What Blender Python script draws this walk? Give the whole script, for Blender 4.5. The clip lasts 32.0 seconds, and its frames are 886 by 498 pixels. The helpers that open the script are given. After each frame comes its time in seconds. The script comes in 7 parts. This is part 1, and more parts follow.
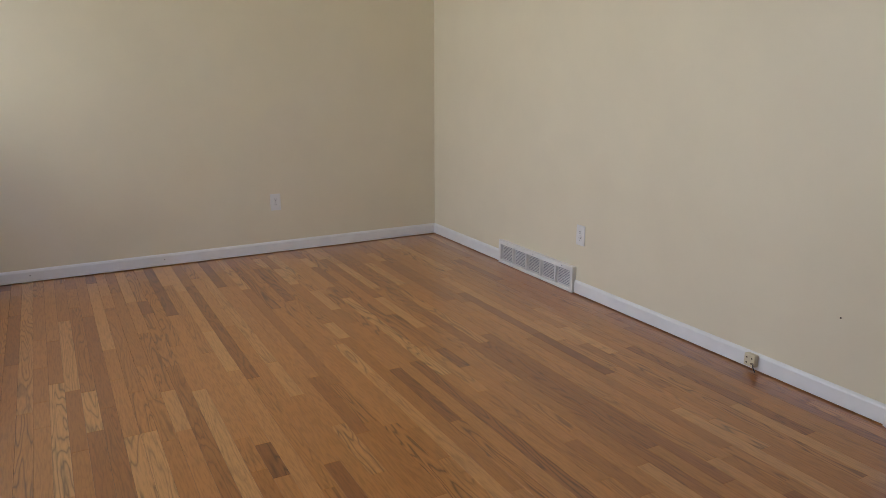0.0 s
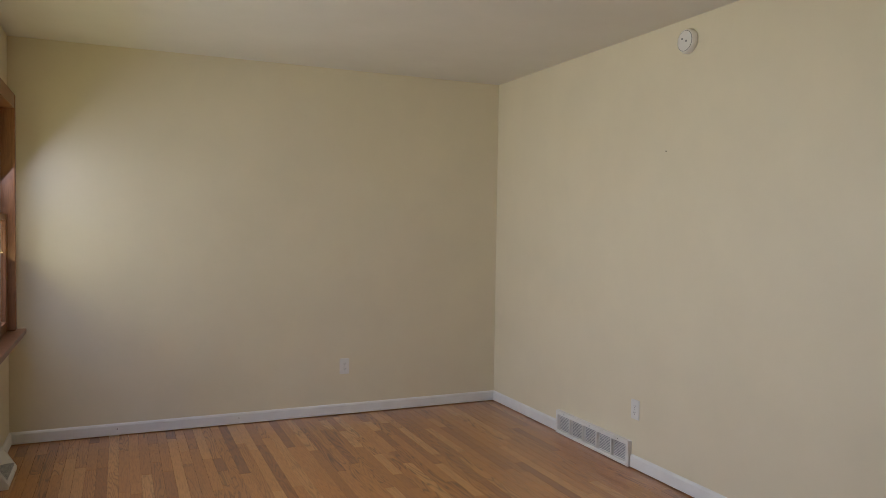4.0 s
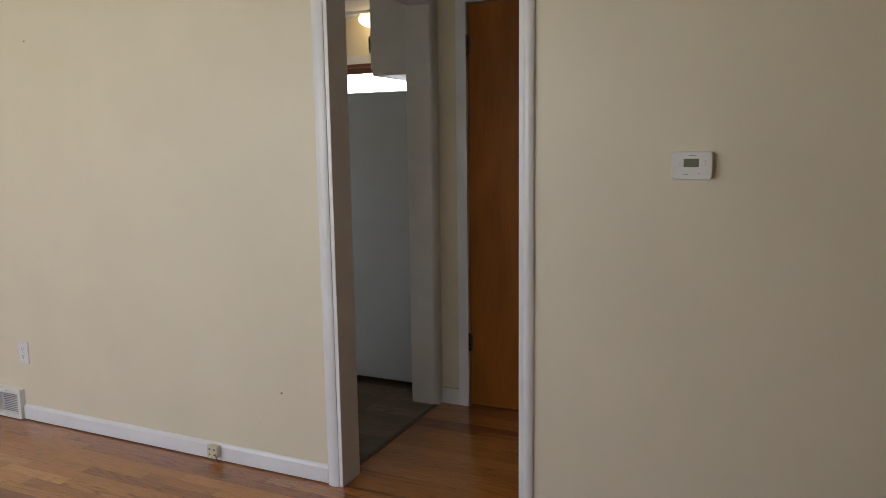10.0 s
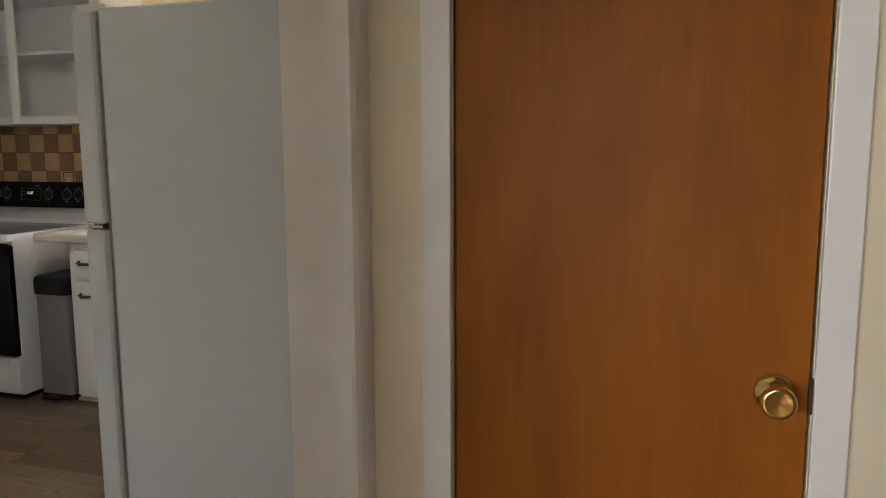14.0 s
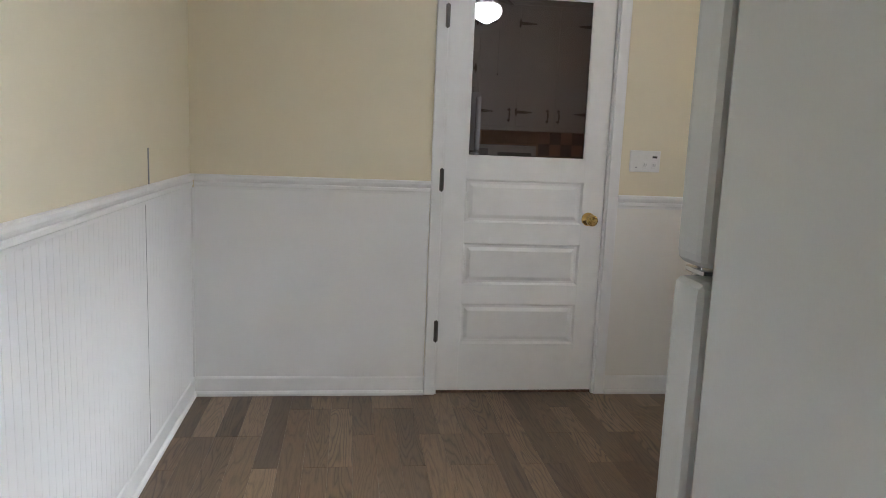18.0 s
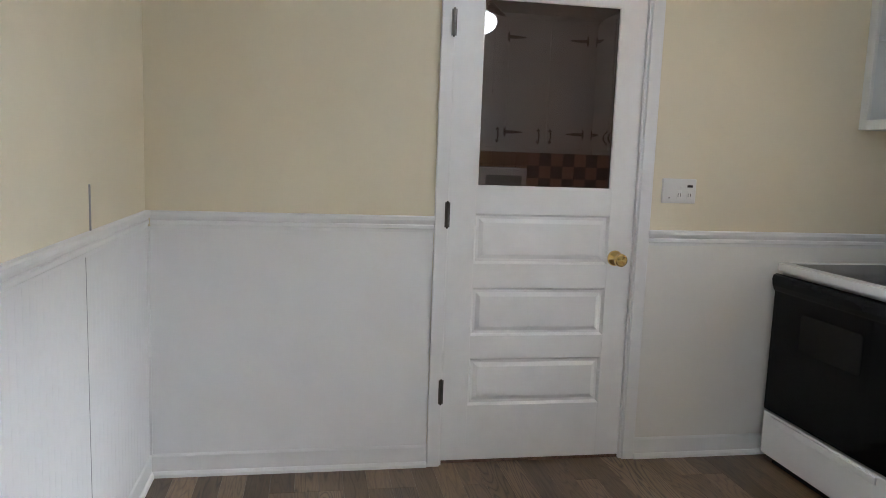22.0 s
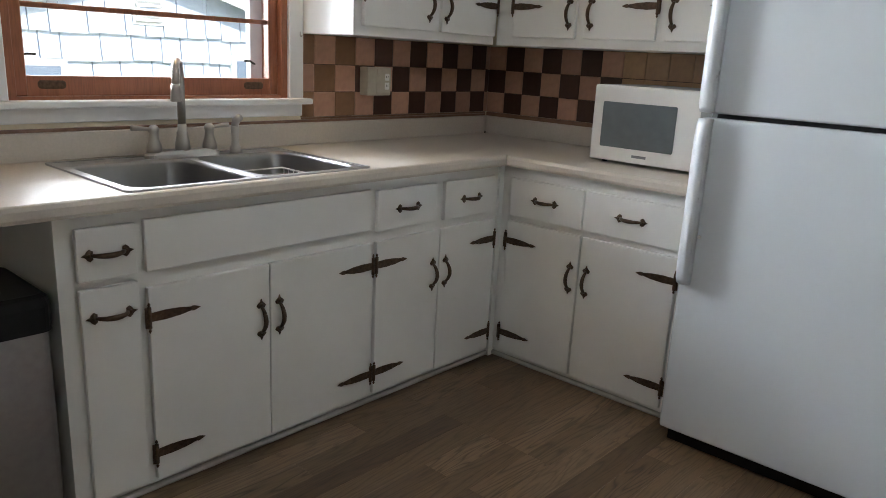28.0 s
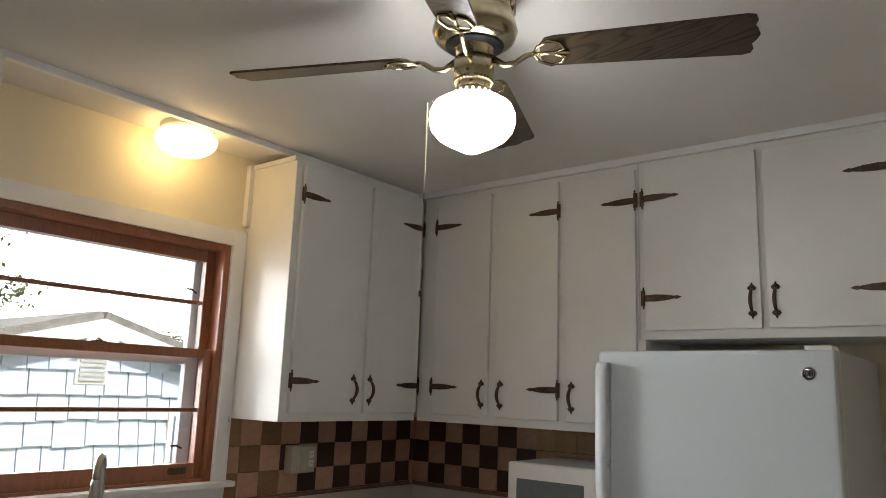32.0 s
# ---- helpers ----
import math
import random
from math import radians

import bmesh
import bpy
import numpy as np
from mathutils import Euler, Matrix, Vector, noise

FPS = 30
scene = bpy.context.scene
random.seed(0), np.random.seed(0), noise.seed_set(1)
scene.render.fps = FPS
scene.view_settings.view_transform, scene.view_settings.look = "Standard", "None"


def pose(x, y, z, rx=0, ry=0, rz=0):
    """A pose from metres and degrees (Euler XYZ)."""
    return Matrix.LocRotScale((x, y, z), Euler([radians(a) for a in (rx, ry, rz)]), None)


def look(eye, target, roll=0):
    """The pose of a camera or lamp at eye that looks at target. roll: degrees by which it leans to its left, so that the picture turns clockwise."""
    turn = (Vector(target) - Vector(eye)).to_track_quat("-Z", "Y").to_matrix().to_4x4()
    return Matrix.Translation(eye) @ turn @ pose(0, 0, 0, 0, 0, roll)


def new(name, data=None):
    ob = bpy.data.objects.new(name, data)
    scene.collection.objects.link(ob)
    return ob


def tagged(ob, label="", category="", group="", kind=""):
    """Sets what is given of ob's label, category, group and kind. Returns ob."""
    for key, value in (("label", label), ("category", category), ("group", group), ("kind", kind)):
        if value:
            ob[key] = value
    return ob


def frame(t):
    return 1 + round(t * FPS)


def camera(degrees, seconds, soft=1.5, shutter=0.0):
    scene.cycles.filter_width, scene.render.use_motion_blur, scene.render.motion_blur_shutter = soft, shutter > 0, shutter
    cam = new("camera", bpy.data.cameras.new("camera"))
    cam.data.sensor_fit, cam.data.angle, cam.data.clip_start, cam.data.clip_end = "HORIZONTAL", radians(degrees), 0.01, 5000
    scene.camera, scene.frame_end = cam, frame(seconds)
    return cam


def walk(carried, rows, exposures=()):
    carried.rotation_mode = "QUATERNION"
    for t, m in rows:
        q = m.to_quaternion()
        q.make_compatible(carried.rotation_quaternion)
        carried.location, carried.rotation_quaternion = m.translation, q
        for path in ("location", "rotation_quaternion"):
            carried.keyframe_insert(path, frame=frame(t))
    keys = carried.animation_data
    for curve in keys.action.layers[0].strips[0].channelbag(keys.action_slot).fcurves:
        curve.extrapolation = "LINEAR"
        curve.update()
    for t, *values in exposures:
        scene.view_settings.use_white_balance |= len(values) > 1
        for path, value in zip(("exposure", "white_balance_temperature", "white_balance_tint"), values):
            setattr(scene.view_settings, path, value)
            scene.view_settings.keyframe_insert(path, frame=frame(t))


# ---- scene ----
PATH = [
    (0, (-2.633, -4.999, 1.313), (-1.669, -3.219, 0.795), -0.0),
    (0.5, (-2.719, -5.110, 1.291), (-1.817, -3.301, 0.758), 0.8),
    (1, (-2.812, -5.204, 1.283), (-1.973, -3.373, 0.725), 2.0),
    (1.5, (-2.855, -5.256, 1.321), (-2.062, -3.393, 0.805), 2.0),
    (2, (-2.842, -5.250, 1.363), (-2.045, -3.354, 0.990), 1.7),
    (2.5, (-2.834, -5.241, 1.423), (-2.029, -3.329, 1.162), 1.4),
    (4.5, (-2.766, -5.263, 1.431), (-1.911, -3.357, 1.370), 0.5),
    (5, (-2.756, -5.257, 1.408), (-1.887, -3.368, 1.200), 0.3),
    (5.5, (-2.740, -5.259, 1.372), (-1.870, -3.389, 1.035), 0.3),
    (6, (-2.733, -5.267, 1.359), (-1.838, -3.417, 0.976), 0.4),
    (6.5, (-2.704, -5.268, 1.356), (-1.671, -3.492, 0.969), 1.0),
    (7, (-2.676, -5.259, 1.341), (-1.472, -3.592, 0.973), 1.4),
    (7.5, (-2.666, -5.254, 1.339), (-1.330, -3.685, 0.991), 1.4),
    (8, (-2.630, -5.257, 1.339), (-1.142, -3.827, 1.011), 0.8),
    (8.5, (-2.583, -5.265, 1.344), (-0.899, -4.071, 1.022), 0.7),
    (9, (-2.495, -5.288, 1.344), (-0.753, -4.354, 1.039), 0.5),
    (9.5, (-2.469, -5.271, 1.343), (-0.685, -4.418, 1.048), -0.1),
    (10, (-2.358, -5.203, 1.361), (-0.562, -4.371, 1.075), -0.8),
    (10.5, (-2.188, -5.075, 1.355), (-0.379, -4.272, 1.063), -1.1),
    (11, (-1.931, -4.899, 1.349), (-0.117, -4.106, 1.059), -1.1),
    (12, (-1.389, -4.641, 1.326), (0.484, -3.995, 1.052), -0.5),
    (12.5, (-1.088, -4.51, 1.316), (0.792, -3.883, 1.047), -0.4),
    (13, (-0.803, -4.400, 1.324), (1.080, -3.789, 1.037), -0.6),
    (13.5, (-0.487, -4.238, 1.321), (1.425, -3.714, 1.06), -0.0),
    (15.5, (0.396, -3.834, 1.311), (1.921, -2.569, 1.039), -1.4),
    (16, (0.665, -3.574, 1.305), (1.878, -2.005, 1.055), -0.9),
    (16.5, (0.738, -3.501, 1.278), (1.602, -1.713, 1.041), -0.0),
    (17, (0.785, -3.519, 1.286), (1.255, -1.59, 1.048), 0.7),
    (17.5, (0.816, -3.549, 1.285), (1.134, -1.589, 1.039), 1.4),
    (18, (0.831, -3.562, 1.27), (1.089, -1.603, 0.963), 2.3),
    (18.5, (0.832, -3.555, 1.244), (1.071, -1.635, 0.737), 2.7),
    (19, (0.834, -3.551, 1.226), (1.082, -1.674, 0.581), 3.1),
    (19.5, (0.841, -3.544, 1.223), (1.084, -1.682, 0.534), 3.2),
    (20, (0.839, -3.544, 1.248), (1.08, -1.631, 0.72), 3.2),
    (20.5, (0.850, -3.522, 1.225), (1.073, -1.558, 0.922), 3.5),
    (21, (0.836, -3.392, 1.25), (1.049, -1.422, 0.987), 3.2),
    (21.5, (0.763, -3.227, 1.256), (1.031, -1.26, 1.013), 3.1),
    (22, (0.731, -3.003, 1.306), (1.084, -1.052, 1.046), 2.1),
    (22.5, (0.78, -2.737, 1.327), (1.204, -0.805, 1.036), 1.9),
    (23, (0.769, -2.477, 1.332), (1.369, -0.605, 0.962), 2.3),
    (23.5, (0.753, -2.202, 1.333), (1.671, -0.473, 0.924), 1.5),
    (24, (0.831, -1.908, 1.346), (2.074, -0.404, 0.909), 2.8),
    (24.5, (0.894, -1.606, 1.329), (2.388, -0.353, 0.886), 3.2),
    (25, (0.972, -1.311, 1.304), (2.725, -0.457, 0.86), 2.8),
    (25.5, (1.136, -1.087, 1.299), (3.063, -0.79, 0.855), 0.6),
    (26, (1.247, -0.931, 1.278), (3.171, -1.249, 0.836), 1.0),
    (26.5, (1.205, -0.743, 1.28), (2.993, -1.518, 0.831), 2.4),
    (28.5, (0.866, -0.505, 1.28), (2.087, -2.014, 0.797), 2.5),
    (29, (0.815, -0.473, 1.302), (2.047, -2.001, 0.919), 2.3),
    (29.5, (0.791, -0.47, 1.336), (2.044, -2.008, 1.084), 1.9),
    (30, (0.774, -0.468, 1.371), (2.038, -2.015, 1.278), 1.9),
    (30.5, (0.765, -0.467, 1.39), (2.029, -2.017, 1.394), 2.1),
    (31, (0.762, -0.462, 1.422), (2.022, -2.011, 1.541), 2.3),
    (31.5, (0.75, -0.458, 1.462), (1.999, -1.998, 1.722), 2.2),
    (32, (0.741, -0.458, 1.481), (1.972, -1.988, 1.86), 2.1),
]
cam = camera(62.2, 32.0, 0.8)
# ---- plan ----
LX0, LY0, LH = -3.42, -7.6, 2.545      # living room: window wall, rear wall, height
WT = 0.115                              # thickness of the middle wall
OPA, OPB, OPH = -4.415, -3.645, 2.07    # opening from the living room to the hall (y range, height)
CAS = 0.054                             # width of its casing
HX1, HY0 = 1.037, -5.6                  # hall: far wall, rear wall
KX1, KY0, KY1, KYH, KH = 3.425, -3.590, -0.1, -3.66, 2.468   # kitchen: sink wall, refrigerator wall, door wall, hall face, height
DWX1, DWH = 0.998, 2.05                 # kitchen doorway, from the middle wall to here
DFH, DFK = -3.605, -3.498               # that doorway's wall: hall face, kitchen face
KDX0, KDX1, KDH = 1.276, 2.077, 2.036   # outer kitchen door
WDY0, WDY1, WDH = -4.380, -3.774, 2.03   # wooden hall door
KNOBZ, HINGE1, HINGE2 = 0.918, 1.830, 0.343
KKNOBZ, KHINGES = 0.888, (1.808, 1.060, 0.325)
PANELZ = ((0.253, 0.456), (0.554, 0.757), (0.859, 1.065), (1.173, 1.92))
RAILZ, RAILZ2 = 1.036, 0.997
BEADJ = (-2.07, -0.868)
KWY0, KWY1, KWZ0, KWZ1 = -2.325, -1.308, 1.083, 2.066       # kitchen window opening
KWMID, KWBAR1, KWBAR2 = 1.597, 1.368, 1.81
LWY0, LWY1, LWZ0, LWZ1, LWM = -4.3, -0.14, 0.745, 2.12, -0.66   # living-room window opening
VENT_Y0, VENT_Y1, VENT_H = -1.762, -0.975, 0.157
OUT_B, OUT_A = (-1.257, 0.0, 0.359), (0.0, -1.789, 0.350)
JACK, THERM, SMOKE = (-3.014, 0.05), (-4.952, 1.283), (-2.16, 2.42)
REGS = ((-0.88, -0.54), (-2.06, -1.72))
NAILS = ((0.0, -3.37, 0.35, "-x"), (0.0, -2.0, 1.85, "-x"), (-2.80, -0.0145, 0.045, "-y"), (-2.02, -0.0145, 0.045, "-y"))
TRAY = (-2.943, -3.043, 6.0)
BOARD_W, PLANK_W = 0.0572, 0.094
OUTY = -3.0
HWIN = ((-2.72, 0.62, 1.08, 0.92), (-5.42, 0.72, 0.98, 0.9))
OAK_TONES = [(0.0, (0.23, 0.078, 0.016)), (0.1, (0.33, 0.118, 0.023)), (0.35, (0.42, 0.162, 0.033)), (0.8, (0.48, 0.196, 0.045)), (1.0, (0.58, 0.285, 0.09))]

FANX, FANY, FANT = 1.76, -1.82, 23.6
LAMPX, LAMPY = 3.265, -1.965
walk(cam, [(t, look(eye, target, roll)) for t, eye, target, roll in PATH],
     [(0.0, -0.28, 6050, 10), (2.0, -0.15, 6350, 10), (5.0, -0.62, 6250, 10), (7.0, -0.4, 6250, 10), (10.0, -0.2, 6150, 10), (12.0, 0.0, 6500, 10), (13.0, 0.3, 6900, 11), (13.5, 0.6, 6700, 10), (15.5, 1.4, 6700, 10), (16.0, 1.5, 6600, 10), (17.0, 1.3, 6200, 10), (19.0, 1.15, 6150, 10), (21.0, 1.2, 6100, 10), (23.0, 1.4, 5900, 11), (24.0, 1.48, 6100, 12), (25.0, 1.6, 6050, 11), (26.0, 0.65, 6350, 10), (28.5, 0.75, 6200, 10), (30.0, 0.42, 6350, 10), (32.0, 0.1, 6800, 10)])

# ---- light ----
world = bpy.data.worlds.new("world")
scene.world = world
world.use_nodes = True
_wn = world.node_tree.nodes
_sky = _wn.new("ShaderNodeTexSky")
_sky.sky_type = "NISHITA"
_sky.sun_disc = False
_sky.sun_elevation = radians(48)
_sky.sun_rotation = radians(292)
world.node_tree.links.new(_sky.outputs[0], _wn["Background"].inputs[0])
_wn["Background"].inputs[1].default_value = 0.15


def sun(direction, strength):
    d = bpy.data.lights.new("sun", "SUN")
    d.energy, d.angle, d.color = strength, radians(0.6), (1.0, 0.95, 0.86)
    ob = new("sun", d)
    ob.matrix_world = look((0, 0, 8), Vector((0, 0, 8)) + Vector(direction))
    return ob


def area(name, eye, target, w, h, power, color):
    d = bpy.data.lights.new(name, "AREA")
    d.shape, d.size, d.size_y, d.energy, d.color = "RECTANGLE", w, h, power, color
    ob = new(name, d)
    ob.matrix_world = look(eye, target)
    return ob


sun((0.62, 0.25, -0.74), 4.8)
LWC = ((LWY0 + LWY1) / 2, (LWZ0 + LWZ1) / 2)
area("window_sky_light", (LX0 - 0.17, LWC[0], LWC[1]), (LX0 + 0.83, LWC[0], LWC[1] - 0.75), LWY1 - LWY0 - 0.1, LWZ1 - LWZ0 - 0.12, 54, (0.70, 0.75, 1.0))
area("window_lawn_light", (LX0 - 0.19, LWC[0], LWC[1]), (LX0 + 0.81, LWC[0], LWC[1] + 0.9), LWY1 - LWY0 - 0.1, LWZ1 - LWZ0 - 0.12, 32, (1.0, 0.91, 0.48))
# Unseen fill lamps in the yard, added to brighten the kitchen
area("kitchen_yard_fill_high", (KX1 + 4.0, -1.8, 3.75), (0.6, -1.8, 0.9), 3.2, 1.2, 400, (0.92, 0.95, 1.0))
area("kitchen_yard_fill_side", (KX1 + 3.0, -0.65, 1.75), (1.2, -2.1, 1.35), 1.15, 1.7, 85, (0.90, 0.94, 1.0))

# ---- materials ----
def nodes_of(name):
    m = bpy.data.materials.new(name)
    m.use_nodes = True
    nt = m.node_tree
    return m, nt, nt.nodes["Principled BSDF"]


def link(nt, a, b):
    nt.links.new(a, b)


def node(nt, kind, **props):
    n = nt.nodes.new(kind)
    for k, v in props.items():
        n.inputs[k].default_value = v
    return n


def coords(nt, scale=(1, 1, 1)):
    tc = nt.nodes.new("ShaderNodeTexCoord")
    mp = nt.nodes.new("ShaderNodeMapping")
    mp.inputs["Scale"].default_value = scale
    link(nt, tc.outputs["Object"], mp.inputs[0])
    return mp.outputs[0]


def ramp(nt, fac, stops):
    r = nt.nodes.new("ShaderNodeValToRGB")
    el = r.color_ramp.elements
    while len(el) < len(stops):
        el.new(0.5)
    for e, (p, c) in zip(el, stops):
        e.position, e.color = p, (*c, 1)
    link(nt, fac, r.inputs[0])
    return r.outputs[0]


def bump(nt, b, height, strength, distance):
    n = nt.nodes.new("ShaderNodeBump")
    n.inputs["Strength"].default_value, n.inputs["Distance"].default_value = strength, distance
    link(nt, height, n.inputs["Height"])
    link(nt, n.outputs[0], b.inputs["Normal"])


def painted(name, color, rough=0.5, vary=0.05, grain=160.0, relief=0.15, spots=2.2, metal=0.0):
    """Paint or another plain coat: broad uneven tone, fine roller relief."""
    m, nt, b = nodes_of(name)
    v = coords(nt)
    broad = node(nt, "ShaderNodeTexNoise", Scale=spots, Detail=5.0, Roughness=0.6)
    link(nt, v, broad.inputs["Vector"])
    lo = tuple(c * (1 - vary) for c in color)
    hi = tuple(min(1, c * (1 + vary)) for c in color)
    link(nt, ramp(nt, broad.outputs[0], [(0.3, lo), (0.7, hi)]), b.inputs["Base Color"])
    fine = node(nt, "ShaderNodeTexNoise", Scale=grain, Detail=3.0)
    link(nt, v, fine.inputs["Vector"])
    bump(nt, b, fine.outputs[0], relief, 0.002)
    rr = nt.nodes.new("ShaderNodeMapRange")
    rr.inputs["To Min"].default_value, rr.inputs["To Max"].default_value = rough - 0.02, rough + 0.02
    link(nt, broad.outputs[0], rr.inputs["Value"])
    link(nt, rr.outputs[0], b.inputs["Roughness"])
    b.inputs["Metallic"].default_value = metal
    return m


def plank_wood(name, tones, rough, grain_axis=1, grain=9.0, dark=0.55, random_per="object", coat=0.0, plainness=0.3, lines=14.0):
    """Board wood: tone by board, cathedral grain along the board, pores."""
    m, nt, b = nodes_of(name)
    tc = nt.nodes.new("ShaderNodeTexCoord")
    if random_per == "object":
        rnd = nt.nodes.new("ShaderNodeObjectInfo").outputs["Random"]
    else:
        rnd = nt.nodes.new("ShaderNodeNewGeometry").outputs["Random Per Island"]
    comb = nt.nodes.new("ShaderNodeCombineXYZ")
    mul = nt.nodes.new("ShaderNodeMath")
    mul.operation = "MULTIPLY"
    mul.inputs[1].default_value = 37.0
    link(nt, rnd, mul.inputs[0])
    link(nt, mul.outputs[0], comb.inputs[0])
    link(nt, mul.outputs[0], comb.inputs[2])
    link(nt, mul.outputs[0], comb.inputs[1])
    mp = nt.nodes.new("ShaderNodeMapping")
    sc = [1.0, 1.0, 1.0]
    sc[grain_axis] = 0.09
    mp.inputs["Scale"].default_value = sc
    add = nt.nodes.new("ShaderNodeVectorMath")
    link(nt, tc.outputs["Object"], add.inputs[0])
    link(nt, comb.outputs[0], add.inputs[1])
    link(nt, add.outputs[0], mp.inputs[0])
    field = node(nt, "ShaderNodeTexNoise", Scale=grain, Detail=2.5, Roughness=0.45, Distortion=0.25)
    link(nt, mp.outputs[0], field.inputs["Vector"])
    rings = nt.nodes.new("ShaderNodeMath")
    rings.operation = "MULTIPLY"
    rings.inputs[1].default_value = lines
    link(nt, field.outputs[0], rings.inputs[0])
    frac = nt.nodes.new("ShaderNodeMath")
    frac.operation = "PINGPONG"
    frac.inputs[1].default_value = 0.5
    link(nt, rings.outputs[0], frac.inputs[0])
    pores = node(nt, "ShaderNodeTexNoise", Scale=170.0, Detail=2.0)
    link(nt, mp.outputs[0], pores.inputs["Vector"])
    tone = ramp(nt, rnd, tones)
    shade = ramp(nt, frac.outputs[0], [(0.0, (dark,) * 3), (0.16, (0.86,) * 3), (0.3, (1.0,) * 3), (0.5, (1.08,) * 3)])
    pshade = ramp(nt, pores.outputs[0], [(0.36, (0.55,) * 3), (0.54, (1.05,) * 3)])
    mix = nt.nodes.new("ShaderNodeMix")
    mix.data_type, mix.blend_type = "RGBA", "MULTIPLY"
    pick = nt.nodes.new("ShaderNodeMath")
    pick.operation = "FRACT"
    link(nt, mul.outputs[0], pick.inputs[0])
    amount = nt.nodes.new("ShaderNodeMapRange")
    amount.inputs["From Min"].default_value, amount.inputs["To Min"].default_value, amount.inputs["To Max"].default_value = 0.45, plainness, 0.95
    link(nt, pick.outputs[0], amount.inputs["Value"])
    link(nt, amount.outputs[0], mix.inputs["Factor"])
    link(nt, tone, mix.inputs[6])
    link(nt, shade, mix.inputs[7])
    mix2 = nt.nodes.new("ShaderNodeMix")
    mix2.data_type, mix2.blend_type = "RGBA", "MULTIPLY"
    mix2.inputs["Factor"].default_value = 0.38
    link(nt, mix.outputs[2], mix2.inputs[6])
    link(nt, pshade, mix2.inputs[7])
    link(nt, mix2.outputs[2], b.inputs["Base Color"])
    wear = node(nt, "ShaderNodeTexNoise", Scale=1.7, Detail=6.0)
    link(nt, tc.outputs["Object"], wear.inputs["Vector"])
    rr = nt.nodes.new("ShaderNodeMapRange")
    rr.inputs["To Min"].default_value, rr.inputs["To Max"].default_value = rough - 0.08, rough + 0.1
    link(nt, wear.outputs[0], rr.inputs["Value"])
    link(nt, rr.outputs[0], b.inputs["Roughness"])
    b.inputs["Coat Weight"].default_value = coat
    b.inputs["Coat Roughness"].default_value = 0.045
    bump(nt, b, pores.outputs[0], 0.12, 0.001)
    return m


def plain(name, color, rough=0.5, metal=0.0, vary=0.06, scale=30.0, coat=0.0):
    m, nt, b = nodes_of(name)
    n = node(nt, "ShaderNodeTexNoise", Scale=scale, Detail=4.0)
    link(nt, coords(nt), n.inputs["Vector"])
    lo = tuple(c * (1 - vary) for c in color)
    hi = tuple(min(1, c * (1 + vary)) for c in color)
    link(nt, ramp(nt, n.outputs[0], [(0.3, lo), (0.7, hi)]), b.inputs["Base Color"])
    rr = nt.nodes.new("ShaderNodeMapRange")
    rr.inputs["To Min"].default_value, rr.inputs["To Max"].default_value = max(0.02, rough * 0.94), rough * 1.06
    link(nt, n.outputs[0], rr.inputs["Value"])
    link(nt, rr.outputs[0], b.inputs["Roughness"])
    b.inputs["Metallic"].default_value = metal
    b.inputs["Coat Weight"].default_value = coat
    return m


def glowing(name, color, strength):
    m, nt, b = nodes_of(name)
    b.inputs["Emission Color"].default_value = (*color, 1)
    b.inputs["Emission Strength"].default_value = strength
    b.inputs["Base Color"].default_value = (0.9, 0.9, 0.88, 1)
    b.inputs["Roughness"].default_value = 0.3
    return m


def glass(name, tint=(1, 1, 1), rough=0.0):
    m, nt, b = nodes_of(name)
    b.inputs["Base Color"].default_value = (*tint, 1)
    b.inputs["Transmission Weight"].default_value = 1.0
    b.inputs["Roughness"].default_value = rough
    b.inputs["IOR"].default_value = 1.45
    return m


M_WALL = painted("cream_wall_paint", (0.76, 0.69, 0.52), 0.45, 0.03, 120, 0.10)
M_WAINS = painted("white_wainscot_paint", (0.80, 0.80, 0.79), 0.4, 0.03, 90, 0.08)
M_CEIL = painted("ceiling_paint", (0.76, 0.74, 0.69), 0.7, 0.03, 60, 0.2)
M_TRIM = painted("white_trim_paint", (0.80, 0.80, 0.79), 0.32, 0.04, 40, 0.08, 6)
M_CAB = painted("white_cabinet_paint", (0.78, 0.775, 0.74), 0.34, 0.03, 70, 0.06, 4)
M_HARDWOOD = plank_wood("oak_floor_boards", OAK_TONES, 0.34, 1, 12.0, 0.36, "object", 1.0, 0.16, 16.0)
M_HARDWOOD.node_tree.nodes["Principled BSDF"].inputs["Specular IOR Level"].default_value = 0.25
M_LINO = plank_wood("wood_look_vinyl", [(0.0, (0.10, 0.062, 0.034)), (0.3, (0.15, 0.097, 0.055)), (0.75, (0.195, 0.13, 0.076)), (1.0, (0.255, 0.178, 0.11))], 0.36, 1, 9.0, 0.3, "object", 0.0, 0.45, 22.0)


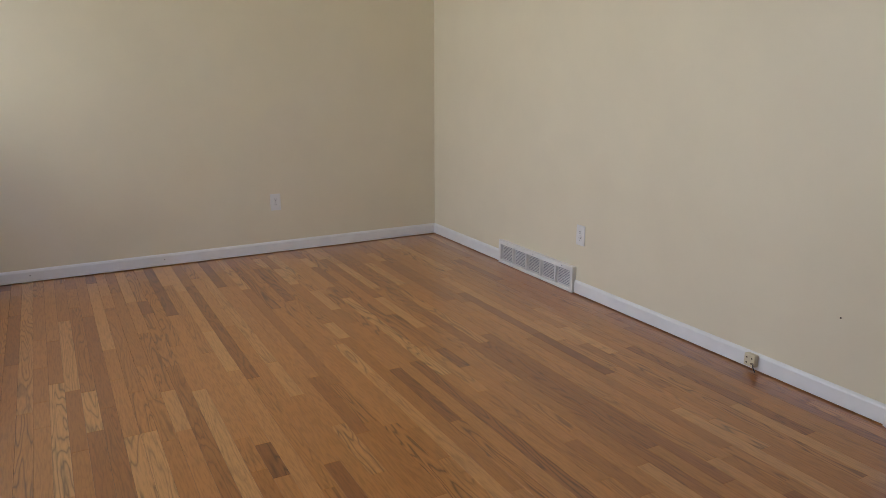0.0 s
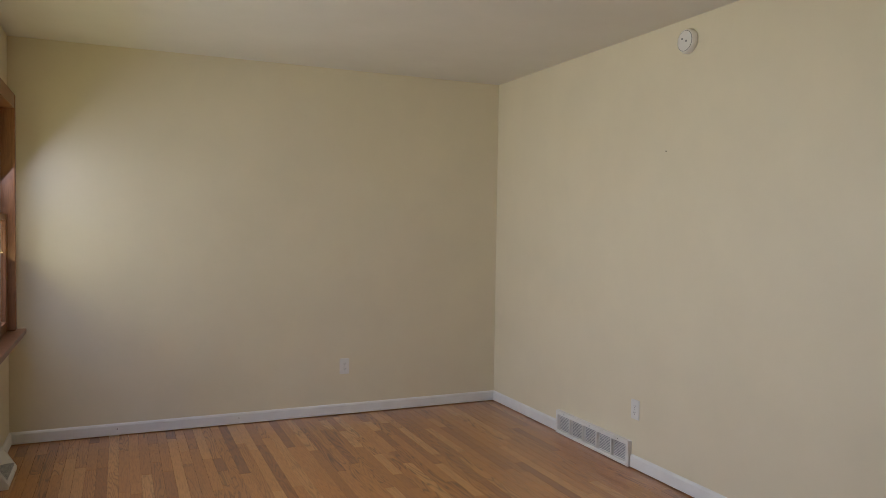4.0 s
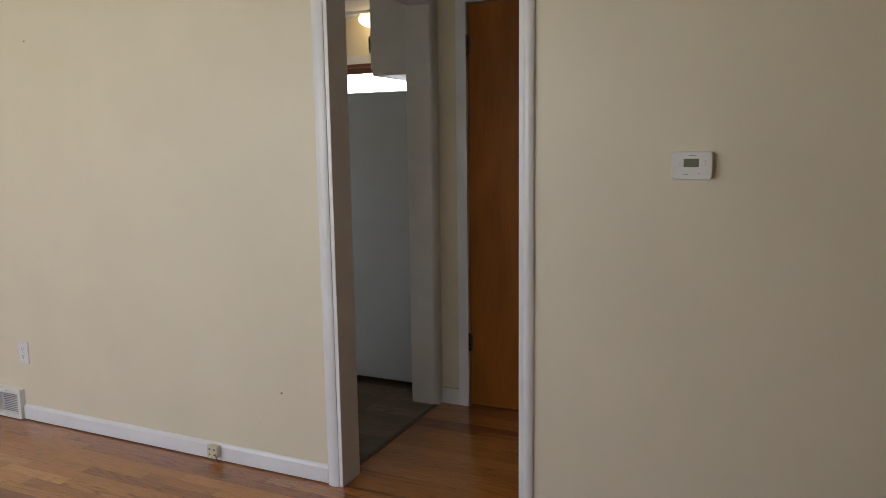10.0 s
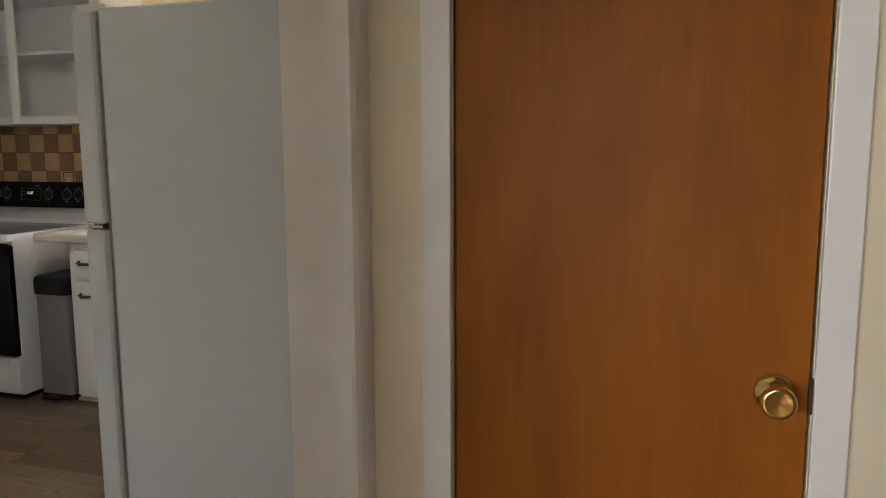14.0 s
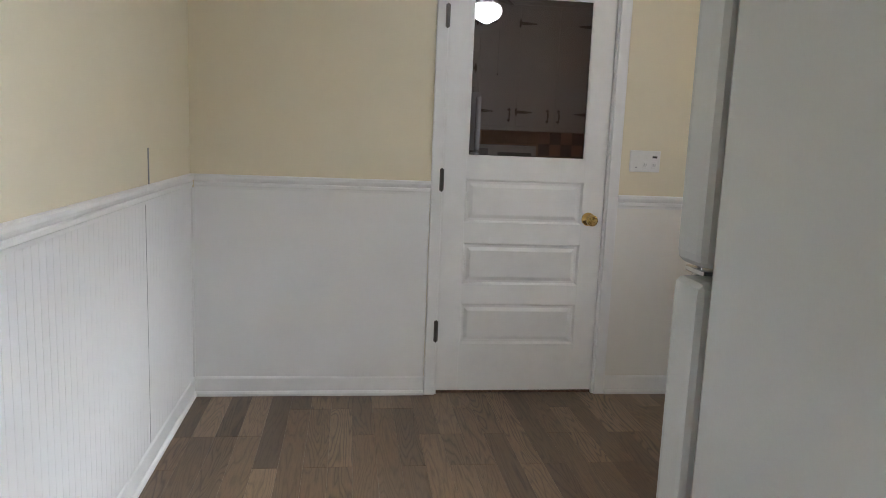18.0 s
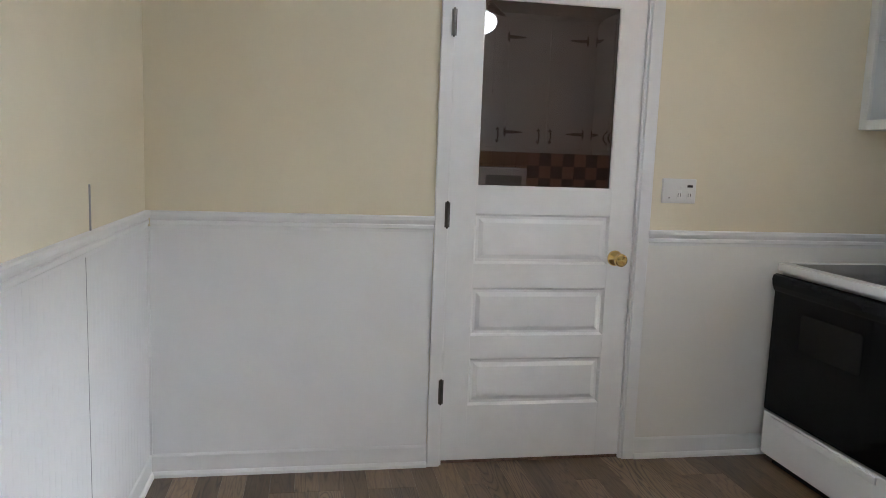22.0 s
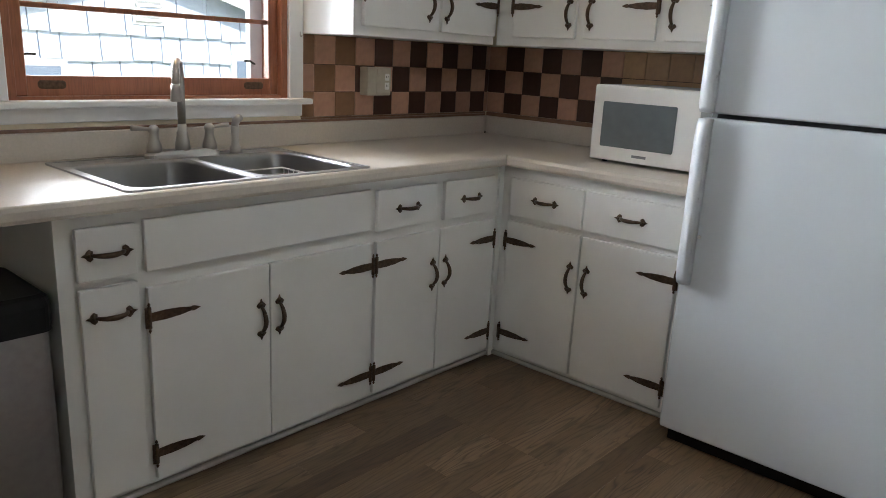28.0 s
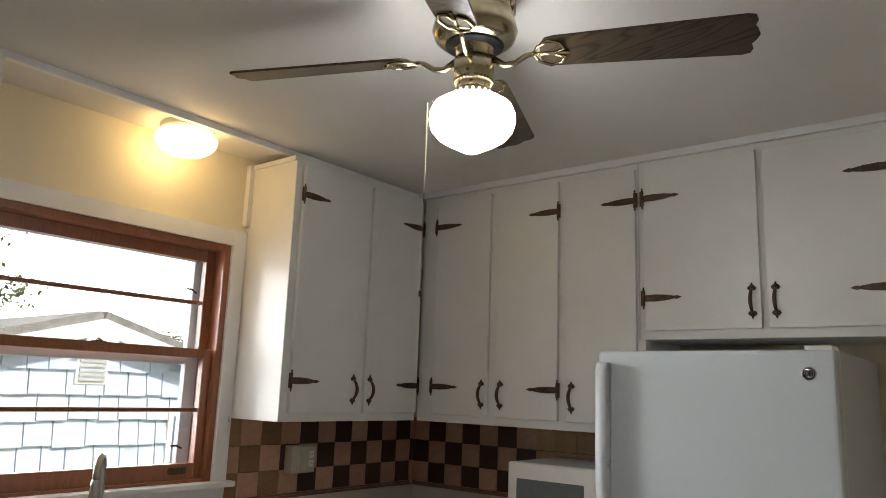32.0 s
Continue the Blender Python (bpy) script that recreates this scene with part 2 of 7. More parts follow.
def veneer(name, color, rough):
    """Stained flush veneer: soft cloudy figure drawn out upright, faint pores."""
    m, nt, b = nodes_of(name)
    wide = node(nt, "ShaderNodeTexNoise", Scale=5.0, Detail=4.0, Roughness=0.55, Distortion=0.4)
    link(nt, coords(nt, (1, 1, 0.28)), wide.inputs["Vector"])
    fine = node(nt, "ShaderNodeTexNoise", Scale=110.0, Detail=3.0)
    link(nt, coords(nt, (1, 1, 0.05)), fine.inputs["Vector"])
    lo, hi = tuple(c * 0.78 for c in color), tuple(c * 1.22 for c in color)
    tone = ramp(nt, wide.outputs[0], [(0.32, lo), (0.68, hi)])
    lines = ramp(nt, fine.outputs[0], [(0.3, (0.90,) * 3), (0.7, (1.05,) * 3)])
    mix = nt.nodes.new("ShaderNodeMix")
    mix.data_type, mix.blend_type = "RGBA", "MULTIPLY"
    mix.inputs["Factor"].default_value = 0.8
    link(nt, tone, mix.inputs[6])
    link(nt, lines, mix.inputs[7])
    link(nt, mix.outputs[2], b.inputs["Base Color"])
    b.inputs["Roughness"].default_value = rough
    b.inputs["Specular IOR Level"].default_value = 0.12
    bump(nt, b, fine.outputs[0], 0.05, 0.001)
    return m


M_OAKDOOR = veneer("stained_birch_door", (0.28, 0.092, 0.011), 0.45)
M_WINWOOD = plank_wood("stained_window_wood", [(0.0, (0.26, 0.095, 0.045)), (1.0, (0.32, 0.12, 0.06))], 0.3, 2, 7.0, 0.85, "object", 0.0, 0.1)
M_FRIDGE = painted("white_enamel", (0.64, 0.685, 0.715), 0.26, 0.012, 260, 0.12)
M_FRIDGEGRIP = plain("white_grip_plastic", (0.70, 0.735, 0.77), 0.28, 0, 0.02)
M_STOVEW = painted("stove_white_enamel", (0.80, 0.80, 0.79), 0.2, 0.012, 30, 0.02)
M_BLACK = plain("black_gloss_glass", (0.004, 0.004, 0.0045), 0.08, 0, 0.1)
M_BLACK.node_tree.nodes["Principled BSDF"].inputs["Specular IOR Level"].default_value = 0.1
M_BLACKP = plain("black_plastic", (0.009, 0.009, 0.0095), 0.42, 0, 0.15)
M_BLACKP.node_tree.nodes["Principled BSDF"].inputs["Specular IOR Level"].default_value = 0.22
M_LAM = painted("beige_laminate", (0.60, 0.545, 0.47), 0.38, 0.05, 220, 0.03, 120)
M_STEEL = plain("brushed_steel", (0.40, 0.40, 0.41), 0.32, 1.0, 0.03, 20)
M_NICKEL = plain("satin_nickel", (0.50, 0.48, 0.45), 0.3, 1.0, 0.02, 14)
M_BRASS = plain("polished_brass", (0.80, 0.56, 0.22), 0.17, 1.0, 0.05, 20)
M_IRON = plain("aged_bronze_hardware", (0.10, 0.065, 0.042), 0.42, 0.75, 0.35, 90)
M_PLASTIC = plain("white_plastic", (0.78, 0.77, 0.74), 0.35, 0, 0.02)
M_IVORY = plain("ivory_plastic", (0.66, 0.59, 0.42), 0.4, 0, 0.05)
M_DARK = plain("dark_gap", (0.02, 0.018, 0.016), 0.8, 0, 0.2)
M_GLASS = glass("window_glass")
# The sink's steel again, with the bowls' shade put into its colour
M_BOWL = plain("darkened_bowl_steel", (0.29, 0.285, 0.28), 0.3, 1.0, 0.03, 20)
M_HINGE = plain("dark_nickel", (0.10, 0.09, 0.08), 0.3, 1.0, 0.1, 60)
M_WALL2 = painted("cream_white_wainscot", (0.79, 0.775, 0.73), 0.4, 0.03, 90, 0.08)
M_WINWOOD2 = plank_wood("brown_window_wood", [(0.0, (0.20, 0.085, 0.036)), (1.0, (0.27, 0.12, 0.052))], 0.32, 2, 7.0, 0.8, "object", 0.0, 0.1)
M_TRAYIN = plain("dark_tray_wood", (0.016, 0.009, 0.008), 0.6, 0, 0.3)
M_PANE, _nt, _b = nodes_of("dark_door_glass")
# opaque pane: the darkness behind it is put into this base colour
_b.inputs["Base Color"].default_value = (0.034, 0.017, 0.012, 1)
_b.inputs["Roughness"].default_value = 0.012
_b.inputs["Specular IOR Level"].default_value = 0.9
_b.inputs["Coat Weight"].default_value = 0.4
_wave = node(_nt, "ShaderNodeTexNoise", Scale=3.0, Detail=1.0)
link(_nt, coords(_nt), _wave.inputs["Vector"])
bump(_nt, _b, _wave.outputs[0], 0.02, 0.002)


# ---- mesh helpers ----
def box(bm, x0, x1, y0, y1, z0, z1, bevel=0.0, segments=2):
    made = bmesh.ops.create_cube(bm, size=1.0)["verts"]
    for v in made:
        v.co = Vector(((x0 + x1) / 2 + v.co.x * (x1 - x0), (y0 + y1) / 2 + v.co.y * (y1 - y0), (z0 + z1) / 2 + v.co.z * (z1 - z0)))
    if bevel:
        edges = {e for v in made for e in v.link_edges}
        bmesh.ops.bevel(bm, geom=list(edges), offset=bevel, segments=segments, profile=0.6, affect="EDGES")


def mesh_of(name, bm, smooth=False):
    me = bpy.data.meshes.new(name)
    bmesh.ops.recalc_face_normals(bm, faces=bm.faces)
    if smooth:
        for f in bm.faces:
            f.smooth = True
    bm.to_mesh(me)
    bm.free()
    return me


def attach(ob, parent):
    ob.parent = parent
    if parent.parent is None and parent.type == "EMPTY":
        ob.matrix_parent_inverse = Matrix.Translation(-parent.location)
    return ob


def part(name, bm, material, parent=None, label="", smooth=False):
    ob = new(name, mesh_of(name, bm, smooth))
    ob.data.materials.append(material)
    if parent is not None:
        attach(ob, parent)
    if label:
        ob["label"] = label
    return ob


def boxes(name, material, parent, *dims, bevel=0.0, label=""):
    bm = bmesh.new()
    for d in dims:
        box(bm, *d, bevel=bevel)
    return part(name, bm, material, parent, label)


def thing(name, label, category, at=(0, 0, 0), group="", kind=""):
    ob = new(name)
    ob.location = at
    ob.empty_display_size = 0.05
    return tagged(ob, label, category, group, kind)


def lathe(bm, profile, steps=24, axis="z", at=(0, 0, 0)):
    """Turns (radius, height) pairs about an axis through at."""
    rings = []
    for r, h in profile:
        ring = []
        for i in range(steps):
            a = 2 * math.pi * i / steps
            c, s = r * math.cos(a), r * math.sin(a)
            p = {"z": (c, s, h), "x": (h, c, s), "y": (c, h, s)}[axis]
            ring.append(bm.verts.new(Vector(p) + Vector(at)))
        rings.append(ring)
    for a, b in zip(rings, rings[1:]):
        for i in range(steps):
            bm.faces.new((a[i], a[(i + 1) % steps], b[(i + 1) % steps], b[i]))
    bm.faces.new(rings[0])
    bm.faces.new(rings[-1])


def tube(bm, points, radius, steps=10):
    """A round bar along points; radius is one number or one per point."""
    pts = [Vector(p) for p in points]
    rad = radius if isinstance(radius, (list, tuple)) else [radius] * len(pts)
    rings = []
    side = None
    for i, p in enumerate(pts):
        d = (pts[min(i + 1, len(pts) - 1)] - pts[max(i - 1, 0)]).normalized()
        if side is None:
            side = d.orthogonal().normalized()
        side = (side - d * side.dot(d)).normalized()
        up = d.cross(side)
        rings.append([bm.verts.new(p + rad[i] * (math.cos(2 * math.pi * k / steps) * side + math.sin(2 * math.pi * k / steps) * up)) for k in range(steps)])
    for a, b in zip(rings, rings[1:]):
        for k in range(steps):
            bm.faces.new((a[k], a[(k + 1) % steps], b[(k + 1) % steps], b[k]))
    bm.faces.new(rings[0])
    bm.faces.new(rings[-1])


def prism(bm, outline, depth, m=Matrix()):
    """A flat outline (x, y) raised by depth along z, then moved by m."""
    low = [bm.verts.new(m @ Vector((x, y, 0))) for x, y in outline]
    top = [bm.verts.new(m @ Vector((x, y, depth))) for x, y in outline]
    n = len(outline)
    for i in range(n):
        bm.faces.new((low[i], low[(i + 1) % n], top[(i + 1) % n], top[i]))
    bm.faces.new(low)
    bm.faces.new(top)


def structure(name, material, *dims, label="", bevel=0.0):
    return tagged(boxes(name, material, None, *dims, bevel=bevel, label=label), kind="structure")

# ---- small hardware, shared meshes ----
def place(name, mesh, m, parent, label=""):
    """One more object on a shared mesh, at pose m."""
    ob = new(name, mesh)
    attach(ob, parent)
    ob.matrix_basis = m
    if label:
        ob["label"] = label
    return ob


def spade(at, way, size):
    """Outline of a spade-shaped tip at `at`, pointing along way (+1 or -1 on x)."""
    raw = [(0.0, -0.36), (0.28, -0.52), (0.5, -0.36), (0.62, -0.16), (1.0, 0.0), (0.62, 0.16), (0.5, 0.36), (0.28, 0.52), (0.0, 0.36)]
    pts = [(at + way * size * x, size * y) for x, y in raw]
    return pts if way > 0 else pts[::-1]


def pull_mesh():
    """Forged pull: two spade plates and an arched grip. Along x, out along z, 0.106 long."""
    bm = bmesh.new()
    for w in (-1, 1):
        prism(bm, spade(w * 0.033, w, 0.026), 0.003)
        lathe(bm, [(0.0045, 0.003), (0.004, 0.0055), (0.001, 0.006)], 8, "z", (w * 0.042, 0, 0))
    path, rad = [], []
    for i in range(13):
        u = i / 12
        path.append((-0.036 + 0.072 * u, 0, 0.003 + 0.021 * math.sin(math.pi * u) ** 0.7))
        rad.append(0.0042 + 0.0022 * math.sin(math.pi * u))
    tube(bm, path, rad, 8)
    bmesh.ops.scale(bm, vec=(1.16, 1.2, 1.15), verts=bm.verts)
    return mesh_of("pull", bm, True)


def strap_mesh():
    """Strap hinge: an upright knuckle with finials and a tapered strap along +x, out along z."""
    bm = bmesh.new()
    outline = [(0.0, -0.011), (0.03, -0.0125), (0.06, -0.010), (0.084, -0.0045), (0.086, -0.0065), (0.092, -0.0055), (0.103, 0.0), (0.092, 0.0055), (0.086, 0.0065), (0.084, 0.0045), (0.06, 0.010), (0.03, 0.0125), (0.0, 0.011)]
    prism(bm, outline, 0.003)
    for x in (0.02, 0.05):
        lathe(bm, [(0.0035, 0.003), (0.003, 0.0048), (0.001, 0.005)], 8, "z", (x, 0, 0))
    lathe(bm, [(0.0008, -0.040), (0.004, -0.034), (0.0022, -0.030), (0.005, -0.027), (0.005, 0.027), (0.0022, 0.030), (0.004, 0.034), (0.0008, 0.040)], 10, "y", (-0.002, 0, 0.004))
    prism(bm, [(-0.012, -0.027), (0.0, -0.027), (0.0, 0.027), (-0.012, 0.027)], 0.003)
    for v in bm.verts:
        v.co.x *= 1.48 if v.co.x > 0 else 1.1
        v.co.y *= 1.12
    return mesh_of("strap_hinge", bm)


PULL, STRAP = pull_mesh(), strap_mesh()
PULL.materials.append(M_IRON)
STRAP.materials.append(M_IRON)


def facing(x, y, z, face, turn=0.0, flip=False):
    """Pose of a flat fitting: face '-x' or '+y' is the side it looks to; turn in degrees within that face."""
    if face == "-x":
        base = Matrix(((0, 0, -1), (-1, 0, 0), (0, 1, 0)))     # local x -> -y, local y -> z, local z -> -x
    elif face == "+y":
        base = Matrix(((-1, 0, 0), (0, 0, 1), (0, 1, 0)))      # local x -> -x, local y -> z, local z -> +y
    elif face == "-y":
        base = Matrix(((1, 0, 0), (0, 0, -1), (0, 1, 0)))
    else:
        base = Matrix(((0, 0, 1), (1, 0, 0), (0, 1, 0)))       # '+x'
    return Matrix.Translation((x, y, z)) @ base.to_4x4() @ Matrix.Rotation(radians(turn + (180 if flip else 0)), 4, "Z")


def pull(parent, x, y, z, face, upright=False):
    return place("handle", PULL, facing(x, y, z, face, 90 if upright else 0), parent, "aged bronze spade-ended pull")


def strap(parent, x, y, z, face, toward):
    """toward +1: the strap runs to the viewer's right, -1: to the left."""
    return place("hinge", STRAP, facing(x, y, z, face, 0, toward < 0), parent, "aged bronze strap hinge")

def slab(bm, face, a0, a1, z0, z1, front, depth, bevel=0.004):
    """A slab whose visible side is at `front`: face '-x' runs along y, face '+y' along x."""
    if face == "-x":
        box(bm, front, front + depth, a0, a1, z0, z1, bevel)
    elif face == "+y":
        box(bm, a0, a1, front - depth, front, z0, z1, bevel)
    elif face == "-y":
        box(bm, a0, a1, front, front + depth, z0, z1, bevel)
    else:
        box(bm, front - depth, front, a0, a1, z0, z1, bevel)


def base_unit(label, face, a0, a1, front, back, top, kick, drawers, doors, group="painted base cabinets", inside=None):
    """Base cabinet with a face frame. drawers: (a0, a1, z0, z1, pull or not); doors: (a0, a1, z0, z1, hinge side +1/-1 or 0, pull side)."""
    at = (back if face == "-x" else (a0 + a1) / 2, (a0 + a1) / 2 if face == "-x" else back, 0)
    t = thing("base_cabinet", label, "cabinet", at, group)
    bm = bmesh.new()
    if face == "-x":
        if inside:
            boxes("face_frame", M_CAB, t, (front, front + 0.018, a0, a1, kick, top))
            box(bm, front + 0.018, back, a0, a1, kick, inside)
        else:
            box(bm, front, back, a0, a1, kick, top)
        boxes("plinth", M_CAB, t, (front + 0.012, back, a0, a1, 0.0, kick))
    else:
        box(bm, a0, a1, back, front, kick, top)
        boxes("plinth", M_CAB, t, (a0, a1, back, front - 0.012, 0.0, kick))
    part("body", bm, M_CAB, t)
    bm = bmesh.new()
    if face == "-x":
        tube(bm, [(front + 0.004, a0, 0.012), (front + 0.004, a1, 0.012)], 0.011, 8)
    else:
        tube(bm, [(a0, front - 0.004, 0.012), (a1, front - 0.004, 0.012)], 0.011, 8)
    part("shoe_moulding", bm, M_SHOE, t, "grey rounded shoe moulding")
    out = -1 if face == "-x" else 1
    skin = front + out * 0.019

    def fit(mid, z, upright, owner):
        if face == "-x":
            pull(owner, skin, mid, z, face, upright)
        else:
            pull(owner, mid, skin, z, face, upright)

    for d0, d1, z0, z1, has in drawers:
        bm = bmesh.new()
        slab(bm, face, d0, d1, z0, z1, skin, 0.019)
        dr = part("drawer_front", bm, M_CAB, t)
        if has:
            fit((d0 + d1) / 2, z1 - 0.078 if z1 - z0 > 0.3 else (z0 + z1) / 2, False, dr)
    for d0, d1, z0, z1, hinge, hz in doors:
        bm = bmesh.new()
        slab(bm, face, d0, d1, z0, z1, skin, 0.019)
        dr = part("door", bm, M_CAB, t)
        edge = (d0 if hinge > 0 else d1)         # hinge > 0: hinged at the viewer's right
        free = (d1 if hinge > 0 else d0)
        inward = 1 if hinge > 0 else -1
        fit(free - inward * 0.032, hz, True, dr)
        for z in (z1 - 0.085, z0 + 0.085):
            if face == "-x":
                strap(dr, skin, edge, z, face, -1 if hinge > 0 else 1)
            else:
                strap(dr, edge, skin, z, face, -1 if hinge > 0 else 1)
    return t


def upper_unit(label, face, a0, a1, front, back, z0, z1, doors, group="painted wall cabinets"):
    """Wall cabinet. doors: (a0, a1, z0, z1, hinge side)."""
    at = (back if face == "-x" else (a0 + a1) / 2, (a0 + a1) / 2 if face == "-x" else back, z0)
    t = thing("wall_cabinet", label, "cabinet", at, group)
    bm = bmesh.new()
    if face == "-x":
        box(bm, front, back, a0, a1, z0, z1, 0.002, 1)
    else:
        box(bm, a0, a1, back, front, z0, z1, 0.002, 1)
    part("body", bm, M_CAB, t)
    out = -1 if face == "-x" else 1
    skin = front + out * 0.019
    for d0, d1, e0, e1, hinge in doors:
        bm = bmesh.new()
        slab(bm, face, d0, d1, e0, e1, skin, 0.019)
        dr = part("door", bm, M_CAB, t)
        edge, free = (d0, d1) if hinge > 0 else (d1, d0)
        inward = 1 if hinge > 0 else -1
        if face == "-x":
            pull(dr, skin, free - inward * 0.03, e0 + 0.10, face, True)
        else:
            pull(dr, free - inward * 0.03, skin, e0 + 0.10, face, True)
        for z in (e1 - 0.135, e0 + 0.128):
            if face == "-x":
                strap(dr, skin, edge, z, face, -1 if hinge > 0 else 1)
            else:
                strap(dr, edge, skin, z, face, -1 if hinge > 0 else 1)
    return t


def rounded(w, h, r, n=5):
    """A rounded rectangle about 0, as (x, y) points."""
    pts = []
    for cx, cy, a in ((w / 2 - r, h / 2 - r, 0), (-w / 2 + r, h / 2 - r, 90), (-w / 2 + r, -h / 2 + r, 180), (w / 2 - r, -h / 2 + r, 270)):
        for i in range(n + 1):
            b = radians(a + 90 * i / n)
            pts.append((cx + r * math.cos(b), cy + r * math.sin(b)))
    return pts


def ring(bm, outer, inner, z0, z1, m=Matrix()):
    """A frame between two outlines of equal length, from z0 to z1."""
    n = len(outer)
    v = [[bm.verts.new(m @ Vector((x, y, z))) for x, y in line] for line, z in ((outer, z0), (outer, z1), (inner, z1), (inner, z0))]
    for k in range(4):
        a, b = v[k], v[(k + 1) % 4]
        for i in range(n):
            bm.faces.new((a[i], a[(i + 1) % n], b[(i + 1) % n], b[i]))


def loft(bm, loops, close_first=True, close_last=True):
    rings = [[bm.verts.new(p) for p in loop] for loop in loops]
    n = len(rings[0])
    for a, b in zip(rings, rings[1:]):
        for i in range(n):
            bm.faces.new((a[i], a[(i + 1) % n], b[(i + 1) % n], b[i]))
    if close_first:
        bm.faces.new(rings[0])
    if close_last:
        bm.faces.new(rings[-1])


def text(words, size, m, material, parent, name="lettering", depth=0.0004):
    c = bpy.data.curves.new(name, "FONT")
    c.body, c.size, c.extrude = words, size, depth
    c.align_x, c.align_y = "CENTER", "CENTER"
    ob = new(name, c)
    dg = bpy.context.evaluated_depsgraph_get()
    me = bpy.data.meshes.new_from_object(ob.evaluated_get(dg))
    bpy.data.objects.remove(ob)
    me.materials.clear()
    me.materials.append(material)
    return place(name, me, m, parent)


def wall_plate(name, label, x, y, z, face, w, h, kind):
    """Outlet or switch plate on a wall."""
    t = thing(name, label, "outlet" if kind == "outlet" else "switch", (x, y, z))
    m = facing(x, y, z, face)
    bm = bmesh.new()
    loft(bm, [[m @ Vector((a, b, 0)) for a, b in rounded(w, h, 0.005)], [m @ Vector((a, b, 0.004)) for a, b in rounded(w, h, 0.005)], [m @ Vector((a, b, 0.006)) for a, b in rounded(w - 0.006, h - 0.006, 0.004)]])
    part("plate", bm, M_PLASTIC, t)
    if kind == "outlet":
        for s in (-1, 1):
            bm = bmesh.new()
            prism(bm, rounded(0.034, 0.028, 0.011), 0.0015, m @ Matrix.Translation((0, s * 0.0195, 0.006)))
            sock = part("socket", bm, M_PLASTIC, t)
            for dx, hh in ((-0.006, 0.008), (0.006, 0.007)):
                bm = bmesh.new()
                prism(bm, rounded(0.0022, hh, 0.0008, 2), 0.0006, m @ Matrix.Translation((dx, s * 0.0195 + 0.003, 0.0075)))
                part("slot", bm, M_DARK, sock)
            bm = bmesh.new()
            prism(bm, rounded(0.005, 0.005, 0.0024, 3), 0.0006, m @ Matrix.Translation((0, s * 0.0195 - 0.007, 0.0075)))
            part("slot", bm, M_DARK, sock)
        bm = bmesh.new()
        lathe(bm, [(0.0028, 0), (0.0022, 0.001)], 8)
        bm.transform(m @ Matrix.Translation((0, 0, 0.006)))
        part("screw", bm, M_NICKEL, t)
    return t, m

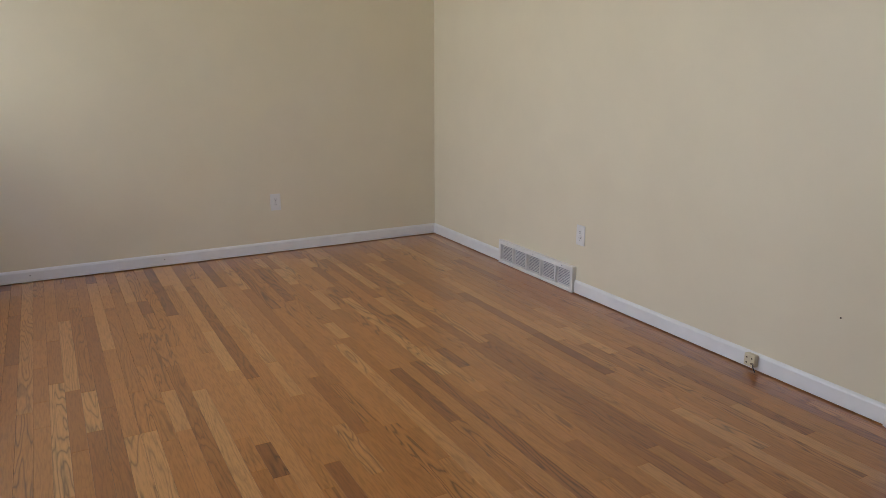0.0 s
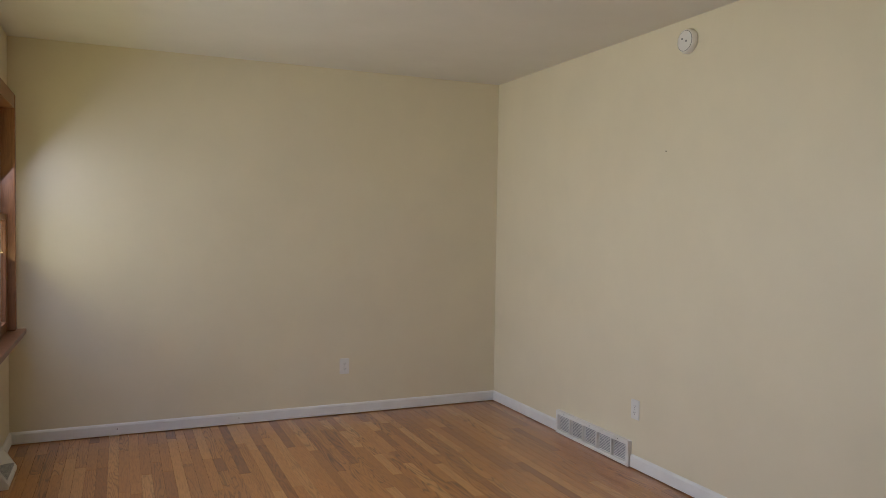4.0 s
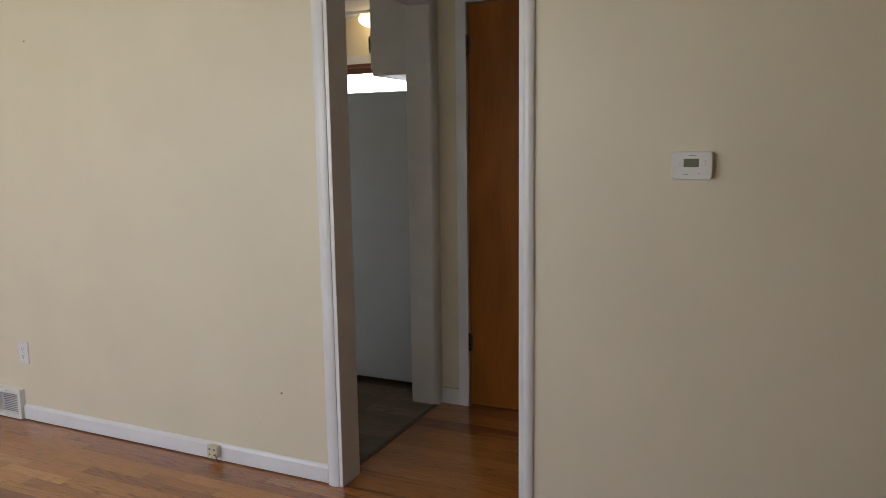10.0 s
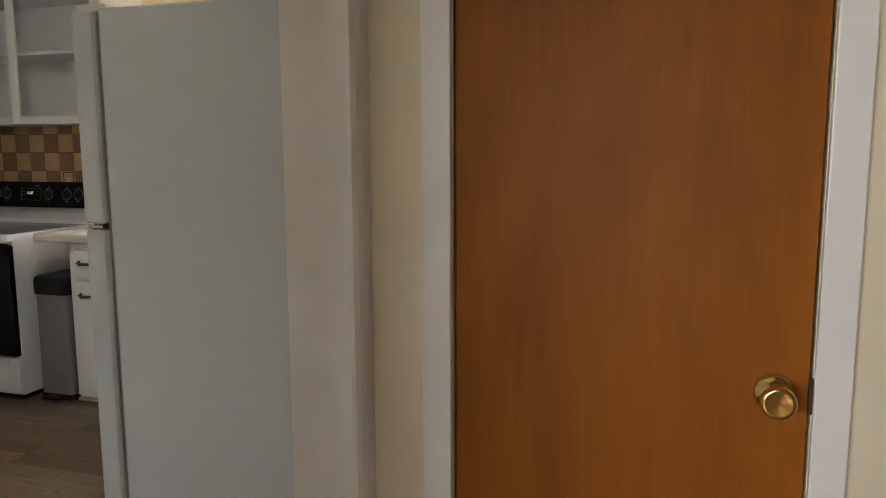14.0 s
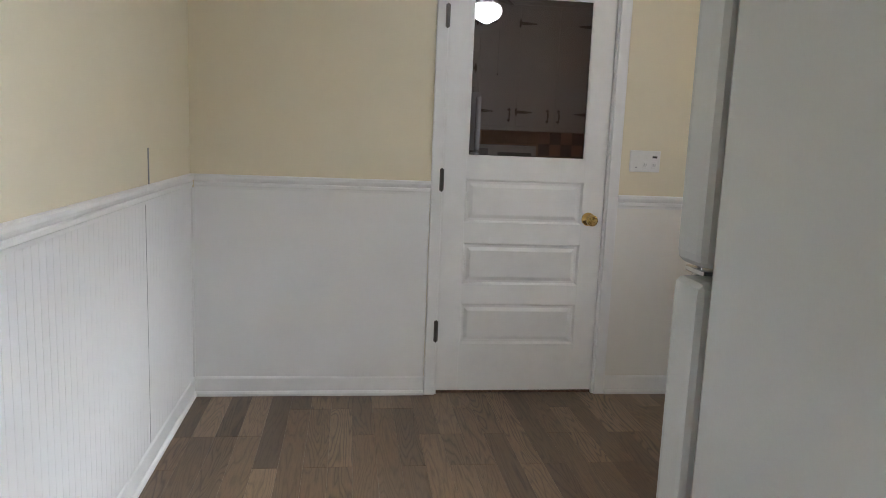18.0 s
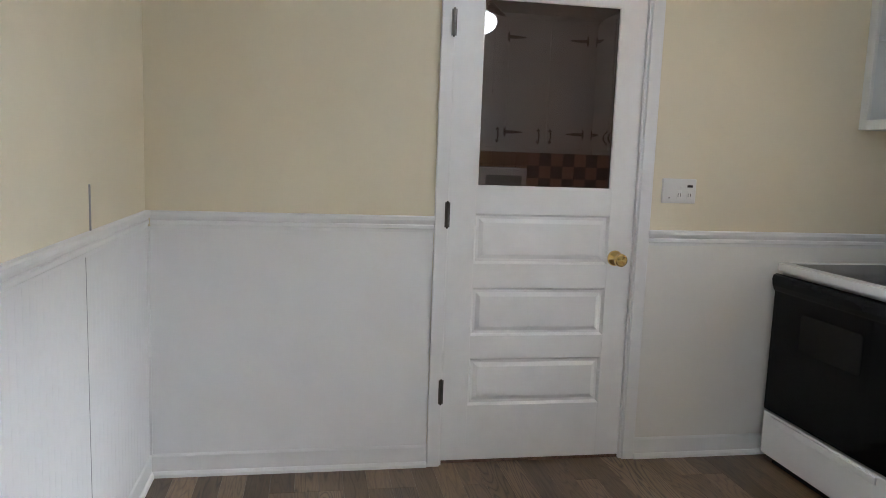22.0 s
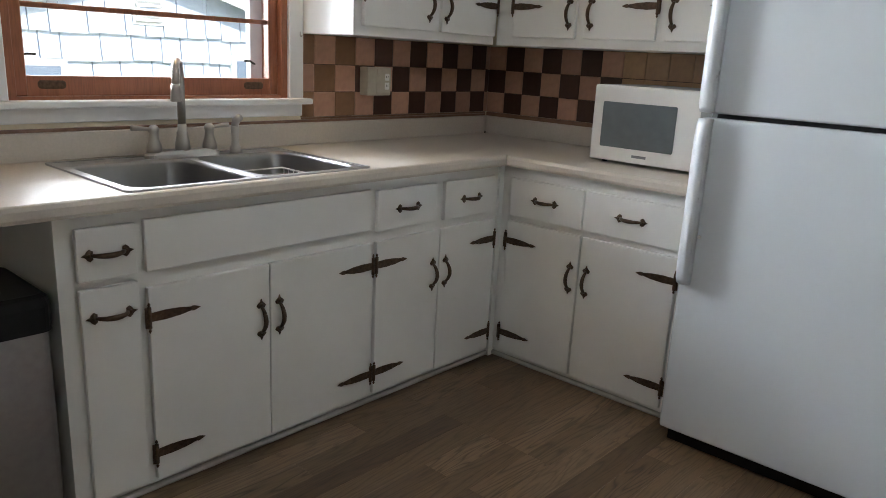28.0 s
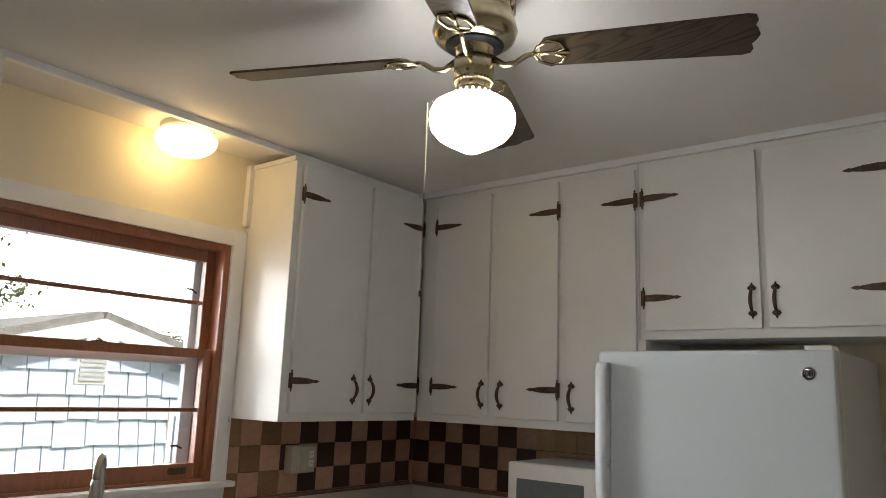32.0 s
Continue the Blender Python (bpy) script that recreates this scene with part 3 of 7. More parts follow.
def refrigerator(x0, x1, y0, yf, top):
    """Top-freezer refrigerator; the doors face +y, handles at the x1 side, hinges at the x0 side."""
    t = thing("refrigerator", "white top-freezer refrigerator with pebbled enamel doors beside the doorway", "refrigerator", ((x0 + x1) / 2, (y0 + yf) / 2, 0))
    yd = yf - 0.064
    split = top - 0.499
    bm = bmesh.new()
    box(bm, x0 + 0.004, x1 - 0.004, y0, yd - 0.012, 0.025, top + 0.002, 0.006)
    part("body", bm, M_FRIDGE, t)
    bm = bmesh.new()
    box(bm, x0 + 0.012, x1 - 0.012, yd - 0.012, yd, 0.06, top - 0.02)
    part("gasket", bm, M_GREY, t, "grey door gasket")
    for name, z0, z1 in (("freezer_door", split + 0.007, top), ("fridge_door", 0.055, split - 0.007)):
        bm = bmesh.new()
        box(bm, x0, x1, yd, yf, z0, z1, 0.014, 3)
        d = part(name, bm, M_FRIDGE, t)
        # upright grip standing off the door, hollowed toward the hinge side
        bm = bmesh.new()
        zb, zt = (z0 + 0.003, z1 - 0.042) if name == "freezer_door" else (z1 - 0.54, z1 - 0.003)
        xo = x1 - 0.046
        prof = [(0.006, 0.0), (0.040, 0.0), (0.048, 0.012), (0.047, 0.040), (0.040, 0.054), (0.018, 0.060), (0.006, 0.056), (0.002, 0.044), (0.010, 0.036), (0.012, 0.02)]
        loops = []
        for z, k in ((zb, 0.65), (zb + 0.02, 0.9), (zb + 0.06, 1.0), (zt - 0.06, 1.0), (zt - 0.02, 0.9), (zt, 0.65)):
            loops.append([Vector((xo - 0.006 + a, yf - 0.004 + b * k, z)) for a, b in prof])
        loft(bm, loops)
        part("handle", bm, M_FRIDGEGRIP, d, "moulded white upright grip", True)
    # the shade of the gap between the doors, put in as a black strip
    bm = bmesh.new()
    box(bm, x0 + 0.05, x1 - 0.05, yd + 0.006, yf - 0.012, split - 0.006, split + 0.006)
    part("gap_strip", bm, M_BLACKP, t, "black strip that gives the door gap its shade")
    bm = bmesh.new()
    box(bm, x0 + 0.012, x0 + 0.112, yd + 0.02, yf - 0.003, split - 0.003, split + 0.003, 0.001, 1)
    lathe(bm, [(0.005, -0.007), (0.005, 0.007)], 12, "z", (x0 + 0.022, yf - 0.012, split))
    lathe(bm, [(0.004, -0.006), (0.004, 0.006)], 10, "z", (x0 + 0.05, yf - 0.004, split))
    part("hinge", bm, M_BRIGHT, t, "bright middle hinge")
    bm = bmesh.new()
    box(bm, x0 + 0.008, x0 + 0.085, yd - 0.03, yf - 0.012, top - 0.004, top + 0.013, 0.005)
    part("hinge_cover", bm, M_PLASTIC, t, "white top hinge cover")
    bm = bmesh.new()
    box(bm, x0 + 0.02, x1 - 0.02, yd - 0.03, yd + 0.02, 0.0, 0.05)
    part("kick_grille", bm, M_BLACKP, t, "dark toe grille")
    bx, bz = x0 + 0.073, top - 0.069
    circle = [(math.cos(a), math.sin(a)) for a in np.linspace(0, 2 * math.pi, 28, endpoint=False)]
    bm = bmesh.new()
    lathe(bm, [(0.021, yf - 0.002), (0.021, yf + 0.001), (0.019, yf + 0.0025), (0.001, yf + 0.0025)], 28, "y", (bx, 0, bz))
    bd = part("badge", bm, M_BRIGHT, t, "round chrome maker's badge", True)
    m = facing(bx, yf + 0.0025, bz, "+y")
    bm = bmesh.new()
    ring(bm, [(0.0165 * a, 0.0165 * b) for a, b in circle], [(0.0140 * a, 0.0140 * b) for a, b in circle], 0, 0.0006, m)
    part("badge_ring", bm, M_BLACKG, bd, "dark ring")
    for sx in (-1, 1):
        bm = bmesh.new()
        ring(bm, [(sx * 0.0058 + 0.0058 * a, 0.0092 * b) for a, b in circle], [(sx * 0.0058 + 0.0032 * a, 0.0062 * b) for a, b in circle], 0, 0.0006, m)
        part("badge_scroll", bm, M_BLACKG, bd, "dark scroll shape")
    for x, z in ((x0 + 0.076, split - 0.438), (x1 - 0.052, split - 0.388)):
        bm = bmesh.new()
        lathe(bm, [(0.007, yf - 0.001), (0.006, yf + 0.003), (0.002, yf + 0.004)], 12, "y", (x, 0, z))
        part("screw_plug", bm, M_PLASTIC, t, "", True)
    return t


def knob_mesh():
    bm = bmesh.new()
    lathe(bm, [(0.027, 0), (0.027, 0.006), (0.021, 0.010), (0.0205, 0.020), (0.018, 0.022), (0.001, 0.022)], 20, "z")
    box(bm, -0.005, 0.005, -0.021, 0.021, 0.016, 0.028, 0.0015, 1)
    me = mesh_of("knob", bm)
    me.materials.append(M_BLACKP)
    return me


def stove(xf, xb, y0, y1, top):
    """Electric range facing -x: xf front of the oven door, xb back, from y0 to y1."""
    t = thing("stove", "white electric range with black oven door and glass cooktop", "stove", ((xf + xb) / 2, (y0 + y1) / 2, 0))
    bm = bmesh.new()
    box(bm, xf + 0.03, xb - 0.05, y0 + 0.004, y1 - 0.004, 0.03, top - 0.03, 0.003, 1)
    part("body", bm, M_STOVEW, t)
    bm = bmesh.new()
    ring(bm, [(x * 1.0, y * 1.0) for x, y in rounded(xb - xf - 0.045, y1 - y0, 0.018)], rounded(xb - xf - 0.145, y1 - y0 - 0.075, 0.025), top - 0.032, top, Matrix.Translation(((xf + xb - 0.045) / 2 + 0.0, (y0 + y1) / 2, 0)))
    part("cooktop_frame", bm, M_STOVEW, t)
    bm = bmesh.new()
    prism(bm, rounded(xb - xf - 0.147, y1 - y0 - 0.077, 0.024), 0.006, Matrix.Translation(((xf + xb - 0.045) / 2, (y0 + y1) / 2, top - 0.008)))
    part("glass_top", bm, M_BLACK, t, "black glass cooktop")
    bm = bmesh.new()
    prof = [(xb - 0.052, top - 0.03), (xb - 0.11, top - 0.002), (xb - 0.098, top + 0.02), (xb - 0.085, top + 0.10), (xb - 0.02, top + 0.10), (xb - 0.02, top - 0.03)]
    loft(bm, [[Vector((x, y, z)) for x, z in prof] for y in (y0 + 0.006, y1 - 0.006)])
    part("backguard", bm, M_STOVEW, t, "white backguard")
    # control panel: rounded black housing leaning back
    bm = bmesh.new()
    z0, z1 = top + 0.096, top + 0.248
    m = Matrix.Translation((xb - 0.128, (y0 + y1) / 2 + 0.02, (z0 + z1) / 2)) @ Matrix.Rotation(radians(9), 4, "Y") @ facing(0, 0, 0, "-x")
    ol = rounded(y1 - y0 + 0.024, z1 - z0, 0.018)
    loft(bm, [[m @ Vector((a, b, -0.075)) for a, b in ol], [m @ Vector((a, b, 0.0)) for a, b in ol], [m @ Vector((a * 0.988, b * 0.94, 0.006)) for a, b in ol]])
    panel = part("control_panel", bm, M_BLACKG, t, "glossy black control panel")
    km = knob_mesh()
    for dy in (-0.306, -0.229, 0.088, 0.223, 0.306):
        k = place("knob", km, m @ Matrix.Translation((dy, 0.002, 0.006)), t, "black control knob")
        bm = bmesh.new()
        ring(bm, [(0.0335 * math.cos(a), 0.0335 * math.sin(a)) for a in np.linspace(0.9, 2 * math.pi + 0.9, 28, endpoint=False)], [(0.0315 * math.cos(a), 0.0315 * math.sin(a)) for a in np.linspace(0.9, 2 * math.pi + 0.9, 28, endpoint=False)], 0, 0.0004)
        me = mesh_of("dial_mark", bm)
        me.materials.append(M_GREYPRINT)
        place("dial_mark", me, m @ Matrix.Translation((dy, 0.002, 0.0062)), panel)
        for sx, sy, w in ((0.0, 0.041, 0.014), (0.0, -0.042, 0.018)):
            bm = bmesh.new()
            box(bm, -w / 2, w / 2, -0.0012, 0.0012, 0, 0.0003)
            me = mesh_of("print_bar", bm)
            me.materials.append(M_GREYPRINT)
            place("print_bar", me, m @ Matrix.Translation((dy + sx, 0.002 + sy, 0.0062)), panel)
    bm = bmesh.new()
    ring(bm, rounded(0.15, 0.072, 0.006), rounded(0.1475, 0.0695, 0.005), 0, 0.0005, m @ Matrix.Translation((-0.04, 0.0, 0.006)))
    part("display_border", bm, M_GREYPRINT, panel)
    bm = bmesh.new()
    prism(bm, rounded(0.062, 0.026, 0.002), 0.0006, m @ Matrix.Translation((-0.05, 0.008, 0.006)))
    part("display", bm, M_BLACK, panel)
    text("12:27", 0.021, m @ Matrix.Translation((-0.05, 0.008, 0.0068)), M_LED, panel, "clock_digits")
    for k in range(4):
        for j in range(2):
            bm = bmesh.new()
            box(bm, -0.004, 0.004, -0.0012, 0.0012, 0, 0.0006)
            me = mesh_of("key", bm)
            me.materials.append(M_GREYPRINT)
            place("key", me, m @ Matrix.Translation((-0.106 + j * 0.012 if k < 2 else -0.004 + j * 0.012, 0.014 - 0.018 * (k % 2) * 1.0, 0.0062)), panel)
    bm = bmesh.new()
    box(bm, -0.018, 0.018, -0.002, 0.002, 0, 0.0006)
    me = mesh_of("maker_bar", bm)
    me.materials.append(M_GREYPRINT)
    place("maker_bar", me, m @ Matrix.Translation((0.0, 0.05, 0.0062)), panel)
    # oven door
    bm = bmesh.new()
    box(bm, xf, xf + 0.032, y0 + 0.003, y1 - 0.003, 0.245, top - 0.055, 0.006)
    door = part("oven_door", bm, M_BLACK, t, "black glass oven door")
    bm = bmesh.new()
    prof = [(xf + 0.004, top - 0.128), (xf - 0.004, top - 0.116), (xf - 0.013, top - 0.096), (xf - 0.017, top - 0.07), (xf - 0.012, top - 0.052), (xf + 0.004, top - 0.046)]
    loft(bm, [[Vector((x, y, z)) for x, z in prof] for y in (y0 + 0.004, y1 - 0.004)])
    part("handle", bm, M_BLACKG, door, "full-width black door grip")
    bm = bmesh.new()
    ring(bm, rounded(0.355, 0.165, 0.02), rounded(0.345, 0.155, 0.017), 0, 0.001, facing(xf - 0.0002, (y0 + y1) / 2, top - 0.262, "-x"))
    part("window_border", bm, M_BLACK, door)
    bm = bmesh.new()
    prism(bm, rounded(0.344, 0.154, 0.017), 0.0006, facing(xf - 0.0002, (y0 + y1) / 2, top - 0.262, "-x"))
    part("window", bm, M_OVENWIN, door, "dark grey oven window")
    bm = bmesh.new()
    box(bm, xf + 0.003, xf + 0.03, y0 + 0.003, y1 - 0.003, 0.045, 0.235, 0.006)
    dr = part("storage_drawer", bm, M_STOVEW, t, "white storage drawer")
    bm = bmesh.new()
    box(bm, xf - 0.003, xf + 0.006, y0 + 0.06, y1 - 0.06, 0.196, 0.226, 0.004)
    part("drawer_grip", bm, M_STOVEW, dr)
    bm = bmesh.new()
    box(bm, xf + 0.05, xb - 0.08, y0 + 0.03, y1 - 0.03, 0.0, 0.035)
    part("toe_base", bm, M_BLACKP, t)
    return t


def microwave(x0, x1, y0, y1, z, h):
    """Countertop microwave facing +y; the controls are at its x0 side, behind the refrigerator's edge."""
    t = thing("microwave", "white countertop microwave oven with grey window on the counter", "microwave", ((x0 + x1) / 2, (y0 + y1) / 2, z))
    bm = bmesh.new()
    box(bm, x0, x1, y0, y1 - 0.035, z + 0.012, z + h, 0.008)
    part("case", bm, M_FRIDGE, t)
    bm = bmesh.new()
    box(bm, x0, x1, y1 - 0.035, y1, z + 0.012, z + h, 0.01, 3)
    fr = part("front", bm, M_PLASTIC, t)
    cx, w = x1 - 0.045 - 0.155, 0.31
    bm = bmesh.new()
    prism(bm, rounded(w, h - 0.13, 0.006), 0.0015, facing(cx, y1, z + h / 2 + 0.002, "+y"))
    part("window", bm, M_MWGLASS, fr, "dotted grey door window")
    bm = bmesh.new()
    box(bm, -0.03, 0.03, -0.005, 0.005, 0, 0.0008)
    me = mesh_of("maker_bar", bm)
    me.materials.append(M_GREY)
    place("maker_bar", me, facing(cx - 0.02, y1, z + 0.04, "+y"), fr)
    bm = bmesh.new()
    prism(bm, rounded(0.10, h - 0.08, 0.004), 0.0015, facing(x0 + 0.065, y1, z + h / 2 + 0.006, "+y"))
    part("keypad", bm, M_GREYPRINT, fr)
    for x in (x0 + 0.04, x1 - 0.04):
        for y in (y0 + 0.04, y1 - 0.06):
            bm = bmesh.new()
            lathe(bm, [(0.012, 0), (0.010, 0.014)], 10, "z", (x, y, z))
            part("foot", bm, M_BLACKP, t)
    return t


def trash_can(x0, x1, y0, y1, h):
    t = thing("trash_can", "slim brushed steel step trash can with black lid", "trash can", ((x0 + x1) / 2, (y0 + y1) / 2, 0))
    cx, cy, w, d = (x0 + x1) / 2, (y0 + y1) / 2, x1 - x0, y1 - y0
    bm = bmesh.new()
    ol = rounded(w, d, 0.03)
    loft(bm, [[Vector((cx + a, cy + b, z)) for a, b in ol] for z in (0.02, h - 0.095)])
    part("bucket", bm, M_CANSTEEL, t, "brushed steel body")
    bm = bmesh.new()
    loft(bm, [[Vector((cx + a * k, cy + b * k, z)) for a, b in ol] for z, k in ((h - 0.095, 1.05), (h - 0.03, 1.06), (h - 0.008, 1.02), (h, 0.94))])
    part("lid", bm, M_BLACKP, t, "black plastic lid", False)
    bm = bmesh.new()
    loft(bm, [[Vector((cx + a * k, cy + b * k, z)) for a, b in ol] for z, k in ((0.0, 1.03), (0.03, 1.03))])
    part("base", bm, M_BLACKP, t)
    bm = bmesh.new()
    box(bm, x0 - 0.055, x0 + 0.01, cy - 0.05, cy + 0.05, 0.012, 0.026, 0.005)
    part("pedal", bm, M_BLACKP, t, "black foot pedal")
    return t


def ceiling_fan(x, y, top, turn):
    t = thing("ceiling_fan", "antique brass hugger ceiling fan with four dark wood blades", "fan", (x, y, top))
    c = (x, y, top)
    bm = bmesh.new()
    lathe(bm, [(0.085, 0), (0.088, -0.006), (0.082, -0.012), (0.107, -0.014), (0.110, -0.062), (0.106, -0.066), (0.114, -0.078), (0.120, -0.102), (0.112, -0.122), (0.09, -0.136), (0.06, -0.142), (0.052, -0.15), (0.05, -0.178)], 40, "z", c)
    hub = part("motor_housing", bm, M_ABRASS, t, "antique brass motor housing", True)
    for k in range(8):
        a = radians(45 * k + turn)
        m = Matrix.Translation(c) @ Matrix.Rotation(a, 4, "Z") @ Matrix.Translation((0.1085, 0, -0.038)) @ facing(0, 0, 0, "+x")
        bm = bmesh.new()
        ring(bm, rounded(0.052, 0.044, 0.008), rounded(0.045, 0.037, 0.006), -0.002, 0.002, m)
        rose = bmesh.new()
        lathe(rose, [(0.015, -0.002), (0.013, 0.003), (0.009, 0.001), (0.004, 0.003)], 12)
        rose.transform(m)
        part("relief_rose", rose, M_ABRASS, hub)
        part("relief_frame", bm, M_ABRASS, hub)
    for k in range(24):
        a = 2 * math.pi * k / 24
        bm = bmesh.new()
        box(bm, -0.0025, 0.0025, -0.006, 0.006, -0.010, -0.004)
        bm.transform(Matrix.Translation(c) @ Matrix.Rotation(a, 4, "Z") @ Matrix.Translation((0.087, 0, 0)))
        part("vent_rib", bm, M_BLACKP, hub)
    c = (x, y, top + 0.012)
    top = top + 0.012
    for k in range(4):
        a = radians(90 * k + turn)
        m = Matrix.Translation(c) @ Matrix.Rotation(a, 4, "Z")
        arm = bmesh.new()
        tube(arm, [m @ Vector(p) for p in ((0.05, 0, -0.185), (0.085, 0, -0.205), (0.115, 0, -0.203), (0.145, 0, -0.186), (0.165, 0, -0.182))], [0.009, 0.008, 0.007, 0.007, 0.006], 10)
        tilt = m @ Matrix.Translation((0.165, 0, -0.181)) @ Matrix.Rotation(radians(-13), 4, "X")
        for s in (-1, 1):
            tube(arm, [tilt @ Vector((0.0, 0, 0)), tilt @ Vector((0.015, s * 0.03, -0.004)), tilt @ Vector((0.045, s * 0.048, -0.004)), tilt @ Vector((0.075, s * 0.038, -0.004)), tilt @ Vector((0.085, s * 0.016, -0.004)), tilt @ Vector((0.06, s * 0.004, -0.004))], 0.004, 8)
        tube(arm, [tilt @ Vector((0.0, 0, -0.002)), tilt @ Vector((0.10, 0, -0.004))], 0.005, 8)
        bm2 = bmesh.new()
        L, w0, w1 = 0.53, 0.056, 0.072
        ol = [(0.02, -w0 * 0.5), (0.035, -w0 * 0.9), (0.06, -w0)]
        ol += [(0.06 + (L - 0.05) * i / 6, -(w0 + (w1 - w0) * i / 6)) for i in range(1, 7)]
        ol += [(L + 0.030, -w1 * 0.93), (L + 0.036, -w1 * 0.72), (L + 0.030, -w1 * 0.45), (L + 0.040, -w1 * 0.25), (L + 0.047, 0)]
        ol = ol + [(px, -py) for px, py in ol[::-1][1:]]
        prism(bm2, ol, 0.006, tilt)
        blade = part("blade", bm2, M_BLADE, t, "dark wood-grain fan blade")
        part("blade_arm", arm, M_ABRASS, blade, "scrolled brass blade arm", True)
    # black disc stands in for the shaded opening under the housing
    bm = bmesh.new()
    lathe(bm, [(0.084, -0.148), (0.078, -0.156), (0.05, -0.160), (0.05, -0.186)], 32, "z", c)
    part("motor_underside", bm, M_BLACKP, t, "black disc painted in for the shaded motor recess", True)
    bm = bmesh.new()
    lathe(bm, [(0.05, -0.184), (0.0565, -0.187), (0.0565, -0.232), (0.050, -0.236), (0.047, -0.252), (0.046, -0.264), (0.054, -0.267), (0.057, -0.286), (0.053, -0.291)], 36, "z", c)
    fitter = part("light_fitter", bm, M_ABRASS, t, "brass light fitter", True)
    bm = bmesh.new()
    for k in range(30):
        a = 2 * math.pi * k / 30
        bmesh.ops.create_icosphere(bm, subdivisions=1, radius=0.0052, matrix=Matrix.Translation((x + 0.0515 * math.cos(a), y + 0.0515 * math.sin(a), top - 0.2435)) @ Matrix.Rotation(a, 4, "Z") @ Matrix.Rotation(radians(35), 4, "X") @ Matrix.Diagonal((0.8, 0.8, 1.35, 1)))
    part("rope_ring", bm, M_ABRASS, fitter, "twisted brass rope ring", True)
    # small glowing knobs imitate lamplight showing through the fitter's holes
    for k in range(20):
        a = 2 * math.pi * k / 20
        bm = bmesh.new()
        lathe(bm, [(0.0042, 0), (0.0036, 0.0025), (0.001, 0.003)], 8, "x")
        bm.transform(Matrix.Translation(c) @ Matrix.Rotation(a, 4, "Z") @ Matrix.Translation((0.0553, 0, -0.277)))
        part("lit_hole_bead", bm, M_GLOWHOLE, fitter)
    bm = bmesh.new()
    lathe(bm, [(0.054, -0.287), (0.086, -0.292), (0.107, -0.304), (0.117, -0.323), (0.1185, -0.342), (0.112, -0.364), (0.094, -0.383), (0.068, -0.397), (0.045, -0.407), (0.026, -0.416), (0.010, -0.421), (0.001, -0.422)], 40, "z", c)
    part("globe", bm, M_GLOBE, t, "lit white schoolhouse glass globe", True)
    # pull chain
    bm = bmesh.new()
    ca, sa = math.cos(radians(41)), math.sin(radians(41))
    n = 77
    for i in range(n):
        z = top - 0.27 - 0.0063 * i
        r = min(0.124, 0.064 + 0.012 * i)
        px, py = x + r * ca, y + r * sa
        bmesh.ops.create_icosphere(bm, subdivisions=1, radius=0.0021, matrix=Matrix.Translation((px, py, z)))
    chain = part("pull_chain", bm, M_ABRASS, t, "beaded pull chain")
    chain["kind"] = "stuff"
    bm = bmesh.new()
    lathe(bm, [(0.001, 0.006), (0.005, 0.002), (0.004, -0.006), (0.001, -0.009)], 10, "z", (px, py, top - 0.27 - 0.0063 * n))
    part("chain_end", bm, M_ABRASS, t, "", True)
    t.scale = (0.89, 0.89, 1.03)
    return t, (px, py)


def flush_lamp(x, y, top):
    t = thing("ceiling_lamp", "lit mushroom-shaped flush ceiling lamp with warm bulb over the sink", "lamp", (x, y, top))
    bm = bmesh.new()
    lathe(bm, [(0.100, 0), (0.104, -0.008), (0.100, -0.012), (0.103, -0.016), (0.103, -0.030), (0.096, -0.034)], 36, "z", (x, y, top))
    part("base", bm, M_PLASTIC, t, "cream metal base ring", True)
    bm = bmesh.new()
    lathe(bm, [(0.094, -0.032), (0.112, -0.040), (0.118, -0.055), (0.114, -0.075), (0.098, -0.095), (0.070, -0.112), (0.035, -0.122), (0.001, -0.125)], 36, "z", (x, y, top))
    part("shade", bm, M_SHADEGLOW, t, "glowing white glass shade", True)
    return t

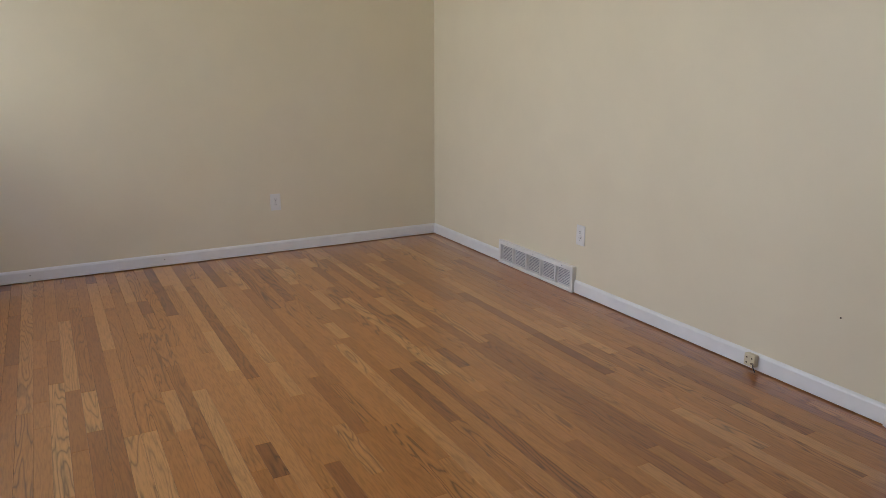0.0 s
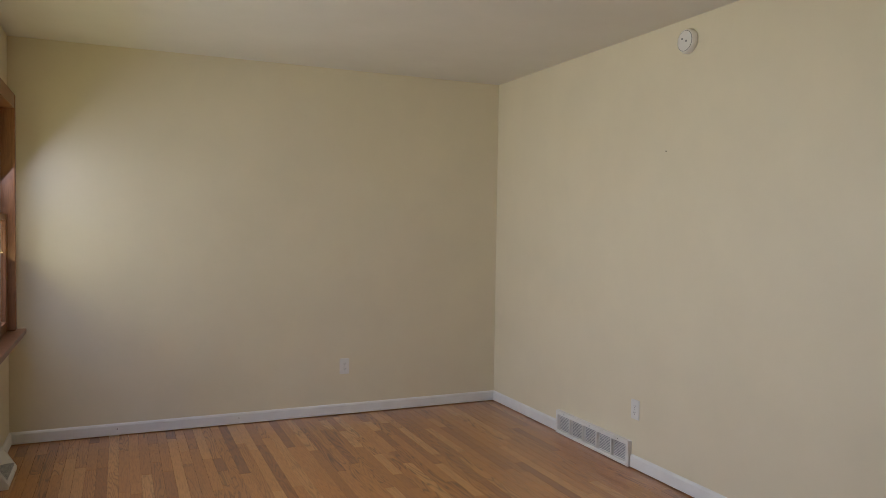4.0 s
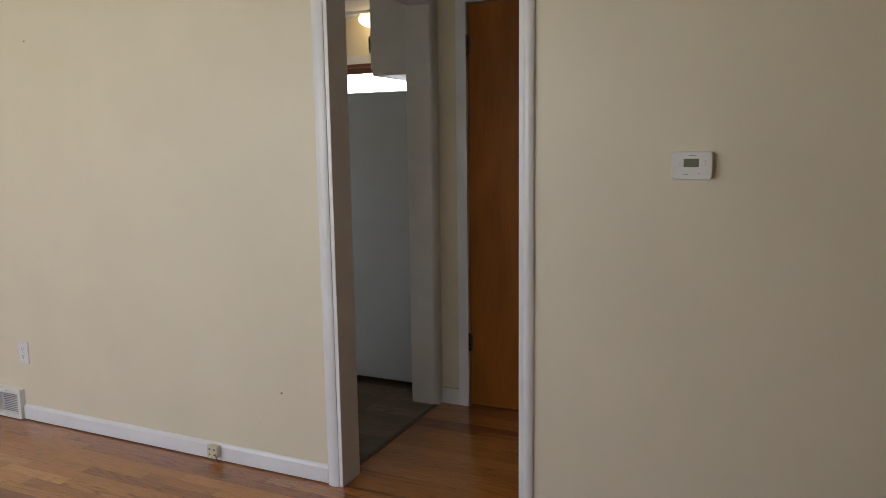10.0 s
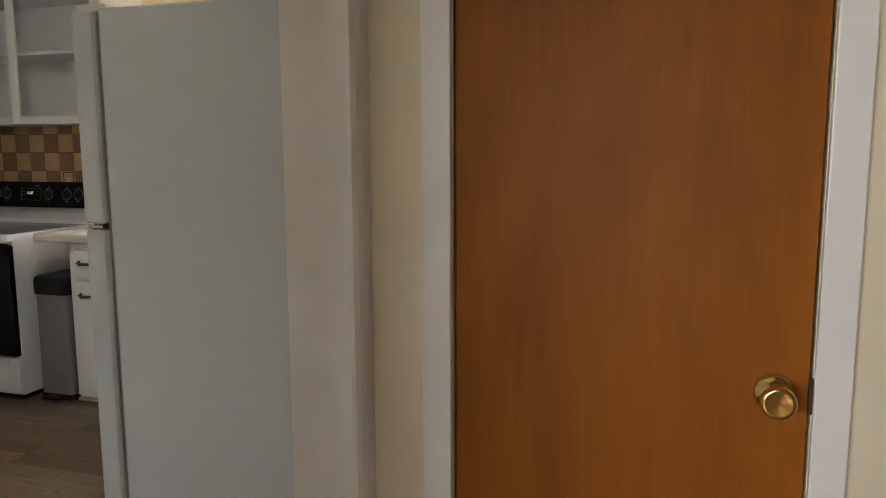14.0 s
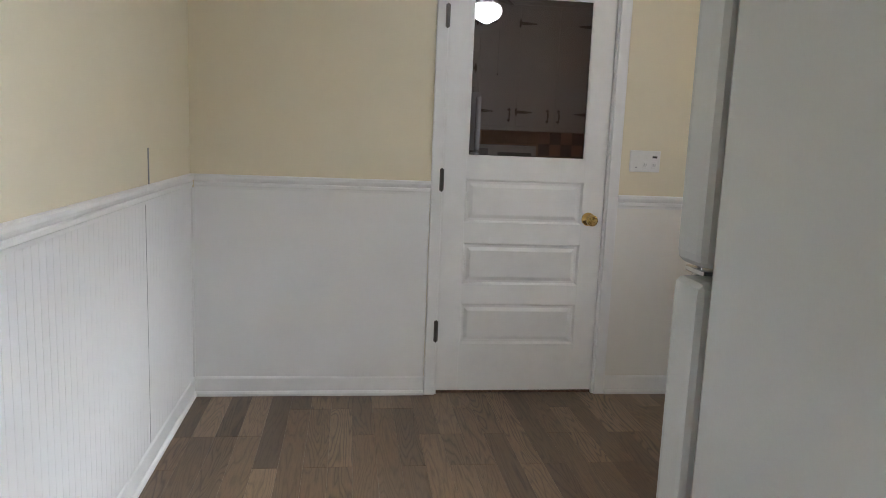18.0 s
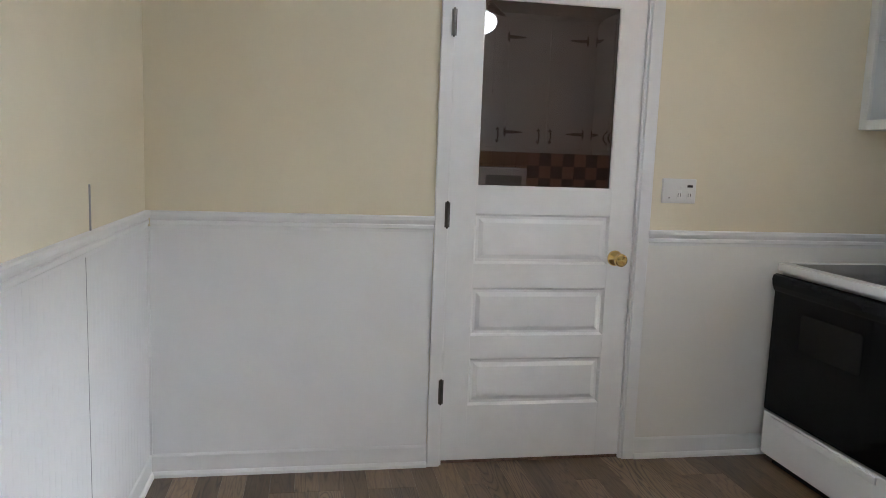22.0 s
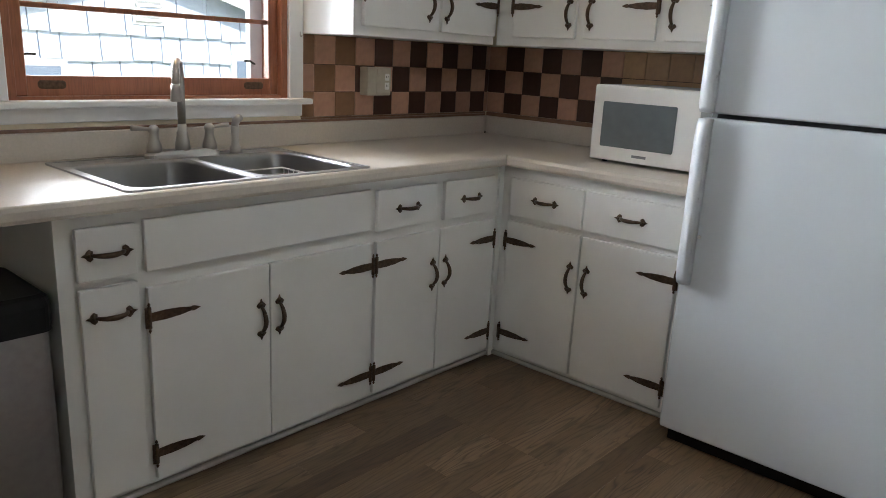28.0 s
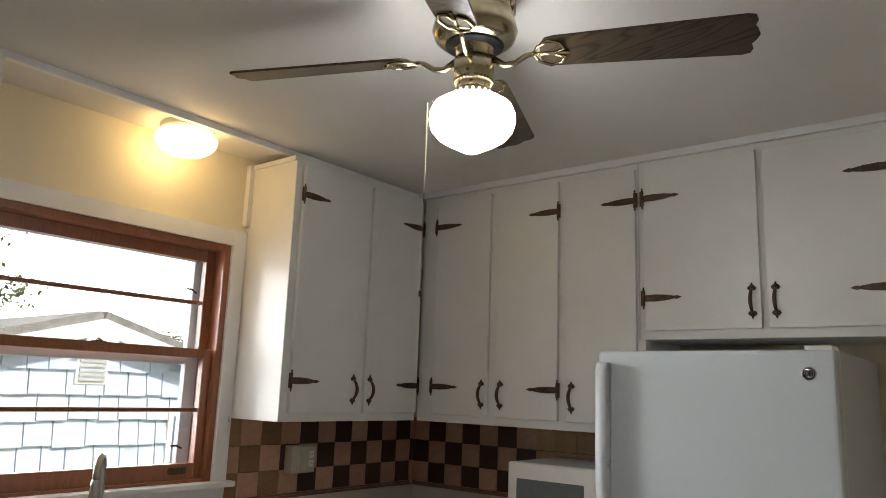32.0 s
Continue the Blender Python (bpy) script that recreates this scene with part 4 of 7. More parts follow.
def sink(x0, x1, y0, y1, z):
    """Double-bowl drop-in steel sink; the faucet ledge is toward x1."""
    t = thing("sink", "stainless steel double-bowl drop-in sink set in the counter", "sink", ((x0 + x1) / 2, (y0 + y1) / 2, z))
    cx, cy = (x0 + x1) / 2, (y0 + y1) / 2
    ledge = 0.085
    bx0, bx1 = x0 + 0.028, x1 - ledge
    half = (y1 - y0) / 2
    bw = half - 0.042
    bowls = ((cy + 0.012 + bw / 2, bw), (cy - 0.012 - bw / 2, bw))
    # rim plate as four strips round the bowls plus the bridge, thin and slightly proud
    bm = bmesh.new()
    ol = rounded(x1 - x0, y1 - y0, 0.02)
    ring(bm, ol, [(a * (1 - 0.024 / (x1 - x0)), b * (1 - 0.024 / (y1 - y0))) for a, b in ol], 0.0, 0.006, Matrix.Translation((cx, cy, z)))
    part("rim", bm, M_STEEL, t)
    bm = bmesh.new()
    zt = z + 0.004
    ys = sorted([y0 + 0.012, bowls[1][0] - bw / 2, bowls[1][0] + bw / 2, bowls[0][0] - bw / 2, bowls[0][0] + bw / 2, y1 - 0.012])
    box(bm, bx1, x1 - 0.012, y0 + 0.012, y1 - 0.012, zt - 0.003, zt)
    box(bm, x0 + 0.012, bx0, y0 + 0.012, y1 - 0.012, zt - 0.003, zt)
    box(bm, bx0, bx1, ys[0], ys[1], zt - 0.003, zt)
    box(bm, bx0, bx1, ys[2], ys[3], zt - 0.003, zt)
    box(bm, bx0, bx1, ys[4], ys[5], zt - 0.003, zt)
    part("deck", bm, M_STEEL, t)
    for by, w in bowls:
        d = bx1 - bx0
        m = Matrix.Translation(((bx0 + bx1) / 2, by, z))
        bm = bmesh.new()
        ro = rounded(d - 0.006, w - 0.006, 0.07, 8)
        # corner fillers between the square cut-out and the rounded bowl
        n = len(ro)
        top = []
        for a, b in ro:
            k = min(d / 2 / max(abs(a), 1e-6), w / 2 / max(abs(b), 1e-6))
            top.append((a * k, b * k))
        loops = [[m @ Vector((a, b, 0.004)) for a, b in top], [m @ Vector((a, b, 0.003)) for a, b in ro]]
        for k, dz in ((0.985, -0.01), (0.975, -0.06), (0.95, -0.12), (0.90, -0.145), (0.80, -0.155), (0.2, -0.158)):
            loops.append([m @ Vector((a * k, b * k, dz)) for a, b in ro])
        loft(bm, loops, False, True)
        bowl = part("bowl", bm, M_BOWL, t, "", True)
        bm = bmesh.new()
        lathe(bm, [(0.042, -0.157), (0.04, -0.153), (0.03, -0.156), (0.004, -0.157)], 20, "z", ((bx0 + bx1) / 2 + 0.03, by, z))
        part("drain", bm, M_NICKEL, bowl, "", True)
    by, w = bowls[1]
    # small wire rack in the right bowl
    rk = thing("sink_rack", "white coated wire rack standing in the sink bowl", "rack", ((bx0 + bx1) / 2, by, z - 0.14))
    bm = bmesh.new()
    rx0, rx1, ry0, ry1, rz = bx0 + 0.08, bx1 - 0.08, by - w / 2 + 0.06, by + w / 2 - 0.06, z - 0.045
    tube(bm, [(rx0, ry0, rz), (rx1, ry0, rz), (rx1, ry1, rz), (rx0, ry1, rz), (rx0, ry0, rz)], 0.003, 6)
    tube(bm, [(rx0, ry0, z - 0.15), (rx1, ry0, z - 0.15), (rx1, ry1, z - 0.15), (rx0, ry1, z - 0.15), (rx0, ry0, z - 0.15)], 0.003, 6)
    part("frame", bm, M_PLASTIC, rk)
    for i in range(10):
        u = (i + 0.5) / 10
        bm = bmesh.new()
        tube(bm, [(rx0 + (rx1 - rx0) * u, ry0, rz), (rx0 + (rx1 - rx0) * u, ry0, z - 0.15), (rx0 + (rx1 - rx0) * u, ry1, z - 0.15), (rx0 + (rx1 - rx0) * u, ry1, rz)], 0.0016, 5)
        part("wire", bm, M_PLASTIC, rk)
    bm = bmesh.new()
    box(bm, rx0 + 0.02, rx0 + 0.13, ry0 + 0.09, ry0 + 0.17, z - 0.148, z - 0.06, 0.008)
    tagged(part("sponge_caddy", bm, M_PLASTIC, None, "white plastic sponge caddy in the sink rack"), category="caddy")
    return t


def faucet(x, y, z):
    """Bridge-plate faucet: spout in the middle, two levers along y, a side spray."""
    t = thing("faucet", "brushed nickel high-arc kitchen faucet with two lever handles", "faucet", (x, y, z))
    bm = bmesh.new()
    ol = rounded(0.055, 0.27, 0.024)
    loft(bm, [[Vector((x + a * k, y + b * k, z + h)) for a, b in ol] for h, k in ((0, 1), (0.012, 1), (0.02, 0.93), (0.024, 0.85))])
    part("base_plate", bm, M_NICKEL, t)
    bm = bmesh.new()
    lathe(bm, [(0.026, 0.022), (0.024, 0.05), (0.019, 0.075), (0.020, 0.082), (0.0155, 0.088), (0.0145, 0.11)], 20, "z", (x, y, z))
    ca, sa, r = -0.8, 0.6, 0.05
    arc = [(x, y, z + 0.09), (x, y, z + 0.225)]
    for i in range(11):
        a = math.pi * i / 10
        d = r - r * math.cos(a)
        arc.append((x + ca * d, y + sa * d, z + 0.272 + r * math.sin(a)))
    tip = (x + ca * (2 * r + 0.004), y + sa * (2 * r + 0.004))
    arc += [(*tip, z + 0.245)]
    tube(bm, arc, [0.0135] * 2 + [0.0125] * 11 + [0.0125], 14)
    lathe(bm, [(0.0135, 0.0), (0.0150, -0.02), (0.0175, -0.055), (0.014, -0.058)], 16, "z", (*tip, z + 0.25))
    part("spout", bm, M_NICKEL, t, "gooseneck spout", True)
    for s in (-1, 1):
        yy = y + s * 0.102
        bm = bmesh.new()
        lathe(bm, [(0.026, 0.02), (0.024, 0.04), (0.017, 0.062), (0.015, 0.085), (0.018, 0.09), (0.018, 0.098), (0.012, 0.108), (0.001, 0.110)], 18, "z", (x, yy, z))
        tube(bm, [(x, yy, z + 0.094), (x, yy + s * 0.03, z + 0.099), (x, yy + s * 0.075, z + 0.103)], [0.006, 0.0065, 0.0095], 10)
        part("lever", bm, M_NICKEL, t, "nickel lever handle", True)
    bm = bmesh.new()
    yy = y - 0.205
    lathe(bm, [(0.022, 0.0), (0.020, 0.02), (0.014, 0.03), (0.013, 0.06), (0.015, 0.09), (0.013, 0.10)], 16, "z", (x, yy, z))
    tube(bm, [(x, yy, z + 0.095), (x - 0.006, yy, z + 0.115), (x - 0.03, yy, z + 0.13)], [0.013, 0.015, 0.014], 12)
    tagged(part("side_spray", bm, M_NICKEL, None, "brushed nickel side spray beside the faucet", True), category="sprayer")
    return t


def door_knob(parent, m, name="knob", material=None, reach=1.0):
    """Round knob on a rose; local z points out of the door."""
    bm = bmesh.new()
    lathe(bm, [(0.033, 0), (0.033, 0.004), (0.028, 0.009), (0.014, 0.012), (0.012, 0.028), (0.016, 0.032), (0.025, 0.038), (0.0275, 0.046), (0.0272, 0.056), (0.0245, 0.060), (0.020, 0.0598), (0.006, 0.0568), (0.001, 0.0568)], 28, "z")
    bm.transform(m @ Matrix.Diagonal((1.0, 1.0, reach, 1.0)))
    return part(name, bm, material or M_BRASS, parent, "polished brass door knob", True)


def butt_hinge(parent, x, y, z, material, along="y", h=0.089):
    bm = bmesh.new()
    lathe(bm, [(0.002, -h / 2 - 0.006), (0.005, -h / 2 - 0.002), (0.0062, -h / 2), (0.0062, h / 2), (0.005, h / 2 + 0.002), (0.002, h / 2 + 0.006)], 10, "z", (x, y, z))
    for k in range(4):
        bmesh.ops.create_cone(bm, cap_ends=True, segments=10, radius1=0.0067, radius2=0.0067, depth=0.002, matrix=Matrix.Translation((x, y, z - h / 2 + h * (k + 1) / 5)))
    if along == "y":
        box(bm, x - 0.001, x + 0.003, y - 0.016, y + 0.016, z - h / 2, z + h / 2)
    else:
        box(bm, x - 0.010, x + 0.010, y - 0.001, y + 0.003, z - h / 2, z + h / 2)
    return part("hinge", bm, material, parent, "worn butt hinge")

# ---- extra materials ----
M_BRIGHT = plain("bright_chrome", (0.72, 0.72, 0.73), 0.18, 1.0, 0.03, 30)
M_SHOE = plain("grey_shoe_paint", (0.42, 0.41, 0.39), 0.4)
M_GREY = plain("grey_plastic", (0.20, 0.21, 0.22), 0.4)
M_GREYPRINT = plain("grey_print", (0.33, 0.33, 0.33), 0.5)
M_BLACKG = plain("black_gloss_plastic", (0.006, 0.006, 0.007), 0.22, 0, 0.1, 20)
M_BLACKG.node_tree.nodes["Principled BSDF"].inputs["Specular IOR Level"].default_value = 0.1
M_OVENWIN = plain("oven_window_glass", (0.011, 0.0112, 0.012), 0.1)
M_OVENWIN.node_tree.nodes["Principled BSDF"].inputs["Specular IOR Level"].default_value = 0.12
M_VENTBACK = plain("vent_backing", (0.36, 0.37, 0.39), 0.5)
M_MWGLASS = plain("microwave_window", (0.14, 0.16, 0.165), 0.25)
M_CANSTEEL = plain("can_steel", (0.36, 0.35, 0.35), 0.38, 0.9, 0.06, 40)
M_ABRASS = plain("antique_brass", (0.47, 0.40, 0.27), 0.24, 1.0, 0.12, 40)
M_BLADE = plank_wood("dark_blade_wood", [(0.0, (0.075, 0.052, 0.03)), (1.0, (0.11, 0.077, 0.045))], 0.35, 0, 9.0, 0.22, "object", 0.0, 0.9, 18.0)
M_LED = glowing("green_led", (0.1, 1.0, 0.15), 0.45)
M_GLOBE = glowing("lit_globe", (0.92, 0.95, 1.0), 21.0)
M_SKYGLOW = glowing("glowing_white_sky", (0.93, 0.96, 1.0), 5.0)
M_GLOWHOLE = glowing("lit_vent_hole", (1.0, 0.98, 0.93), 2.5)
M_SHADEGLOW = glowing("lit_shade", (1.0, 0.68, 0.30), 8.0)
M_DOORBACK = painted("near_black_box_board", (0.014, 0.0075, 0.0055), 0.5, 0.15, 20, 0.1)
M_WIRE = plain("black_rubber", (0.02, 0.02, 0.02), 0.6)
M_LIGHTSCREEN = plain("thermostat_screen", (0.16, 0.17, 0.11), 0.2)
M_DIRT = painted("raw_worn_wood", (0.12, 0.07, 0.045), 0.7, 0.5, 40, 0.3, 60)
M_SHELFIN = painted("cabinet_interior_paint", (0.70, 0.71, 0.70), 0.4, 0.03)
M_SASHOUT = painted("outer_grey_paint", (0.48, 0.50, 0.53), 0.5, 0.06)


def bevelled_wall_tile(w, h, d=0.007):
    """One tile, rounded at its face; along x and y, out along z."""
    bm = bmesh.new()
    o = [(-w / 2, -h / 2), (w / 2, -h / 2), (w / 2, h / 2), (-w / 2, h / 2)]
    loft(bm, [[Vector((a, b, 0)) for a, b in o], [Vector((a, b, d * 0.75)) for a, b in o], [Vector((a * (1 - 0.004 / w * 2), b * (1 - 0.004 / h * 2), d)) for a, b in o]], False, True)
    return mesh_of("tile", bm)


def moulding(name, material, profile, along, start, end, face, label="", parent=None):
    """A straight moulding: profile of (out, up) points run along 'x' or 'y' from start to end; face (a, sign): wall plane and the way out."""
    bm = bmesh.new()
    plane, sign = face
    loops = []
    for s in (start, end):
        if along == "y":
            loops.append([Vector((plane + sign * o, s, u)) for o, u in profile])
        else:
            loops.append([Vector((s, plane + sign * o, u)) for o, u in profile])
    loft(bm, loops)
    ob = part(name, bm, material, parent, label)
    if parent is None:
        tagged(ob, kind="structure")
    return ob


BASE_L = [(0, 0.006), (0.014, 0.006), (0.014, 0.066), (0.010, 0.074), (0.004, 0.08), (0, 0.08)]

# ---- shell ----
structure("wall_back", M_WALL, (LX0, 0.0, 0.0, 0.15, -0.1, LH))
structure("wall_rear", M_WALL, (LX0, 0.0, LY0 - 0.15, LY0, -0.1, LH))
structure("wall_window", M_WALL, (LX0 - 0.2, LX0, LY0, LWY0, -0.1, LH), (LX0 - 0.2, LX0, LWY1, 0.15, -0.1, LH), (LX0 - 0.2, LX0, LWY0, LWY1, -0.1, LWZ0), (LX0 - 0.2, LX0, LWY0, LWY1, LWZ1, LH))
structure("wall_middle", M_WALL, (0, WT, LY0, OPA, -0.1, LH), (0, WT, OPB, 0.15, -0.1, LH), (0, WT, OPA, OPB, OPH, LH))
structure("wall_hall_end", M_WALL, (HX1, HX1 + WT, HY0, WDY0, -0.1, LH), (HX1, HX1 + WT, WDY1, DFH, -0.1, LH), (HX1, HX1 + WT, WDY0, WDY1, WDH, LH))
structure("wall_hall_rear", M_WALL, (WT, HX1 + WT, HY0 - 0.12, HY0, -0.1, LH))
structure("wall_fridge", M_WALL, (DWX1 + 0.075, KX1 + 0.2, KYH, KY0, -0.1, KH), (DWX1, DWX1 + 0.075, DFH, DFK, -0.1, KH), (WT, DWX1, DFH, DFK, DWH, KH))
structure("wall_door", M_WALL, (WT, KDX0, KY1, KY1 + 0.15, -0.1, KH), (KDX1, KX1 + 0.2, KY1, KY1 + 0.15, -0.1, KH), (KDX0, KDX1, KY1, KY1 + 0.15, KDH, KH))
structure("wall_sink", M_WALL, (KX1, KX1 + 0.2, KY0, KWY0, -0.1, KH), (KX1, KX1 + 0.2, KWY1, KY1, -0.1, KH), (KX1, KX1 + 0.2, KWY0, KWY1, -0.1, KWZ0), (KX1, KX1 + 0.2, KWY0, KWY1, KWZ1, KH))
structure("ceiling_living", M_CEIL, (LX0 - 0.2, WT, LY0 - 0.15, 0.15, LH, LH + 0.1))
structure("ceiling_hall", M_CEIL, (WT, KX1 + 0.2, HY0 - 0.12, KYH, LH, LH + 0.1))
structure("ceiling_kitchen", M_CEIL, (WT, KX1 + 0.2, KYH, KY1 + 0.15, KH, KH + 0.1))
structure("subfloor", M_DIRT, (LX0 - 0.2, KX1 + 0.2, LY0 - 0.15, KY1 + 0.15, -0.14, -0.02))
# unseen near-black box added to keep it dark behind the outer kitchen door
structure("wall_door_dark_box", M_DOORBACK, (KDX0 - 0.2, KDX1 + 0.2, KY1 + 0.24, KY1 + 0.3, -0.1, 2.3), (KDX0 - 0.26, KDX0 - 0.2, KY1 + 0.15, KY1 + 0.3, -0.1, 2.3), (KDX1 + 0.2, KDX1 + 0.26, KY1 + 0.15, KY1 + 0.3, -0.1, 2.3))
structure("wall_closet", M_WALL, (HX1 + WT, HX1 + WT + 0.5, WDY0 - 0.1, WDY0, -0.1, LH), (HX1 + WT + 0.5, HX1 + WT + 0.6, WDY0, KYH, -0.1, LH))

# ---- living-room trim ----
moulding("baseboard_back", M_TRIM, BASE_L, "x", LX0, 0.0, (0.0, -1))
moulding("baseboard_middle", M_TRIM, BASE_L, "y", OPB + CAS - 0.002, VENT_Y0 - 0.004, (0.0, -1))
moulding("baseboard_middle_far", M_TRIM, BASE_L, "y", VENT_Y1 + 0.004, -0.0145, (0.0, -1))
moulding("baseboard_middle_near", M_TRIM, BASE_L, "y", LY0, OPA - 0.035, (0.0, -1))
moulding("baseboard_window", M_TRIM, BASE_L, "y", LY0, -0.0145, (LX0, 1))
moulding("baseboard_rear", M_TRIM, BASE_L, "x", LX0, 0.0, (LY0, 1))


def casing(name, wall, sign, y0, y1, z1, width, along="y", thick=0.026, narrow=None):
    """Rounded casing round an opening: two legs and a head. wall: plane; sign: the way it stands out."""
    t = thing(name, "white painted rounded wooden door casing with gloss wear", "casing", (0, 0, 0), kind="structure")
    n = 14
    wide = width
    for side in (0, 1):
        width = narrow if narrow and side == 0 else wide
        edge = y0 if side == 0 else y1
        o = -1 if side == 0 else 1
        prof = [(edge, wall)]
        prof += [(edge + o * width * (0.04 + 0.92 * i / n), wall + sign * thick * (0.35 + 0.65 * math.sin(math.pi * (0.12 + 0.80 * i / n)) ** 0.6)) for i in range(n + 1)]
        prof += [(edge + o * width, wall)]
        bm = bmesh.new()
        top = z1 + width
        loops = [[Vector((b, a, z) if along == "y" else (a, b, z)) for a, b in prof] for z in (0.0, z1)]
        loft(bm, loops)
        part("casing_leg", bm, M_TRIM, t)
    width = wide
    prof = [(z1, wall)] + [(z1 + width * (0.04 + 0.92 * i / n), wall + sign * thick * (0.35 + 0.65 * math.sin(math.pi * (0.12 + 0.80 * i / n)) ** 0.6)) for i in range(n + 1)] + [(z1 + width, wall)]
    bm = bmesh.new()
    loft(bm, [[Vector((b, s, a) if along == "y" else (s, b, a)) for a, b in prof] for s in (y0 - (narrow or width), y1 + width)])
    part("casing_head", bm, M_TRIM, t)
    return t


casing("casing_opening", 0.0, -1, OPA, OPB, OPH, CAS, thick=0.02, narrow=0.036)
casing("casing_opening_hall", WT, 1, OPA, OPB, OPH, 0.05, thick=0.012)
# lining of the opening, the slightly set-back board with a fine groove
structure("jamb_opening", M_TRIM, (-0.012, WT + 0.004, OPB - 0.016, OPB + 0.001, 0.0, OPH), (-0.012, WT + 0.004, OPA - 0.001, OPA + 0.016, 0.0, OPH), (-0.012, WT + 0.004, OPA + 0.016, OPB - 0.016, OPH - 0.016, OPH + 0.001), bevel=0.003)

# hall side of the kitchen doorway: jamb lining with a rounded outer corner
bm = bmesh.new()
ol = [(DWX1 - 0.018, DFK + 0.032), (DWX1 - 0.018, DFH + 0.012)]
ol += [(DWX1 - 0.018 + 0.034 * (1 - math.cos(radians(a))), DFH + 0.012 - 0.022 * math.sin(radians(a))) for a in (20, 45, 70, 90)]
ol += [(HX1 - 0.002, DFH - 0.010), (HX1 - 0.002, DFH + 0.001), (DWX1 + 0.001, DFH + 0.001), (DWX1 + 0.001, DFK + 0.032)]
prism(bm, ol, DWH, Matrix())
tagged(part("jamb_doorway", bm, M_TRIM, None), kind="structure")
structure("jamb_doorway_head", M_TRIM, (WT, DWX1 - 0.018, DFH - 0.008, DFK + 0.012, DWH - 0.018, DWH + 0.001))
structure("casing_doorway_kitchen", M_TRIM, (DWX1 - 0.012, DWX1 + 0.07, DFK - 0.001, DFK + 0.016, 0.0, DWH + 0.06), (WT, DWX1 - 0.012, DFK - 0.001, DFK + 0.016, DWH - 0.006, DWH + 0.06), bevel=0.003)
structure("threshold", M_DIRT, (WT, DWX1 - 0.018, DFH - 0.012, DFH + 0.012, -0.017, 0.003), bevel=0.0015)

# ---- wooden hall door ----
door_w = thing("door_hall", "orange-brown stained flush wooden door, closed, with brass knob", "door", (HX1, (WDY0 + WDY1) / 2, 0), kind="structure")
bm = bmesh.new()
box(bm, HX1 + 0.002, HX1 + 0.037, WDY0 + 0.004, WDY1 - 0.004, 0.012, WDH - 0.004, 0.002, 1)
leaf = part("leaf", bm, M_OAKDOOR, door_w)
door_knob(leaf, facing(HX1 + 0.002, WDY0 + 0.056, KNOBZ, "-x"))
for z in (HINGE1, HINGE2):
    butt_hinge(door_w, HX1 - 0.003, WDY1 - 0.002, z, M_IRON, "y", 0.085)
# dark sheet added so that the gaps round the leaf look shaded
bm = bmesh.new()
box(bm, HX1 + 0.04, HX1 + 0.06, WDY0 - 0.001, WDY1 + 0.001, 0.0, WDH)
part("gap_backing", bm, M_DARK, door_w, "dark sheet behind the leaf that shades its gaps")
bm = bmesh.new()
box(bm, HX1 - 0.004, HX1 + 0.001, WDY0 - 0.006, WDY0 + 0.006, KNOBZ - 0.03, KNOBZ + 0.03, 0.001, 1)
part("strike_plate", bm, M_IRON, door_w)
WC = 0.056
structure("casing_hall_door", M_TRIM, (HX1 - 0.014, HX1 + 0.003, WDY1 + 0.001, WDY1 + WC, 0, WDH + WC), (HX1 - 0.014, HX1 + 0.003, WDY0 - WC, WDY0 - 0.001, 0, WDH + WC), (HX1 - 0.014, HX1 + 0.003, WDY0 - 0.001, WDY1 + 0.001, WDH, WDH + WC), bevel=0.003)
structure("baseboard_hall", M_TRIM, (HX1 - 0.012, HX1 + 0.001, WDY1 + WC, DFH - 0.011, 0, 0.085), (HX1 - 0.012, HX1 + 0.001, HY0, WDY0 - WC, 0, 0.085), bevel=0.002)

# ---- kitchen wainscot, rails, skirting ----
RAILP = [(0.0, -0.050), (0.008, -0.050), (0.010, -0.038), (0.014, -0.034), (0.014, -0.022), (0.010, -0.018), (0.018, -0.010), (0.024, 0.0), (0.024, 0.012), (0.018, 0.016), (0.0, 0.016)]
SKIRT = [(0.0, 0.0), (0.022, 0.0), (0.022, 0.012), (0.016, 0.022), (0.012, 0.024), (0.012, 0.085), (0.008, 0.094), (0.0, 0.096)]


def rail(name, along, start, end, face, z=None):
    moulding(name, M_TRIM, [(o, u + (z or RAILZ)) for o, u in RAILP], along, start, end, face)


def beadboard(name, along, start, end, plane, sign, z0, z1, joints=(), flat=False):
    """Grooved panel: narrow beads with fine grooves, one mesh per sheet."""
    cuts = [start, *joints, end]
    for a, b in zip(cuts, cuts[1:]):
        bm = bmesh.new()
        a2, b2 = a + 0.002, b - 0.0022
        n = 1 if flat else max(1, int((b2 - a2) / 0.041))
        prof = []
        for i in range(n):
            s = a2 + (b2 - a2) * i / n
            e = a2 + (b2 - a2) * (i + 1) / n
            prof += [(s, 0.0058), (s + 0.0016, 0.0066), (e - 0.0016, 0.0066)]
        prof += [(b2, 0.0061), (b2, 0.0), (a2, 0.0)]
        lo, hi = [], []
        for s, o in prof:
            p = (plane + sign * o, s) if along == "y" else (s, plane + sign * o)
            lo.append(Vector((*p, z0)))
            hi.append(Vector((*p, z1)))
        loft(bm, [lo, hi])
        tagged(part(name, bm, M_WAINS, None), kind="structure")


